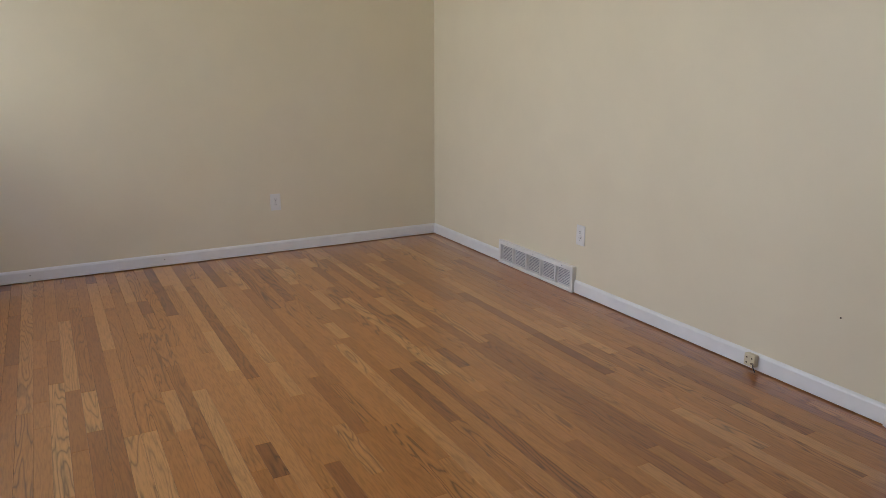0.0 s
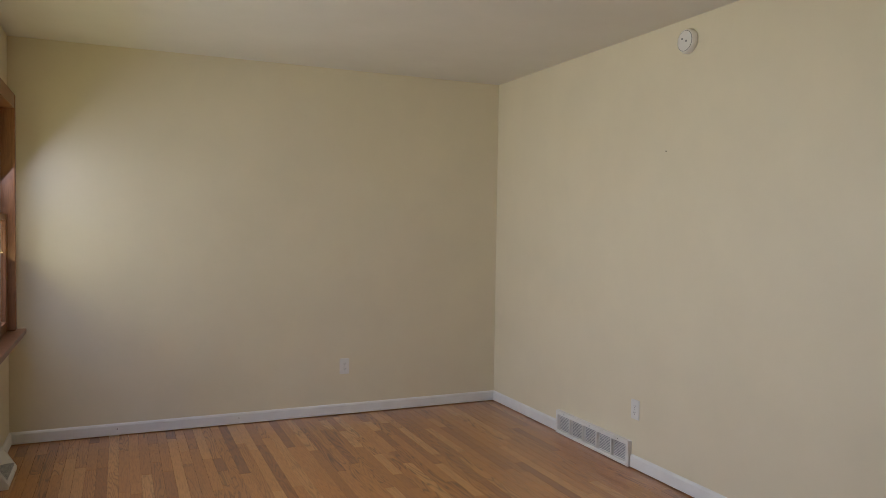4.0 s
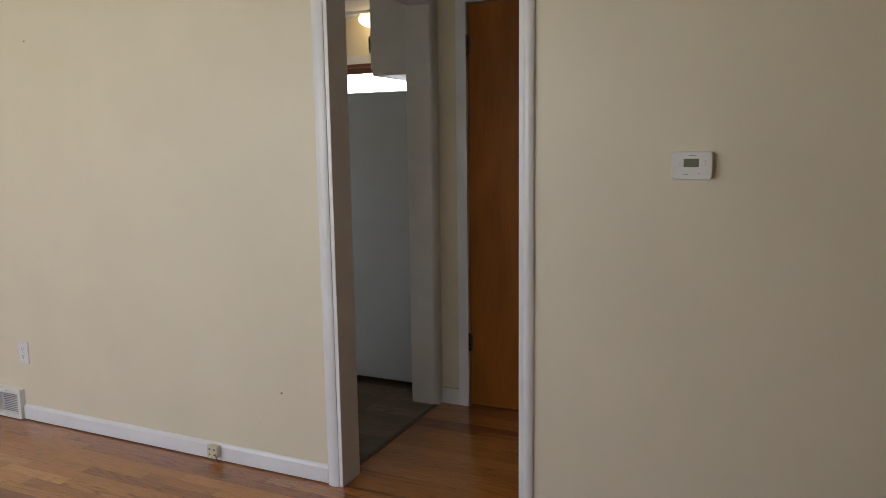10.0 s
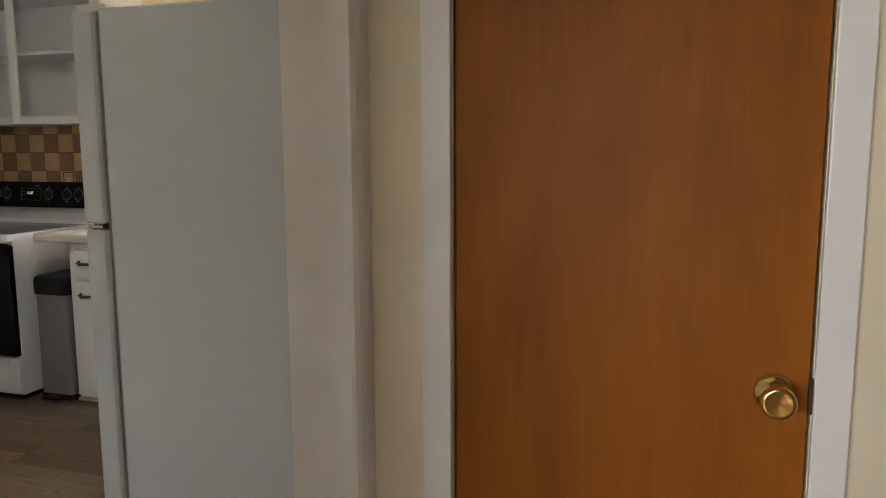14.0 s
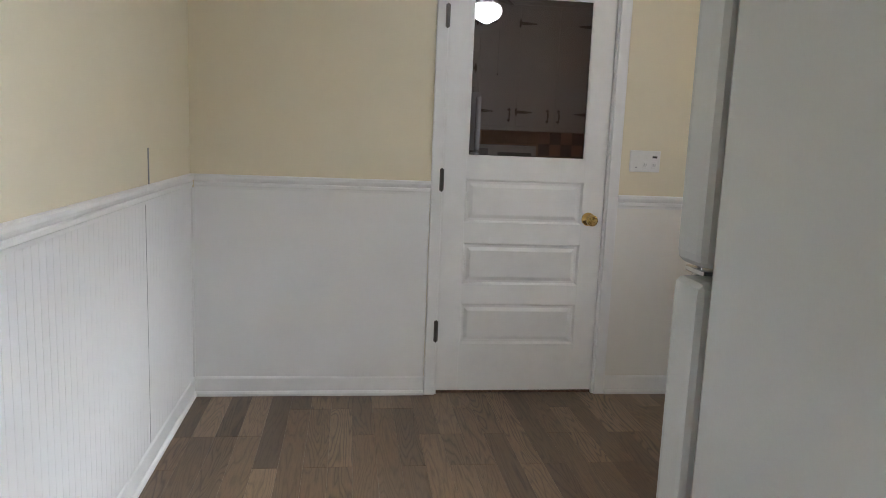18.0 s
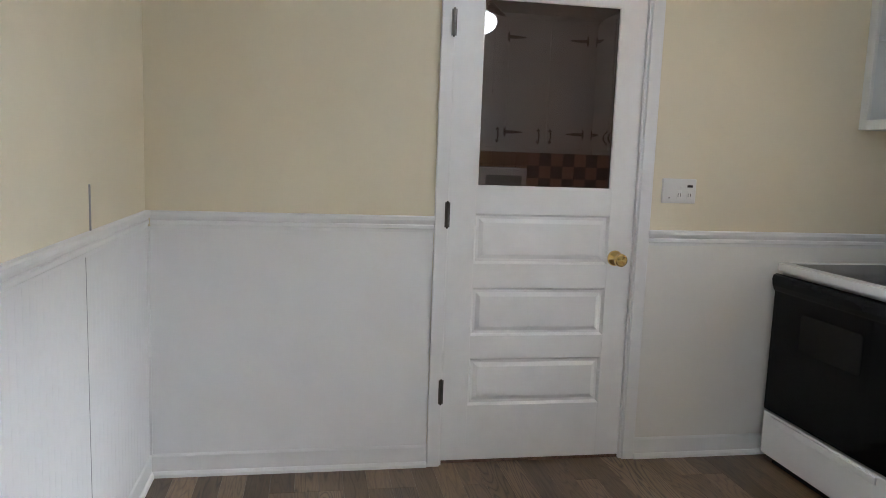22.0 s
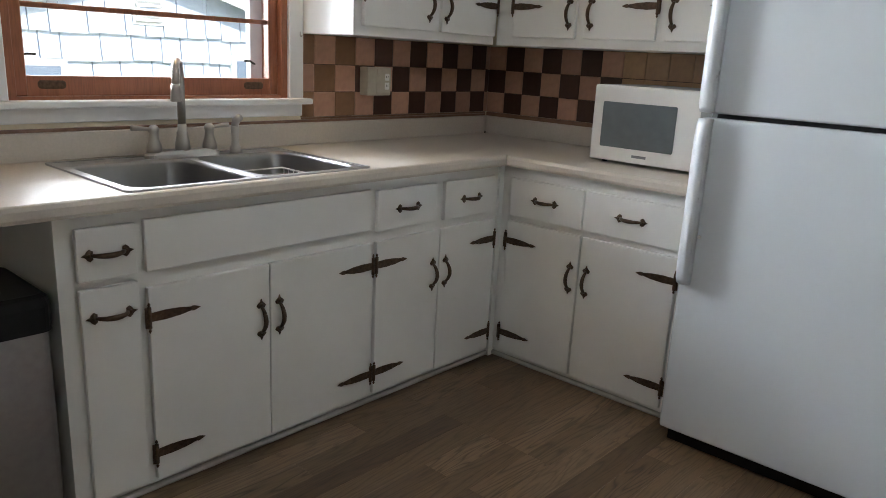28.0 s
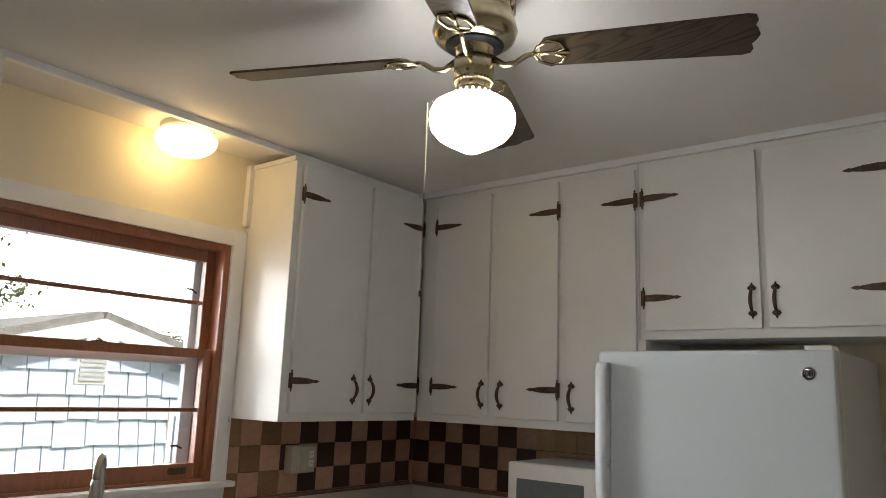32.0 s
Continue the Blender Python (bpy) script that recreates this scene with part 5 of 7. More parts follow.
JY = BEADJ
beadboard("wainscot_side", "y", DFK + 0.02, KY1 - 0.001, WT, 1, 0.09, RAILZ - 0.045, JY)
for y in JY:
    structure("joint_strip", M_GREYPRINT, (WT, WT + 0.0069, y - 0.0021, y + 0.0018, 0.098, RAILZ - 0.05))
rail("chair_rail_side", "y", DFK + 0.02, KY1 - 0.001, (WT, 1))
moulding("baseboard_kitchen_side", M_TRIM, SKIRT, "y", DFK + 0.02, KY1 - 0.001, (WT, 1))
KC = 0.060
beadboard("wainscot_door_wall", "x", WT + 0.007, KDX0 - KC, KY1, -1, 0.09, RAILZ - 0.045, (), True)
rail("chair_rail_door_wall", "x", WT + 0.02, KDX0 - KC - 0.001, (KY1, -1))
moulding("baseboard_kitchen_door", M_TRIM, SKIRT, "x", WT + 0.012, KDX0 - KC - 0.001, (KY1, -1))
structure("wainscot_stove", M_WALL2, (KDX1 + KC, KX1 - 0.001, KY1 - 0.006, KY1 + 0.0005, 0.09, RAILZ2 - 0.045))
rail("chair_rail_stove", "x", KDX1 + KC + 0.001, KX1 - 0.02, (KY1, -1), RAILZ2)
moulding("baseboard_stove", M_TRIM, SKIRT, "x", KDX1 + KC + 0.001, KX1 - 0.02, (KY1, -1))
structure("batten_wall", M_GREYPRINT, (WT - 0.0005, WT + 0.004, -0.804, -0.798, RAILZ + 0.016, 1.182))
structure("corner_bead", M_TRIM, (WT + 0.006, WT + 0.016, KY1 - 0.016, KY1 - 0.006, 0.096, RAILZ - 0.05))

# ---- outer kitchen door ----
door_k = thing("door_kitchen", "white painted panel door with dark glass pane, closed, brass knob", "door", ((KDX0 + KDX1) / 2, KY1, 0), kind="structure")
yf, yb = KY1 + 0.012, KY1 + 0.052
dx0, dx1 = KDX0 + 0.004, KDX1 - 0.004
ST = 0.106
zs = PANELZ                      # (z0, z1) of the three panels, lowest first, then the glass
rails = [(0.014, zs[0][0])] + [(zs[i][1], zs[i + 1][0]) for i in range(3)] + [(zs[3][1], KDH - 0.004)]
for a in (dx0, dx1 - ST):
    boxes("stile", M_TRIM, door_k, (a, a + ST, yf, yb, 0.014, KDH - 0.004), bevel=0.0015)
for z0, z1 in rails:
    boxes("rail", M_TRIM, door_k, (dx0 + ST, dx1 - ST, yf + 0.0004, yb, z0, z1))
for z0, z1 in zs[:3]:
    cx, cz, w, h = (dx0 + dx1) / 2, (z0 + z1) / 2, dx1 - dx0 - 2 * ST, z1 - z0
    m = facing(cx, yf, cz, "-y")
    bm = bmesh.new()

    def rect(dw, z):
        return [m @ Vector((sx * (w / 2 - dw), sy * (h / 2 - dw), z)) for sx, sy in ((-1, -1), (1, -1), (1, 1), (-1, 1))]

    loft(bm, [rect(-0.001, -0.03), rect(-0.001, -0.002), rect(0.009, -0.014), rect(0.020, -0.014), rect(0.036, -0.005), rect(0.038, -0.0045)], True, True)
    part("panel", bm, M_TRIM, door_k)
z0, z1 = zs[3]
cx, cz, w, h = (dx0 + dx1) / 2, (z0 + z1) / 2, dx1 - dx0 - 2 * ST, z1 - z0
bm = bmesh.new()
sq = [(-w / 2, -h / 2), (w / 2, -h / 2), (w / 2, h / 2), (-w / 2, h / 2)]
ring(bm, sq, [(a - math.copysign(0.008, a), b - math.copysign(0.008, b)) for a, b in sq], -0.012, -0.001, facing(cx, yf, cz, "-y"))
part("glazing_bead", bm, M_TRIM, door_k)
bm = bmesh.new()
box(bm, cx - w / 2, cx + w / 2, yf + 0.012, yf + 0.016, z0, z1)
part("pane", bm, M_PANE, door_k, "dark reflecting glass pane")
door_knob(door_k, facing(dx1 - 0.072, yf, KKNOBZ, "-y"), reach=1.25)
for z in KHINGES:
    butt_hinge(door_k, KDX0 - 0.011, KY1 - 0.0215, z, M_HINGE, "x", 0.1)
bm = bmesh.new()
box(bm, dx0, dx1, yf + 0.002, yb, 0.0, 0.012)
part("sweep", bm, M_DIRT, door_k, "worn raw wood under the door")
structure("casing_kitchen_door", M_TRIM, (KDX0 - KC, KDX0 - 0.006, KY1 - 0.018, KY1 + 0.001, 0, KDH + KC), (KDX1 + 0.006, KDX1 + KC, KY1 - 0.018, KY1 + 0.001, 0, KDH + KC), (KDX0 - 0.006, KDX1 + 0.006, KY1 - 0.018, KY1 + 0.001, KDH + 0.006, KDH + KC), bevel=0.004)
structure("jamb_kitchen_door", M_TRIM, (KDX0 - 0.007, KDX0 + 0.002, KY1 - 0.004, KY1 + 0.14, 0, KDH + 0.004), (KDX1 - 0.002, KDX1 + 0.007, KY1 - 0.004, KY1 + 0.14, 0, KDH + 0.004), (KDX0 + 0.002, KDX1 - 0.002, KY1 - 0.004, KY1 + 0.14, KDH - 0.002, KDH + 0.007))

M_BEIGE = plain("beige_metal_box", (0.50, 0.46, 0.36), 0.4, 0, 0.06)
M_TILETRIM = plain("brown_trim_tile", (0.22, 0.12, 0.075), 0.35, 0, 0.15)
# ---- windows ----
def sash_bars(name, x0, x1, y0, y1, z0, z1, stile, top, bottom, bars, parent, material):
    """A wooden sash in the plane of x: frame members and horizontal bars."""
    bm = bmesh.new()
    box(bm, x0, x1, y0, y0 + stile, z0, z1, 0.003, 1)
    box(bm, x0, x1, y1 - stile, y1, z0, z1, 0.003, 1)
    box(bm, x0 + 0.001, x1 - 0.001, y0 + stile, y1 - stile, z0, z0 + bottom)
    box(bm, x0 + 0.001, x1 - 0.001, y0 + stile, y1 - stile, z1 - top, z1)
    s = part(name, bm, material, parent)
    for z in bars:
        bm = bmesh.new()
        box(bm, x0 + 0.006, x1 - 0.006, y0 + stile, y1 - stile, z - 0.008, z + 0.008, 0.002, 1)
        part("glazing_bar", bm, material, s)
    bm = bmesh.new()
    mid = (x0 + x1) / 2
    box(bm, mid - 0.0015, mid + 0.0015, y0 + stile, y1 - stile, z0 + bottom, z1 - top)
    p = part("pane", bm, M_GLASS, s)
    p.visible_shadow = False
    return s


def kitchen_window():
    t = thing("window_kitchen", "double-hung window with reddish stained sashes in white casing", "window", (KX1, (KWY0 + KWY1) / 2, KWZ0), kind="structure")
    y0, y1, z0, z1 = KWY0, KWY1, KWZ0, KWZ1
    fx = KX1
    # stained frame lining
    bm = bmesh.new()
    box(bm, fx - 0.004, fx + 0.16, y0 - 0.001, y0 + 0.028, z0, z1, 0.002, 1)
    box(bm, fx - 0.004, fx + 0.16, y1 - 0.028, y1 + 0.001, z0, z1, 0.002, 1)
    box(bm, fx - 0.004, fx + 0.16, y0 + 0.028, y1 - 0.028, z1 - 0.028, z1 + 0.001)
    box(bm, fx + 0.002, fx + 0.16, y0 + 0.028, y1 - 0.028, z0 - 0.001, z0 + 0.012)
    part("frame", bm, M_WINWOOD, t, "reddish stained frame")
    mid = KWMID
    lo = sash_bars("lower_sash", fx + 0.022, fx + 0.058, y0 + 0.028, y1 - 0.028, z0 + 0.012, mid + 0.018, 0.040, 0.036, 0.062, [KWBAR1], t, M_WINWOOD)
    up = sash_bars("upper_sash", fx + 0.064, fx + 0.100, y0 + 0.028, y1 - 0.028, mid - 0.018, z1 - 0.028, 0.040, 0.05, 0.036, [KWBAR2], t, M_WINWOOD)
    for y in (y0 + 0.14, y1 - 0.14):
        bm = bmesh.new()
        loft(bm, [[Vector((fx + 0.021, y + a, z0 + 0.047 + b)) for a, b in rounded(0.085, 0.026, 0.011)], [Vector((fx + 0.0195, y + a * 0.86, z0 + 0.047 + b * 0.7)) for a, b in rounded(0.085, 0.026, 0.011)]])
        part("sash_lift", bm, M_IRON, lo, "dark recessed sash lift")
    bm = bmesh.new()
    lathe(bm, [(0.018, mid + 0.018), (0.016, mid + 0.024), (0.008, mid + 0.03), (0.001, mid + 0.034)], 14, "z", (fx + 0.045, (y0 + y1) / 2, 0))
    box(bm, fx + 0.035, fx + 0.055, (y0 + y1) / 2 - 0.028, (y0 + y1) / 2 + 0.028, mid + 0.018, mid + 0.022, 0.002, 1)
    part("sash_lock", bm, M_IRON, t, "dark sash lock")
    # outer grey storm frame
    bm = bmesh.new()
    for a, b in ((y0 + 0.03, y0 + 0.085), (y1 - 0.085, y1 - 0.03)):
        box(bm, fx + 0.125, fx + 0.155, a, b, z0 + 0.02, z1 - 0.03)
    box(bm, fx + 0.125, fx + 0.155, y0 + 0.085, y1 - 0.085, z1 - 0.072, z1 - 0.03)
    box(bm, fx + 0.125, fx + 0.155, y0 + 0.085, y1 - 0.085, z0 + 0.02, z0 + 0.04)
    box(bm, fx + 0.127, fx + 0.153, y0 + 0.085, y1 - 0.085, mid - 0.045, mid - 0.005)
    part("storm_frame", bm, M_SASHOUT, t, "grey outer storm frame")
    for y, s in ((y0 + 0.07, 1), (y1 - 0.07, -1)):
        for z in (z0 + 0.125, KWBAR2 + 0.045):
            bm = bmesh.new()
            tube(bm, [(fx + 0.118, y, z), (fx + 0.105, y + s * 0.03, z + 0.012), (fx + 0.102, y + s * 0.058, z + 0.012)], 0.004, 6)
            part("storm_clip", bm, M_BLACKP, t, "black storm window clip")
    # white casing, stool and apron
    C = 0.068
    bm = bmesh.new()
    box(bm, fx - 0.019, fx + 0.0005, y0 - C, y0, z0, z1 + C, 0.003, 1)
    box(bm, fx - 0.019, fx + 0.0005, y1, y1 + C, z0, z1 + C, 0.003, 1)
    box(bm, fx - 0.018, fx + 0.0005, y0, y1, z1, z1 + C)
    part("casing", bm, M_TRIM, t, "white casing")
    bm = bmesh.new()
    box(bm, fx - 0.052, fx + 0.024, y0 - C - 0.024, y1 + C + 0.024, z0 - 0.022, z0 + 0.001, 0.006)
    part("sill", bm, M_TRIM, t, "white window stool")
    bm = bmesh.new()
    box(bm, fx - 0.017, fx - 0.0085 + 0.009, y0 - C + 0.004, y1 + C - 0.004, z0 - 0.07, z0 - 0.022, 0.003, 1)
    part("apron", bm, M_TRIM, t, "white apron")


kitchen_window()


def living_window():
    t = thing("window_living", "wide stained wood window with a fixed pane and a side sash", "window", (LX0, (LWY0 + LWY1) / 2, LWZ0), kind="structure")
    fx, y0, y1, z0, z1 = LX0 + 0.045, LWY0, LWY1, LWZ0, LWZ1
    bm = bmesh.new()
    box(bm, fx - 0.16, fx + 0.016, y1 - 0.045, y1 + 0.001, z0, z1 + 0.045, 0.004, 1)
    box(bm, fx - 0.16, fx + 0.016, y0 - 0.001, y0 + 0.045, z0, z1 + 0.045, 0.004, 1)
    box(bm, fx - 0.16, fx + 0.014, y0 + 0.045, y1 - 0.045, z1 - 0.04, z1 + 0.045)
    part("frame", bm, M_WINWOOD2, t, "brown stained frame")
    bm = bmesh.new()
    box(bm, fx - 0.16, fx + 0.062, y0 - 0.06, y1 + 0.05, z0 - 0.032, z0, 0.006)
    part("sill", bm, M_WINWOOD2, t, "worn brown window stool")
    bm = bmesh.new()
    ys = LWM
    box(bm, fx - 0.12, fx - 0.01, ys - 0.085, ys + 0.085, z0, z1 - 0.04, 0.004, 1)
    box(bm, fx - 0.12, fx - 0.01, y0 + y1 - ys - 0.085, y0 + y1 - ys + 0.085, z0, z1 - 0.04, 0.004, 1)
    part("mullion", bm, M_WINWOOD2, t)
    zm = (z0 + z1) / 2
    for a, b in ((ys + 0.085, y1 - 0.045), (y0 + 0.045, y0 + y1 - ys - 0.085)):
        sash_bars("lower_sash", fx - 0.062, fx - 0.028, a, b, z0, zm + 0.018, 0.045, 0.036, 0.06, [], t, M_WINWOOD2)
        sash_bars("upper_sash", fx - 0.10, fx - 0.066, a, b, zm - 0.018, z1 - 0.04, 0.045, 0.045, 0.036, [], t, M_WINWOOD2)
    sash_bars("fixed_sash", fx - 0.08, fx - 0.045, y0 + y1 - ys + 0.085, ys - 0.085, z0, z1 - 0.04, 0.07, 0.05, 0.055, [], t, M_WINWOOD2)


living_window()

# ---- living-room fittings ----
def wall_vent(y0, y1, h):
    """Return-air grille in the baseboard: frame with five louvred fields."""
    t = thing("wall_vent", "white metal baseboard return grille with five louvred fields", "vent", (0, (y0 + y1) / 2, 0))
    n, d = 5, 0.028
    bm = bmesh.new()
    pad_e, pad_t, gap = 0.022, 0.026, 0.014
    w = (y1 - y0 - 2 * pad_e - (n - 1) * gap) / n
    box(bm, -d, 0, y0, y1, 0.004, pad_t)
    box(bm, -d, 0, y0, y1, h - pad_t, h)
    for i in range(n + 1):
        a = y0 if i == 0 else y0 + pad_e + i * (w + gap) - gap
        b = y1 if i == n else (y0 + pad_e if i == 0 else a + gap)
        box(bm, -d, 0, a, b, pad_t, h - pad_t)
    part("frame", bm, M_PLASTIC, t)
    for i in range(n):
        a = y0 + pad_e + i * (w + gap)
        bm = bmesh.new()
        box(bm, -0.004, 0.0, a, a + w, pad_t, h - pad_t)
        part("backing", bm, M_VENTBACK, t)
        m = 11
        for k in range(m):
            z = pad_t + (h - 2 * pad_t) * (k + 0.5) / m
            bm = bmesh.new()
            prism(bm, [(-0.0005, -0.0045), (0.0008, -0.0045), (0.0008, 0.0045), (-0.0005, 0.0045)], w, Matrix.Translation((-0.014, a + w, z)) @ Matrix.Rotation(radians(90), 4, "X") @ Matrix.Rotation(radians(38), 4, "Z"))
            part("louvre", bm, M_PLASTIC, t)
    for y in (y0 + 0.10, (y0 + y1) / 2, y1 - 0.10):
        bm = bmesh.new()
        lathe(bm, [(0.004, -d), (0.003, -d - 0.0015)], 8, "x", (0, y, h - 0.012))
        part("screw", bm, M_GREY, t)


wall_vent(VENT_Y0, VENT_Y1, VENT_H)


def floor_register(y0, y1):
    """Wedge-shaped baseboard register on the window wall."""
    t = thing("baseboard_register", "white wedge-shaped metal baseboard heat register", "vent", (LX0, (y0 + y1) / 2, 0), "baseboard registers")
    x = LX0 + 0.003
    prof = [(0, 0.004), (0.098, 0.004), (0.100, 0.026), (0.028, 0.145), (0.0, 0.15)]
    bm = bmesh.new()
    loft(bm, [[Vector((x + a, y, z)) for a, z in prof] for y in (y0, y1)])
    part("body", bm, M_PLASTIC, t)
    # louvred field and plain damper plate on the sloping face, split by a diagonal
    p0, p1 = Vector((x + 0.0985, 0, 0.029)), Vector((x + 0.0295, 0, 0.1425))
    up = (p1 - p0).normalized()
    out = Vector((up.z, 0, -up.x))
    m = Matrix(((0, up.x, out.x, p0.x), (1, 0, 0, y0), (0, up.z, out.z, p0.z), (0, 0, 0, 1)))
    L, H = y1 - y0, (p1 - p0).length
    bm = bmesh.new()
    ring(bm, [(0.012, 0.006), (L - 0.012, 0.006), (L - 0.012, H - 0.006), (0.012, H - 0.006)], [(0.02, 0.014), (L - 0.02, 0.014), (L - 0.02, H - 0.014), (0.02, H - 0.014)], 0.0, 0.003, m)
    part("face_frame", bm, M_PLASTIC, t)
    for i in range(22):
        u = 0.035 + (L - 0.07) * i / 21
        v1 = 0.02 + (H - 0.04) * (1 - i / 24)
        bm = bmesh.new()
        prism(bm, [(u, 0.018), (u + 0.006, 0.018), (u + 0.006, v1), (u, v1)], 0.0008, m)
        part("slot", bm, M_GREY, t)
    bm = bmesh.new()
    prism(bm, [(0.05, H - 0.018), (L - 0.024, H - 0.018), (L - 0.024, 0.03)], 0.002, m)
    part("damper", bm, M_PLASTIC, t)


for a, b in REGS:
    floor_register(a, b)

wall_plate("outlet", "white duplex outlet plate on the cream wall", *OUT_B, "-y", 0.072, 0.116, "outlet")
wall_plate("outlet", "white duplex outlet plate on the cream wall", *OUT_A, "-x", 0.072, 0.116, "outlet")
wall_plate("blank_plate", "white wall plate under the window", LX0, REGS[1][0] + 0.12, 0.36, "+x", 0.072, 0.116, "blank")

# phone jack on the baseboard
t = thing("phone_jack", "ivory surface phone jack screwed to the baseboard", "jack", (0, JACK[0], JACK[1]))
bm = bmesh.new()
box(bm, -0.042, -0.0145, JACK[0] - 0.027, JACK[0] + 0.027, JACK[1] - 0.027, JACK[1] + 0.027, 0.004)
part("case", bm, M_IVORY, t)
for dy, dz in ((-0.013, 0.012), (0.013, 0.012), (-0.013, -0.012), (0.013, -0.012)):
    bm = bmesh.new()
    lathe(bm, [(0.004, -0.042), (0.0035, -0.0435)], 8, "x", (0, JACK[0] + dy, JACK[1] + dz))
    part("contact", bm, M_IRON, t)
bm = bmesh.new()
tube(bm, [(-0.04, JACK[0] - 0.02, JACK[1] - 0.005), (-0.046, JACK[0] - 0.026, JACK[1] - 0.025), (-0.038, JACK[0] - 0.032, 0.005)], 0.0025, 6)
part("cord", bm, M_WIRE, t, "short cut cord")

# thermostat
t = thing("thermostat", "white digital wall thermostat with small grey screen", "thermostat", (0, THERM[0], THERM[1]))
m = facing(0, THERM[0], THERM[1], "-x")
bm = bmesh.new()
loft(bm, [[m @ Vector((a * k, b * k, z)) for a, b in rounded(0.118, 0.083, 0.008)] for z, k in ((0, 1.0), (0.022, 1.0), (0.028, 0.96))])
body = part("case", bm, M_PLASTIC, t)
bm = bmesh.new()
prism(bm, rounded(0.044, 0.025, 0.002), 0.001, m @ Matrix.Translation((-0.002, 0.008, 0.028)))
part("screen", bm, M_LIGHTSCREEN, t, "grey-green screen")
for dx, dy in ((0.038, 0.012), (0.038, 0.002), (-0.036, 0.014), (-0.036, 0.006), (-0.036, -0.002)):
    bm = bmesh.new()
    lathe(bm, [(0.0035, 0), (0.003, 0.0015), (0.001, 0.002)], 10)
    bm.transform(m @ Matrix.Translation((dx, dy, 0.028)))
    part("button", bm, M_PLASTIC, t)
for dx, dy, w in ((0.0, 0.030, 0.020), (-0.018, -0.026, 0.014), (0.022, -0.024, 0.004)):
    bm = bmesh.new()
    box(bm, dx - w / 2, dx + w / 2, dy - 0.0012, dy + 0.0012, 0.028, 0.0286)
    bm.transform(m)
    part("print_bar", bm, M_GREYPRINT, t)

# smoke detector high on the wall
t = thing("smoke_detector", "round white smoke detector high on the wall", "detector", (0, SMOKE[0], SMOKE[1]))
bm = bmesh.new()
lathe(bm, [(0.066, 0.0), (0.066, -0.012), (0.060, -0.028), (0.048, -0.036), (0.001, -0.037)], 32, "x", (0, SMOKE[0], SMOKE[1]))
part("case", bm, M_PLASTIC, t, "", True)
bm = bmesh.new()
lathe(bm, [(0.056, -0.0305), (0.053, -0.033)], 32, "x", (0, SMOKE[0], SMOKE[1]))
part("vent_ring", bm, M_GREY, t)
for dy, dz in ((0.015, 0.012), (-0.016, -0.004)):
    bm = bmesh.new()
    lathe(bm, [(0.006, -0.037), (0.005, -0.0385)], 10, "x", (0, SMOKE[0] + dy, SMOKE[1] + dz))
    part("button", bm, M_GREY, t)

# nails in the walls and marks on the baseboards
for i, (x, y, z, f) in enumerate(NAILS):
    bm = bmesh.new()
    lathe(bm, [(0.0035, 0), (0.003, 0.004), (0.001, 0.005)], 8)
    bm.transform(facing(x, y, z, f))
    tagged(part("nail", bm, M_IRON, None, "small dark nail head in the painted wall"), category="nail", group="nails in the wall")

# black tray lying by the window wall
t = thing("tray", "black wooden tray with raised rim lying on the oak floor", "tray", (TRAY[0], TRAY[1], 0))
m = Matrix.Translation((TRAY[0], TRAY[1], 0)) @ Matrix.Rotation(radians(TRAY[2]), 4, "Z")
bm = bmesh.new()
box(bm, -0.35, 0, -0.45, 0, 0.002, 0.014)
bm.transform(m)
part("bottom", bm, M_TRAYIN, t)
for a, b, c, d in ((-0.35, 0, -0.018, 0), (-0.35, 0, -0.45, -0.432), (-0.018, 0, -0.432, -0.018), (-0.35, -0.332, -0.432, -0.018)):
    bm = bmesh.new()
    box(bm, a, b, c, d, 0.002, 0.04, 0.003, 1)
    bm.transform(m)
    part("rim", bm, M_BLACKP, t)

M_GROUT = plain("dark_grout", (0.10, 0.055, 0.035), 0.8, 0, 0.2)
# ---- base cabinets ----
CFX, CFY = 2.812, -2.972
base_unit("white painted base cabinet with two stacked drawers", "-x", -1.393, -1.187, CFX, KX1 - 0.002, 0.855, 0.035, [(-1.386, -1.232, 0.676, 0.816, True), (-1.386, -1.232, 0.045, 0.655, True)], [])
base_unit("white painted sink base cabinet with two strap-hinged doors", "-x", -2.24, -1.393, CFX, KX1 - 0.002, 0.855, 0.035, [(-2.222, -1.410, 0.675, 0.82, False)], [(-1.799, -1.410, 0.045, 0.63, -1, 0.455), (-2.229, -1.803, 0.045, 0.63, 1, 0.455)], inside=0.70)
base_unit("white painted base cabinet with two drawers over two doors", "-x", -2.945, -2.24, CFX, KX1 - 0.002, 0.855, 0.035, [(-2.555, -2.252, 0.664, 0.813, True), (-2.912, -2.602, 0.661, 0.811, True)], [(-2.578, -2.25, 0.045, 0.63, -1, 0.455), (-2.915, -2.586, 0.045, 0.63, 1, 0.455)])
base_unit("white painted base cabinet beside the refrigerator, two drawers over doors", "+y", 1.985, 2.80, CFY, KY0 + 0.002, 0.855, 0.035, [(2.400, 2.748, 0.65, 0.807, True), (1.993, 2.389, 0.65, 0.807, True)], [(2.397, 2.752, 0.045, 0.626, -1, 0.45), (1.995, 2.386, 0.045, 0.626, 1, 0.45)])
bm = bmesh.new()
box(bm, 2.801, KX1 - 0.003, KY0 + 0.003, -2.9455, 0.0, 0.855)
tagged(part("corner_cabinet", bm, M_CAB, None, "white painted blind corner cabinet under the counter"), category="cabinet")

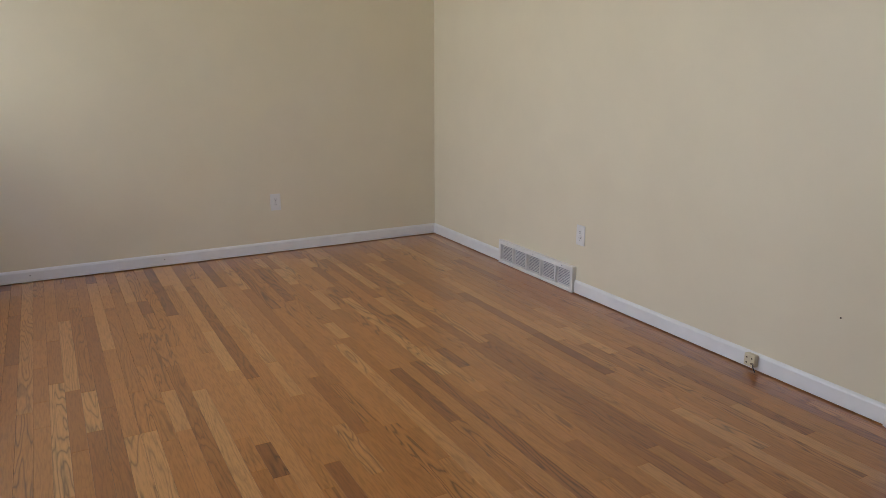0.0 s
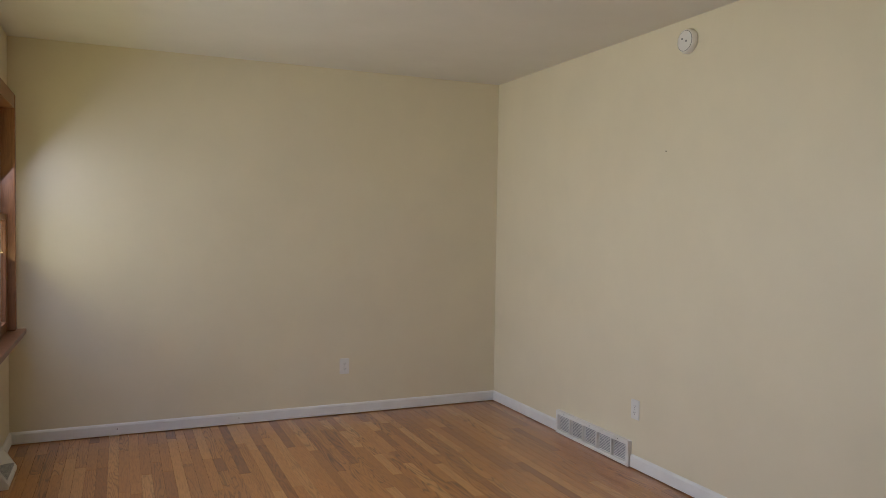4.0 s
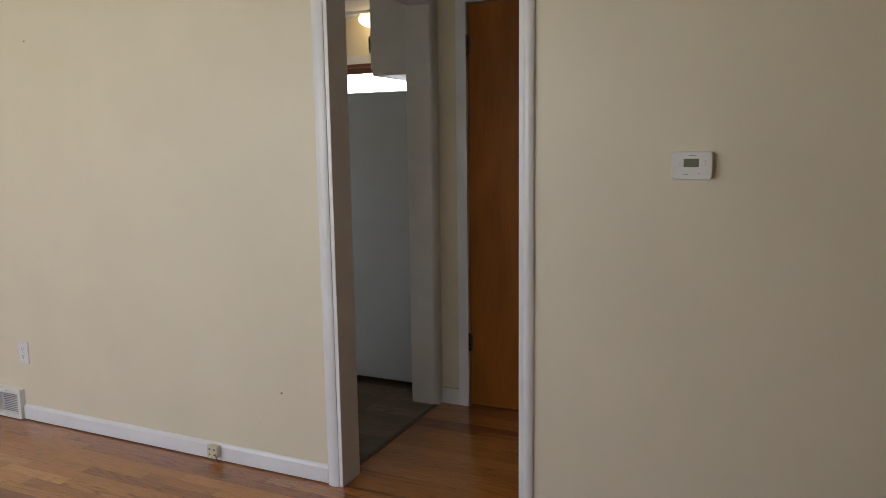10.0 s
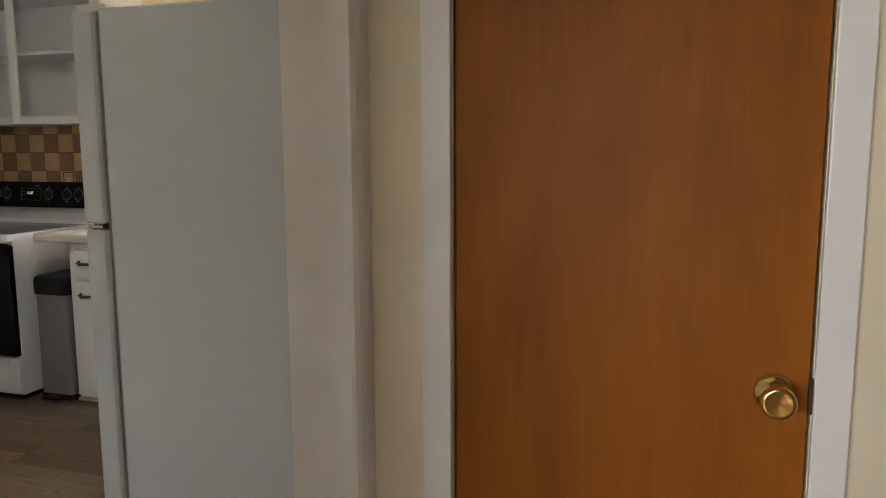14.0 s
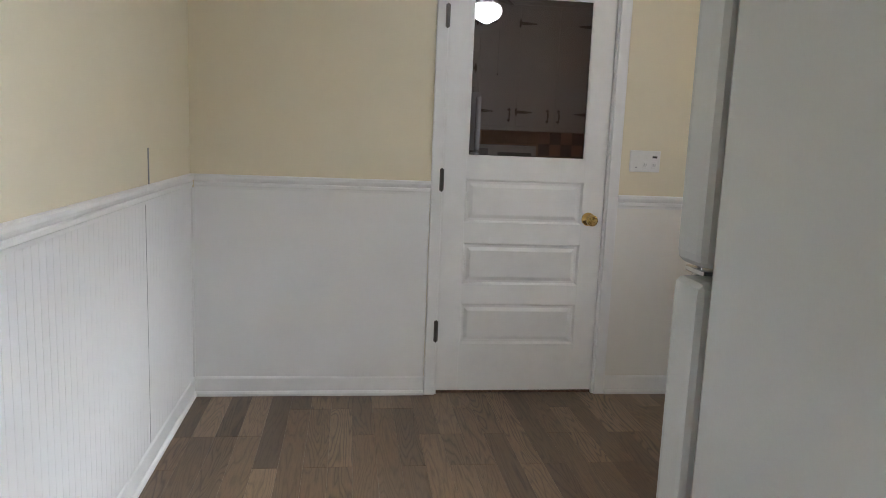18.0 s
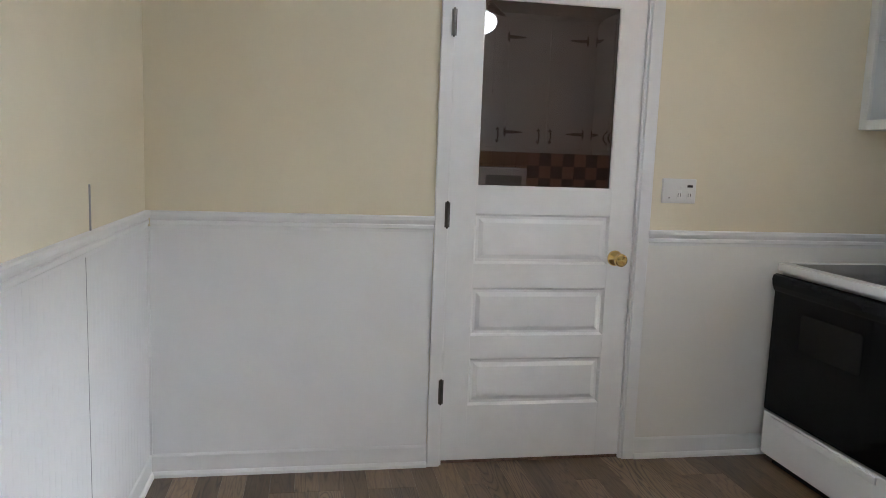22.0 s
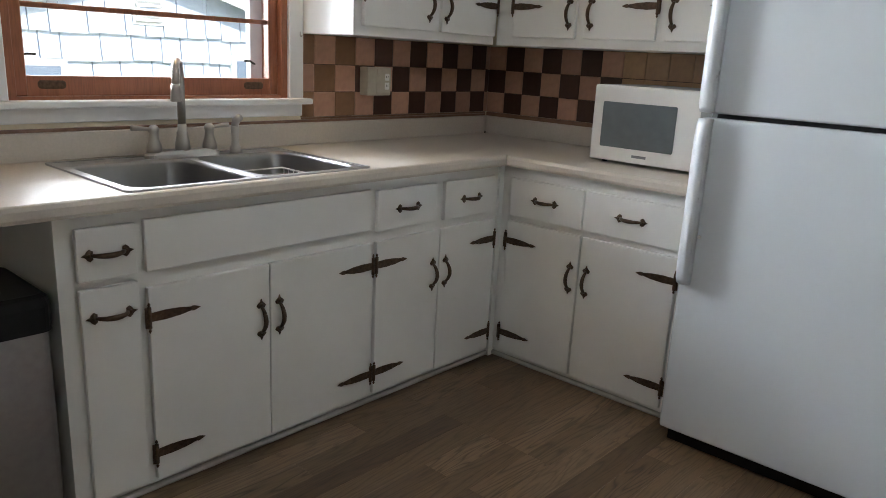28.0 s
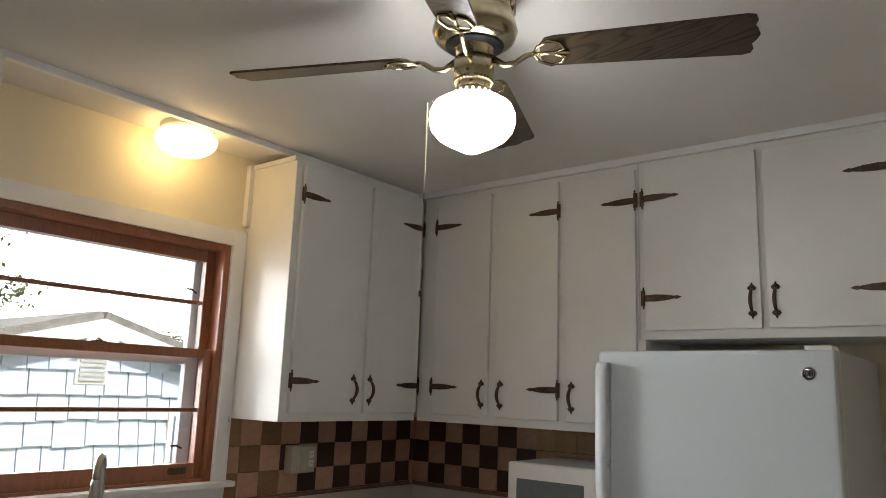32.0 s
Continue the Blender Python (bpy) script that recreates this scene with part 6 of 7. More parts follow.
# ---- counter ----
ct = thing("countertop", "beige laminate L-shaped countertop with rolled front edge", "countertop", (3.1, -2.3, 0.855))
TOP, CX0, CY1 = 0.895, 2.762, -2.932
SKX0, SKX1, SKY0, SKY1 = 2.797, 3.358, -2.222, -1.370
z0 = 0.8555
for dims in ((CX0 + 0.02, KX1 - 0.001, SKY1 - 0.02, -1.01, z0, TOP), (CX0 + 0.02, KX1 - 0.001, KY0 + 0.001, SKY0 + 0.02, z0, TOP), (CX0 + 0.02, SKX0 + 0.02, SKY0 + 0.02, SKY1 - 0.02, z0, TOP), (SKX1 - 0.02, KX1 - 0.001, SKY0 + 0.02, SKY1 - 0.02, z0, TOP), (1.962, CX0 + 0.02, KY0 + 0.001, CY1 - 0.02, z0, TOP)):
    boxes("top_section", M_LAM, ct, dims)
nose = [(0.02, z0 - 0.004), (0.004, z0 - 0.002), (0.0, z0 + 0.008), (0.001, TOP - 0.012), (0.006, TOP - 0.002), (0.012, TOP + 0.0015), (0.02, TOP)]
bm = bmesh.new()
loft(bm, [[Vector((CX0 + a, y, z)) for a, z in nose] for y in (-1.01, CY1)])
part("front_edge", bm, M_LAM, ct, "rolled laminate front edge")
bm = bmesh.new()
loft(bm, [[Vector((x, CY1 - a, z)) for a, z in nose] for x in (1.962, CX0 + 0.001)])
part("front_edge", bm, M_LAM, ct, "rolled laminate front edge")
bm = bmesh.new()
box(bm, KX1 - 0.019, KX1 - 0.0005, KY0 + 0.001, -1.013, TOP, 0.985, 0.003, 1)
box(bm, 1.962, KX1 - 0.02, KY0 + 0.0005, KY0 + 0.019, TOP, 0.985, 0.003, 1)
part("backsplash", bm, M_LAM, ct, "beige laminate backsplash")
bm = bmesh.new()
lathe(bm, [(0.003, 0), (0.003, 0.012)], 8, "z", (KX1 - 0.026, KY0 + 0.026, TOP))
part("caulk_gap", bm, M_DARK, ct)
sink(SKX0, SKX1, SKY0, SKY1, TOP)
faucet(3.302, -1.803, TOP + 0.004)

# ---- wall cabinets ----
UT = 2.44
upper_unit("tall white wall cabinet with strap-hinged doors beside the window", "-x", -3.225, -2.395, 3.109, KX1 - 0.001, 1.336, UT, [(-2.812, -2.432, 1.372, 2.412, -1), (-3.214, -2.856, 1.372, 2.412, 1)])
upper_unit("tall white wall cabinet with three strap-hinged doors", "+y", 1.958, 3.108, -3.244, KY0 + 0.001, 1.336, UT, [(2.686, 3.005, 1.372, 2.412, -1), (2.324, 2.643, 1.372, 2.412, 1), (1.966, 2.286, 1.372, 2.412, 1)])
upper_unit("short white wall cabinet over the refrigerator", "+y", 1.03, 1.957, -3.244, KY0 + 0.001, 1.708, UT, [(1.489, 1.93, 1.742, 2.414, -1), (1.05, 1.467, 1.742, 2.414, 1)])
# open shelf cabinet over the stove
oc = thing("open_cabinet", "white open-fronted wall cabinet with bare shelves over the stove", "cabinet", (3.25, -0.65, 1.47))
OX, OY0, OY1, OZ0, OZ1 = 3.088, -1.236, KY1 - 0.001, 1.470, 2.44
for nm, dims in (("side_panel", (OX + 0.019, KX1 - 0.001, OY0, OY0 + 0.018, OZ0, OZ1)), ("side_panel", (OX + 0.019, KX1 - 0.001, OY1 - 0.018, OY1, OZ0, OZ1)), ("back_panel", (KX1 - 0.008, KX1 - 0.0012, OY0 + 0.018, OY1 - 0.018, OZ0, OZ1)), ("bottom_panel", (OX + 0.019, KX1 - 0.008, OY0 + 0.018, OY1 - 0.018, OZ0 + 0.002, OZ0 + 0.022)), ("top_panel", (OX + 0.019, KX1 - 0.008, OY0 + 0.018, OY1 - 0.018, OZ1 - 0.02, OZ1))):
    boxes(nm, M_SHELFIN, oc, dims)
for z in (1.86, 2.18):
    bm = bmesh.new()
    box(bm, OX + 0.03, KX1 - 0.009, OY0 + 0.019, OY1 - 0.019, z - 0.009, z + 0.009)
    part("shelf", bm, M_SHELFIN, oc)
bm = bmesh.new()
for a, b in ((OY0, OY0 + 0.07), (-0.645, -0.595), (OY1 - 0.045, OY1)):
    box(bm, OX, OX + 0.0185, a, b, OZ0, OZ1, 0.002, 1)
for a, b in ((OY0 + 0.07, -0.645), (-0.595, OY1 - 0.045)):
    box(bm, OX + 0.0005, OX + 0.0185, a, b, OZ0, OZ0 + 0.042)
    box(bm, OX + 0.0005, OX + 0.0185, a, b, OZ1 - 0.07, OZ1)
part("face_frame", bm, M_CAB, oc)

# ---- battens where the ceiling meets the cabinets ----
structure("trim_ceiling_window", M_TRIM, (3.138, 3.162, KY0 + 0.36, KY1, UT + 0.002, KH + 0.001), bevel=0.004)
structure("trim_ceiling_fridge", M_TRIM, (1.03, 3.137, -3.244, -3.222, UT - 0.002, KH + 0.001), bevel=0.004)
structure("trim_cabinet_side", M_CAB, (KX1 - 0.03, KX1 - 0.0005, -2.394, -2.372, 2.16, UT), (3.11, KX1 - 0.03, -2.394, -2.386, UT - 0.02, UT))
structure("panel_fridge_side", M_CAB, (1.93, 1.958, KY0 + 0.001, -3.23, 1.336, 1.708))

# ---- appliances ----
refrigerator(1.182, 1.925, KY0 + 0.02, -2.815, 1.638)
stove(2.70, KX1 - 0.012, -0.911, -0.181, 0.891)
microwave(1.95, 2.51, -3.57, -3.145, TOP, 0.305)
trash_can(2.80, 3.12, -1.163, -0.945, 0.665)
fan, (chx, chy) = ceiling_fan(FANX, FANY, KH, FANT)
flush_lamp(LAMPX, LAMPY, KH)

# ---- switch, outlets ----
sw, m = wall_plate("light_switch", "white three-gang switch plate beside the kitchen door", 2.263, KY1, 1.181, "-y", 0.154, 0.104, "switch")
for i, dx in enumerate((-0.046, 0.0, 0.046)):
    if i == 0:
        continue
    bm = bmesh.new()
    box(bm, dx - 0.011, dx + 0.011, -0.034, 0.002, 0.006, 0.0085, 0.001, 1)
    bm.transform(m)
    rk = part("rocker", bm, M_PLASTIC, sw)
    for sx in (-1, 1):
        bm = bmesh.new()
        box(bm, dx + sx * 0.005 - 0.0012, dx + sx * 0.005 + 0.0012, -0.024, -0.010, 0.0085, 0.009)
        bm.transform(m)
        part("slot", bm, M_DARK, rk)
bm = bmesh.new()
box(bm, 0.036, 0.060, 0.016, 0.026, 0.006, 0.0075)
bm.transform(m)
part("indicator", bm, M_DARK, sw, "small dark switch window")
bm = bmesh.new()
box(bm, 0.004, 0.014, 0.012, 0.02, 0.006, 0.0095, 0.001, 1)
bm.transform(m)
part("toggle", bm, M_PLASTIC, sw)
for dx in (-0.044,):
    bm = bmesh.new()
    lathe(bm, [(0.003, 0.006), (0.0025, 0.0075)], 8, "z", (dx, -0.03, 0))
    bm.transform(m)
    part("screw", bm, M_DARK, sw)
ot = thing("outlet", "small ivory outlet cut into the tiles behind the stove", "outlet", (KX1 - 0.01, -0.642, 1.16))
mo = facing(KX1 - 0.0105, -0.642, 1.16, "-x")
bm = bmesh.new()
ring(bm, rounded(0.078, 0.066, 0.002), rounded(0.070, 0.058, 0.001), -0.004, 0.0015, mo)
part("recess_edge", bm, M_GROUT, ot, "dark cut edge round the outlet")
bm = bmesh.new()
loft(bm, [[mo @ Vector((a * k, b * k - 0.014, z)) for a, b in rounded(0.034, 0.03, 0.012)] for z, k in ((-0.004, 1.0), (0.003, 1.0), (0.005, 0.9))])
so = part("socket", bm, M_IVORY, ot)
for dx in (-0.006, 0.006):
    bm = bmesh.new()
    box(bm, dx - 0.0012, dx + 0.0012, -0.018, -0.008, 0.005, 0.0056)
    bm.transform(mo)
    part("slot", bm, M_DARK, so)
t = thing("outlet_box", "beige surface-mounted switch and outlet box on the tiles", "outlet", (KX1, -2.76, 1.14))
bm = bmesh.new()
box(bm, KX1 - 0.062, KX1 - 0.009, -2.838, -2.70, 1.095, 1.215, 0.006)
part("box", bm, M_BEIGE, t)
bm = bmesh.new()
box(bm, KX1 - 0.066, KX1 - 0.0615, -2.833, -2.75, 1.102, 1.209, 0.002, 1)
part("cover", bm, M_BEIGE, t)
mm = facing(KX1 - 0.066, -2.81, 1.155, "-x")
for dz in (-0.019, 0.019):
    bm = bmesh.new()
    prism(bm, rounded(0.026, 0.03, 0.006), 0.001, mm @ Matrix.Translation((0, dz, 0)))
    so = part("socket", bm, M_PLASTIC, t)
    for dx in (-0.005, 0.005):
        bm = bmesh.new()
        box(bm, dx - 0.001, dx + 0.001, dz - 0.002, dz + 0.006, 0.001, 0.0015)
        bm.transform(mm)
        part("slot", bm, M_DARK, so)
bm = bmesh.new()
box(bm, -0.011, 0.011, -0.03, 0.03, 0.0, 0.003, 0.001, 1)
bm.transform(facing(KX1 - 0.0662, -2.771, 1.155, "-x"))
part("rocker", bm, M_BEIGE, t)
bm = bmesh.new()
tube(bm, [(3.40, -2.372, 1.342), (3.40, -2.372, 1.328), (3.395, -2.372, 1.322), (3.388, -2.372, 1.328)], 0.002, 6)
tagged(part("cup_hook", bm, M_NICKEL, None, "small metal cup hook under the wall cabinet"), category="hook")

# ---- wall tiles ----
def gloss_tile(name, color, rough):
    m, nt, b = nodes_of(name)
    info = nt.nodes.new("ShaderNodeObjectInfo")
    lo = tuple(c * 0.86 for c in color)
    hi = tuple(min(1, c * 1.12) for c in color)
    tone = ramp(nt, info.outputs["Random"], [(0.0, lo), (1.0, hi)])
    n = node(nt, "ShaderNodeTexNoise", Scale=38.0, Detail=5.0)
    link(nt, coords(nt), n.inputs["Vector"])
    mot = ramp(nt, n.outputs[0], [(0.3, (0.86, 0.86, 0.86)), (0.7, (1.06, 1.06, 1.06))])
    mix = nt.nodes.new("ShaderNodeMix")
    mix.data_type, mix.blend_type = "RGBA", "MULTIPLY"
    mix.inputs["Factor"].default_value = 0.8
    link(nt, tone, mix.inputs[6])
    link(nt, mot, mix.inputs[7])
    link(nt, mix.outputs[2], b.inputs["Base Color"])
    b.inputs["Roughness"].default_value = rough
    bump(nt, b, n.outputs[0], 0.08, 0.001)
    return m


TILES = {k: gloss_tile("tile_" + k, c, 0.3) for k, c in (("tan", (0.55, 0.332, 0.172)), ("taupe", (0.25, 0.135, 0.068)), ("dark", (0.062, 0.024, 0.015)), ("pink", (0.55, 0.315, 0.215)))}
TW = 0.1105
_cache = {}


def tile(owner, kind, w, h, m):
    key = (kind, round(w, 4), round(h, 4))
    if key not in _cache:
        me = bevelled_wall_tile(w - 0.0025, h - 0.0025)
        me.materials.append(TILES[kind])
        _cache[key] = me
    place("tile", _cache[key], m, owner)


def tile_field(name, face, plane, a_start, a_end, way, zs, pick, first=TW):
    """Tiles on a wall from a_start toward a_end; the last column is cut, and the first may be."""
    lo, hi = min(a_start, a_end), max(a_start, a_end)
    if face == "-x":
        back = (plane - 0.003, plane + 0.0005, lo, hi, zs[0], zs[-1])
    else:
        back = (lo, hi, plane - 0.0005, plane + 0.003, zs[0], zs[-1])
    ow = tagged(boxes(name, M_GROUT, None, back), kind="structure")
    a, c = a_start, 0
    while (a_end - a) * way > 0.004:
        w = min(first if c == 0 else TW, abs(a_end - a))
        for r, (z0, z1) in enumerate(zip(zs, zs[1:])):
            mid = a + way * w / 2
            kind = pick(c, r)
            m = facing(plane - 0.003, mid, (z0 + z1) / 2, face) if face == "-x" else facing(mid, plane + 0.003, (z0 + z1) / 2, face)
            tile(ow, kind, w, z1 - z0, m)
        a += way * w
        c += 1
    return ow


ZL = (0.997, 1.088, 1.199, 1.311, 1.422, 1.4695)
ZR = (1.006, 1.108, 1.219, 1.335)
tile_field("wall_tiles_stove", "-x", KX1, -1.241, KY1, 1, ZL, lambda c, r: (("tan", "taupe")[(c + r) % 2] if c > 1 and r > 0 else ("tan", "taupe")[int(r == 0 and c == 1)]))
tile_field("wall_tiles_corner", "-x", KX1, -2.392, KY0 + 0.001, -1, ZR, lambda c, r: (("taupe", "pink") if c < 3 else ("dark", "pink"))[(c + r) % 2], 0.063)
tile_field("wall_tiles_fridge", "+y", KY0, KX1 - 0.012, 1.96, -1, ZR, lambda c, r: ("pink", "dark")[(c + r) % 2] if c < 7 else "tan")
structure("trim_tile_base", M_TILETRIM, (KX1 - 0.014, KX1 - 0.0005, KY0 + 0.016, -1.013, 0.9855, 0.9965), (KX1 - 0.010, KX1 - 0.0005, KY0 + 0.016, -2.392, 0.997, 1.0055), (1.96, KX1 - 0.015, KY0 + 0.0005, KY0 + 0.012, 0.9855, 1.0055), bevel=0.002)

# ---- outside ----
# White shakes; the blue of the skylight is put into this colour
M_SHAKE = painted("sky_tinted_shake_paint", (0.55, 0.62, 0.74), 0.6, 0.06, 30, 0.4, 9)
M_ROOF = painted("weathered_roof_shingle", (0.22, 0.21, 0.20), 0.9, 0.3, 60, 0.6, 8)
M_GRASS = painted("lawn", (0.07, 0.10, 0.035), 0.9, 0.4, 40, 0.8, 3)
M_LEAF = painted("leaf_green", (0.12, 0.15, 0.06), 0.6, 0.35, 20, 0.1, 3)
M_BARK = painted("bark", (0.12, 0.09, 0.07), 0.9, 0.3, 60, 0.8, 9)
M_HWIN = plain("far_window_glass", (0.17, 0.22, 0.30), 0.1)
bm = bmesh.new()
prism(bm, [(-400, -400), (400, -400), (400, 400), (-400, 400)], 0.05, Matrix.Translation((0, 0, -0.65)))
tagged(part("ground", bm, M_GRASS, None), kind="structure")
# Glowing sheet added for the overexposed sky; it also lights the kitchen
bm = bmesh.new()
box(bm, KX1 + 70, KX1 + 70.2, -95, 80, -0.6, 55)
tagged(part("backdrop", bm, M_SKYGLOW, None), kind="structure")
# Unseen slab added to keep the sun out of the living-room window
bm = bmesh.new()
box(bm, LX0 - 1.75, KX1 + 0.55, LY0 - 0.7, KY1 + 0.8, KH + 0.11, KH + 0.24)
tagged(part("sun_block_slab", bm, M_TRIM, None), kind="structure")


def neighbour(x, y0, y1, yp, eave, peak, base=-0.6):
    """House across the yard: shake-clad gable end facing the kitchen."""
    t = thing("house", "white shake-sided neighbouring house with sky blue put into its paint, low gable roof", "house", (x + 3, (y0 + y1) / 2, base))
    bm = bmesh.new()
    loft(bm, [[Vector((xx, y, z)) for y, z in ((y0, base), (y1, base), (y1, eave), (yp, peak), (y0, eave))] for xx in (x + 0.03, x + 8)])
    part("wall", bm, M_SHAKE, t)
    # courses of shakes, overlapped, with uneven widths
    rnd = random.Random(5)
    rows = int((peak - base) / 0.24) + 1
    bm = bmesh.new()
    near = []
    for r in range(rows):
        z0 = base + 0.24 * r
        za = z0 + 0.24
        cut = lambda z: (y0, y1) if z <= eave else (y0 + (yp - y0) * (z - eave) / (peak - eave), y1 + (yp - y1) * (z - eave) / (peak - eave))
        lo, hi = cut(za)
        y = lo
        while y < hi - 0.05:
            w = min(rnd.uniform(0.17, 0.36), hi - y)
            dz = rnd.uniform(-0.014, 0.010)
            pts = ((x - 0.022, z0 + dz), (x + 0.010, za + 0.02), (x + 0.03, za + 0.02), (x + 0.03, z0 + dz))
            near.append((y + 0.006, y + w - 0.006, pts))
            y += w
    near.sort(key=lambda s: abs((s[0] + s[1]) / 2 - OUTY) + 2.0 * abs(s[2][0][1] - 1.5))
    joined = bmesh.new()
    for i, (a, b, pts) in enumerate(near):
        tgt = bmesh.new() if i < 280 else joined
        loft(tgt, [[Vector((px, yy, pz)) for px, pz in pts] for yy in (a, b)])
        if i < 280:
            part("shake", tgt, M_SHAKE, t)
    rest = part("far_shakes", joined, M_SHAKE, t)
    rest["kind"] = "stuff"
    for s, ye in ((-1, y0), (1, y1)):
        bm = bmesh.new()
        d = Vector((0, ye - yp, eave - peak))
        e = d * 1.12
        n = Vector((0, -d.z, d.y)).normalized() * (1 if s > 0 else -1)
        n = n if n.z > 0 else -n
        p = Vector((0, yp, peak))
        loft(bm, [[Vector((xx, 0, 0)) + q for q in (p + n * 0.02, p + e + n * 0.02, p + e + n * 0.10, p + n * 0.10)] for xx in (x - 0.14, x + 8.3)])
        rf = part("roof", bm, M_ROOF, t, "weathered shingle roof slope")
        bm = bmesh.new()
        loft(bm, [[Vector((xx, 0, 0)) + q for q in (p + d * 0.008 - n * 0.13, p + e - n * 0.13, p + e + n * 0.018, p + d * 0.0 + n * 0.018)] for xx in (x - 0.16, x - 0.12)])
        part("rake_board", bm, M_TRIM, rf, "white rake board")
    bm = bmesh.new()
    prism(bm, [(-0.16, -0.22), (0.16, -0.22), (0.16, -0.03), (0.0, 0.02), (-0.16, -0.03)], 0.05, Matrix.Translation((x - 0.118, yp, peak)) @ facing(0, 0, 0, "-x"))
    part("gable_cap", bm, M_TRIM, t, "white board at the gable peak")
    for wy, wz, ww, wh in HWIN:
        wn = bmesh.new()
        box(wn, x - 0.03, x + 0.02, wy - ww / 2, wy + ww / 2, wz - wh / 2, wz + wh / 2)
        pw = part("window", wn, M_TRIM, t)
        wn = bmesh.new()
        box(wn, x - 0.036, x - 0.025, wy - ww / 2 + 0.06, wy + ww / 2 - 0.06, wz - wh / 2 + 0.06, wz + wh / 2 - 0.06)
        part("pane", wn, M_HWIN, pw)
    bm = bmesh.new()
    box(bm, x - 0.02, x + 0.02, yp - 0.16, yp + 0.16, peak - 0.62, peak - 0.3)
    v = part("gable_vent", bm, M_TRIM, t)
    for k in range(6):
        bm = bmesh.new()
        box(bm, x - 0.035, x - 0.018, yp - 0.13, yp + 0.13, peak - 0.59 + 0.045 * k, peak - 0.565 + 0.045 * k)
        part("slat", bm, M_SASHOUT, v)
    return t


def tree(x, y, base, h, seed, spread, leaves, bare=False):
    """Tapered trunk, forking limbs and many small leaf clumps."""
    rnd = random.Random(seed)
    t = thing("tree", "tall tree with thin spreading branches and sparse green leaves", "tree", (x, y, base), "trees beyond the yard")
    bm = bmesh.new()
    tips = []

    def limb(p, d, length, r, depth):
        pts, rad = [p], [r]
        q = Vector(p)
        dd = Vector(d)
        for i in range(4):
            dd = (dd + Vector((rnd.uniform(-0.16, 0.16), rnd.uniform(-0.16, 0.16), rnd.uniform(-0.02, 0.12)))).normalized()
            q = q + dd * length / 4
            pts.append(q.copy())
            rad.append(r * (1 - 0.14 * (i + 1)))
        tube(bm, pts, rad, 6 if depth < 2 else 4)
        if depth >= 1:
            tips.extend(pts[2:])
        if depth < 4:
            for k in range(3 if depth < 3 else 2):
                a = rnd.uniform(0, 2 * math.pi)
                nd = (dd + spread * Vector((math.cos(a), math.sin(a), rnd.uniform(0.0, 0.5)))).normalized()
                limb(pts[rnd.choice((2, 3, 4))], nd, length * rnd.uniform(0.6, 0.8), rad[-1] * 0.68, depth + 1)

    limb(Vector((x, y, base)), Vector((0, 0, 1)), h * 0.36, h * 0.022, 0)
    part("trunk", bm, M_BARK, t)
    verts, faces = [], []
    for i in range(leaves):
        p = rnd.choice(tips) + Vector((rnd.gauss(0, 0.16), rnd.gauss(0, 0.16), rnd.gauss(0, 0.14)))
        s = rnd.uniform(0.03, 0.065)
        u = Vector((rnd.gauss(0, 1), rnd.gauss(0, 1), rnd.gauss(0, 1))).normalized()
        w = u.orthogonal().normalized()
        k = len(verts)
        verts += [p - u * s, p + w * s * 0.55, p + u * s, p - w * s * 0.55]
        faces.append((k, k + 1, k + 2, k + 3))
    me = bpy.data.meshes.new("crown")
    me.from_pydata([tuple(v) for v in verts], [], faces)
    me.materials.append(M_LEAF)
    ob = attach(new("crown", me), t)
    ob["kind"] = "stuff"
    ob["label"] = "sparse small green leaves"
    return t


neighbour(KX1 + 4.6, -8.6, 0.6, -4.05, 0.74, 2.04)
tree(KX1 + 11.0, -4.4, -0.6, 6.4, 3, 0.8, 9000)
tree(KX1 + 16.0, -11.5, -0.6, 4.2, 8, 0.9, 2500)
# unseen, nearly bare tree placed to cast branch shadows on the house
tree(5.3, -5.9, -0.6, 6.2, 5, 0.9, 60)
# ---- floors, board by board ----
def board_mesh(name, w, length, material, t=0.018, edge=0.0006):
    bm = bmesh.new()
    o = [(0, 0), (w, 0), (w, length), (0, length)]
    i = [(edge, edge), (w - edge, edge), (w - edge, length - edge), (edge, length - edge)]
    loft(bm, [[Vector((a, b, -t)) for a, b in o], [Vector((a, b, -edge)) for a, b in o], [Vector((a, b, 0.0)) for a, b in i]], False, True)
    me = mesh_of(name, bm)
    me.materials.append(material)
    return me


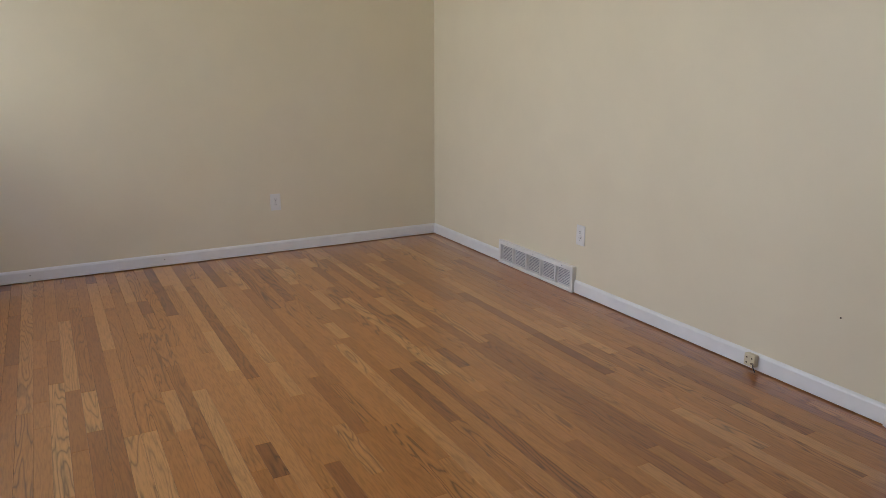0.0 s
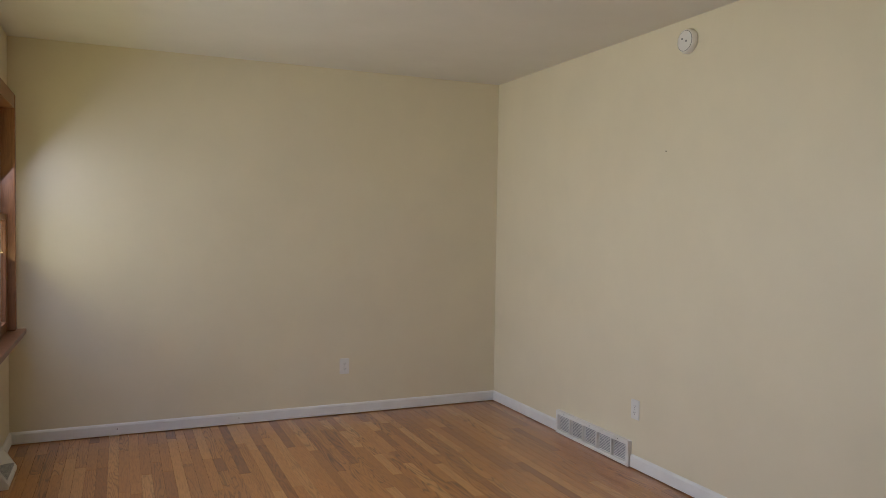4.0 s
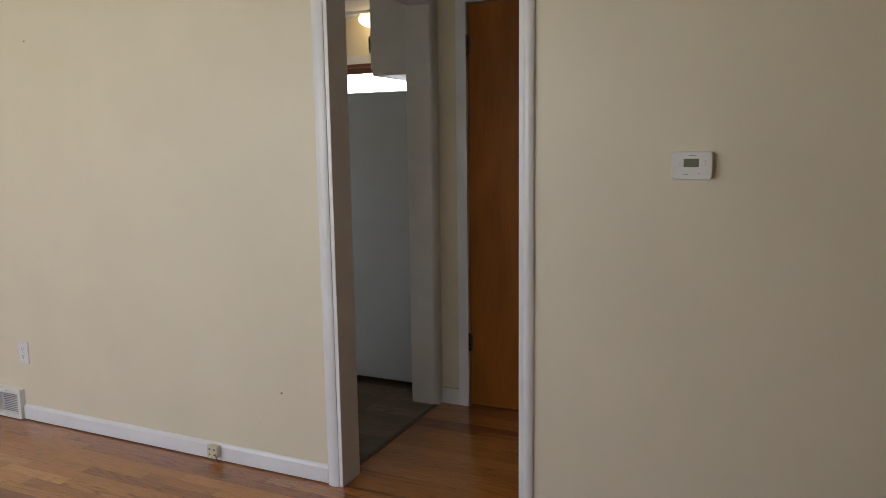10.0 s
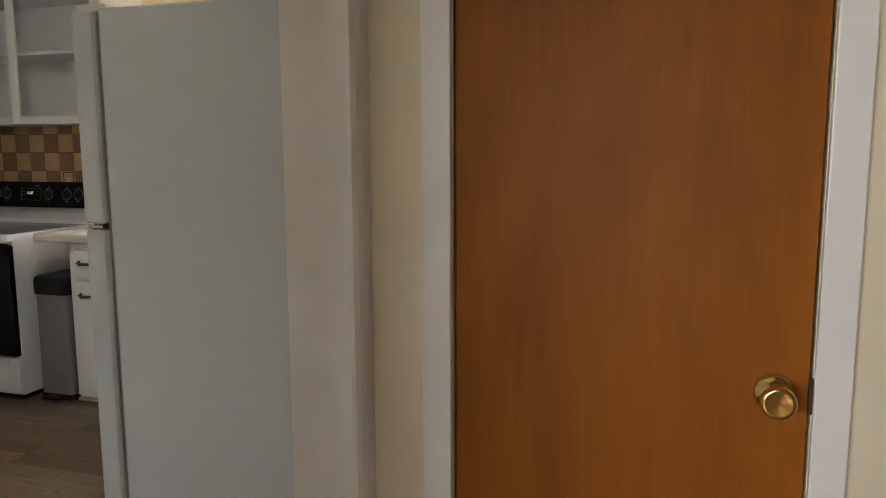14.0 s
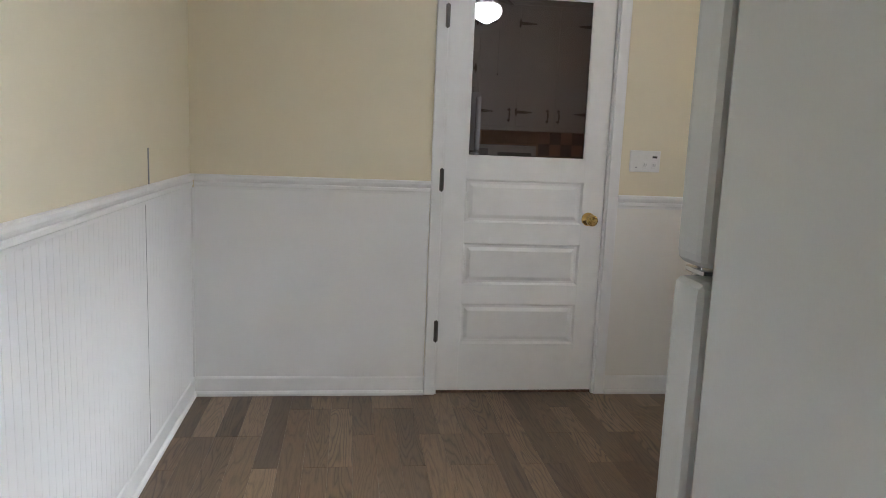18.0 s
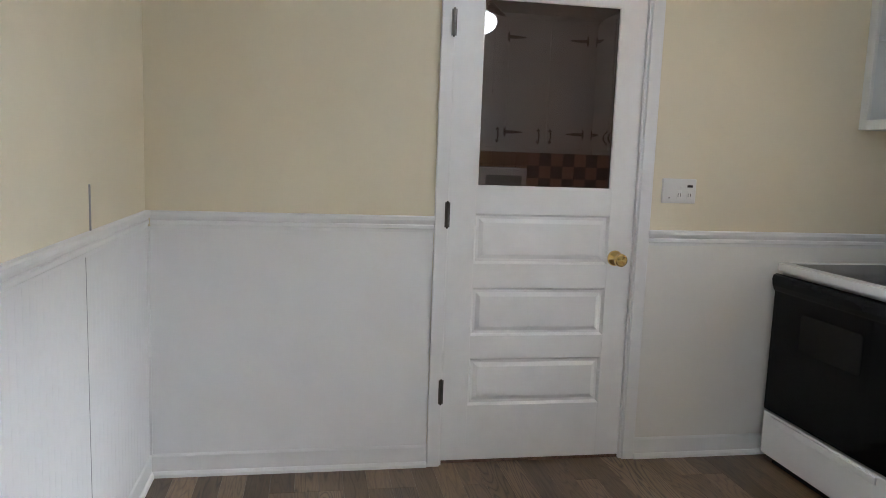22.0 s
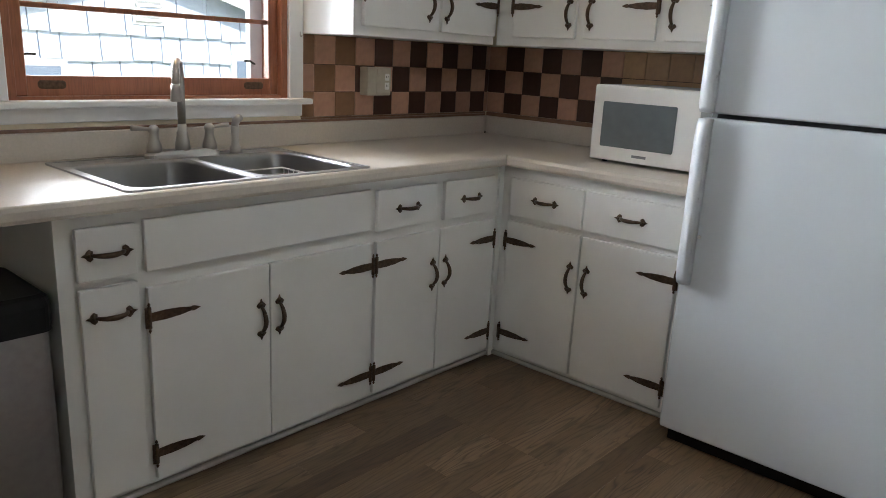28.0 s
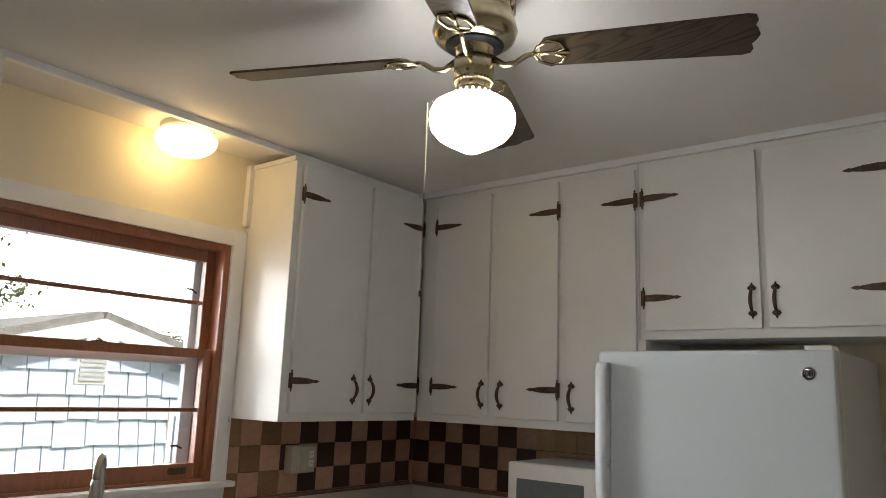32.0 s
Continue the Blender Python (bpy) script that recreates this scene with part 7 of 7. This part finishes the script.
def board_floor(owner, name, material, x0, x1, y0, y1, w, lengths, seed, near, most, z=0.0, snap=0.0):
    """Boards along y in rows across x; the nearest become parts, the rest one joined part."""
    rnd = random.Random(seed)
    meshes = {}
    spots = []
    x = x0
    while x < x1 - 0.002:
        y = y0 - (snap * rnd.randrange(4) if snap else rnd.uniform(0, 0.5))
        while y < y1:
            l = rnd.choice(lengths)
            a, b = max(y, y0), min(y + l, y1)
            if b - a > 0.02:
                spots.append((x, a, round(b - a, 4)))
            y += l
        x += w
    spots.sort(key=lambda s: abs(s[0] - near[0]) * 0.6 + abs(s[1] + s[2] / 2 - near[1]))
    for xx, yy, l in spots[:most]:
        if l not in meshes:
            meshes[l] = board_mesh(name, w - 0.0005, l - 0.0005, material)
        place(name, meshes[l], Matrix.Translation((xx, yy, z)), owner)
    rest = spots[most:]
    if rest:
        verts, faces = [], []
        for xx, yy, l in rest:
            k = len(verts)
            a, b, c, d = xx + 0.0004, xx + w - 0.0008, yy + 0.0004, yy + l - 0.0008
            verts += [(a, c, z), (b, c, z), (b, d, z), (a, d, z), (a, c, z - 0.018), (b, c, z - 0.018), (b, d, z - 0.018), (a, d, z - 0.018)]
            faces += [(k, k + 1, k + 2, k + 3), (k, k + 4, k + 5, k + 1), (k + 1, k + 5, k + 6, k + 2), (k + 2, k + 6, k + 7, k + 3), (k + 3, k + 7, k + 4, k)]
        me = bpy.data.meshes.new("far_boards")
        me.from_pydata(verts, [], faces)
        me.materials.append(M_HARDWOOD_FAR)
        ob = attach(new("far_boards", me), owner)
        ob["kind"] = "stuff"


M_HARDWOOD_FAR = plank_wood("oak_floor_boards_far", OAK_TONES, 0.34, 1, 12.0, 0.36, "island", 1.0, 0.16, 16.0)
M_HARDWOOD_FAR.node_tree.nodes["Principled BSDF"].inputs["Specular IOR Level"].default_value = 0.25
LEN_OAK = (0.24, 0.38, 0.55, 0.75, 0.95, 1.2, 1.5)
fl = tagged(boxes("floor_living", M_DIRT, None, (LX0, 0.0, LY0, 0.0, -0.019, -0.0175)), kind="structure")
board_floor(fl, "floor_board", M_HARDWOOD, LX0, -0.001, LY0, 0.0, BOARD_W, LEN_OAK, 11, (-1.5, -2.2), 300)
fh = tagged(boxes("floor_hall", M_DIRT, None, (0.0, HX1 + 0.05, HY0, DFH, -0.019, -0.0175)), kind="structure")
board_floor(fh, "floor_board", M_HARDWOOD, 0.0, HX1, HY0, DFH - 0.012, BOARD_W, LEN_OAK[2:], 23, (0.5, -3.9), 120)
fk = tagged(boxes("floor_kitchen", M_DIRT, None, (WT, KX1, DFH, KY1, -0.019, -0.0175)), kind="structure")
board_floor(fk, "floor_plank", M_LINO, WT, KX1, DFH + 0.012, KY1 + 0.02, PLANK_W, (0.3, 0.6, 0.6, 0.9), 31, (1.2, -1.2), 300, 0.0, 0.3)
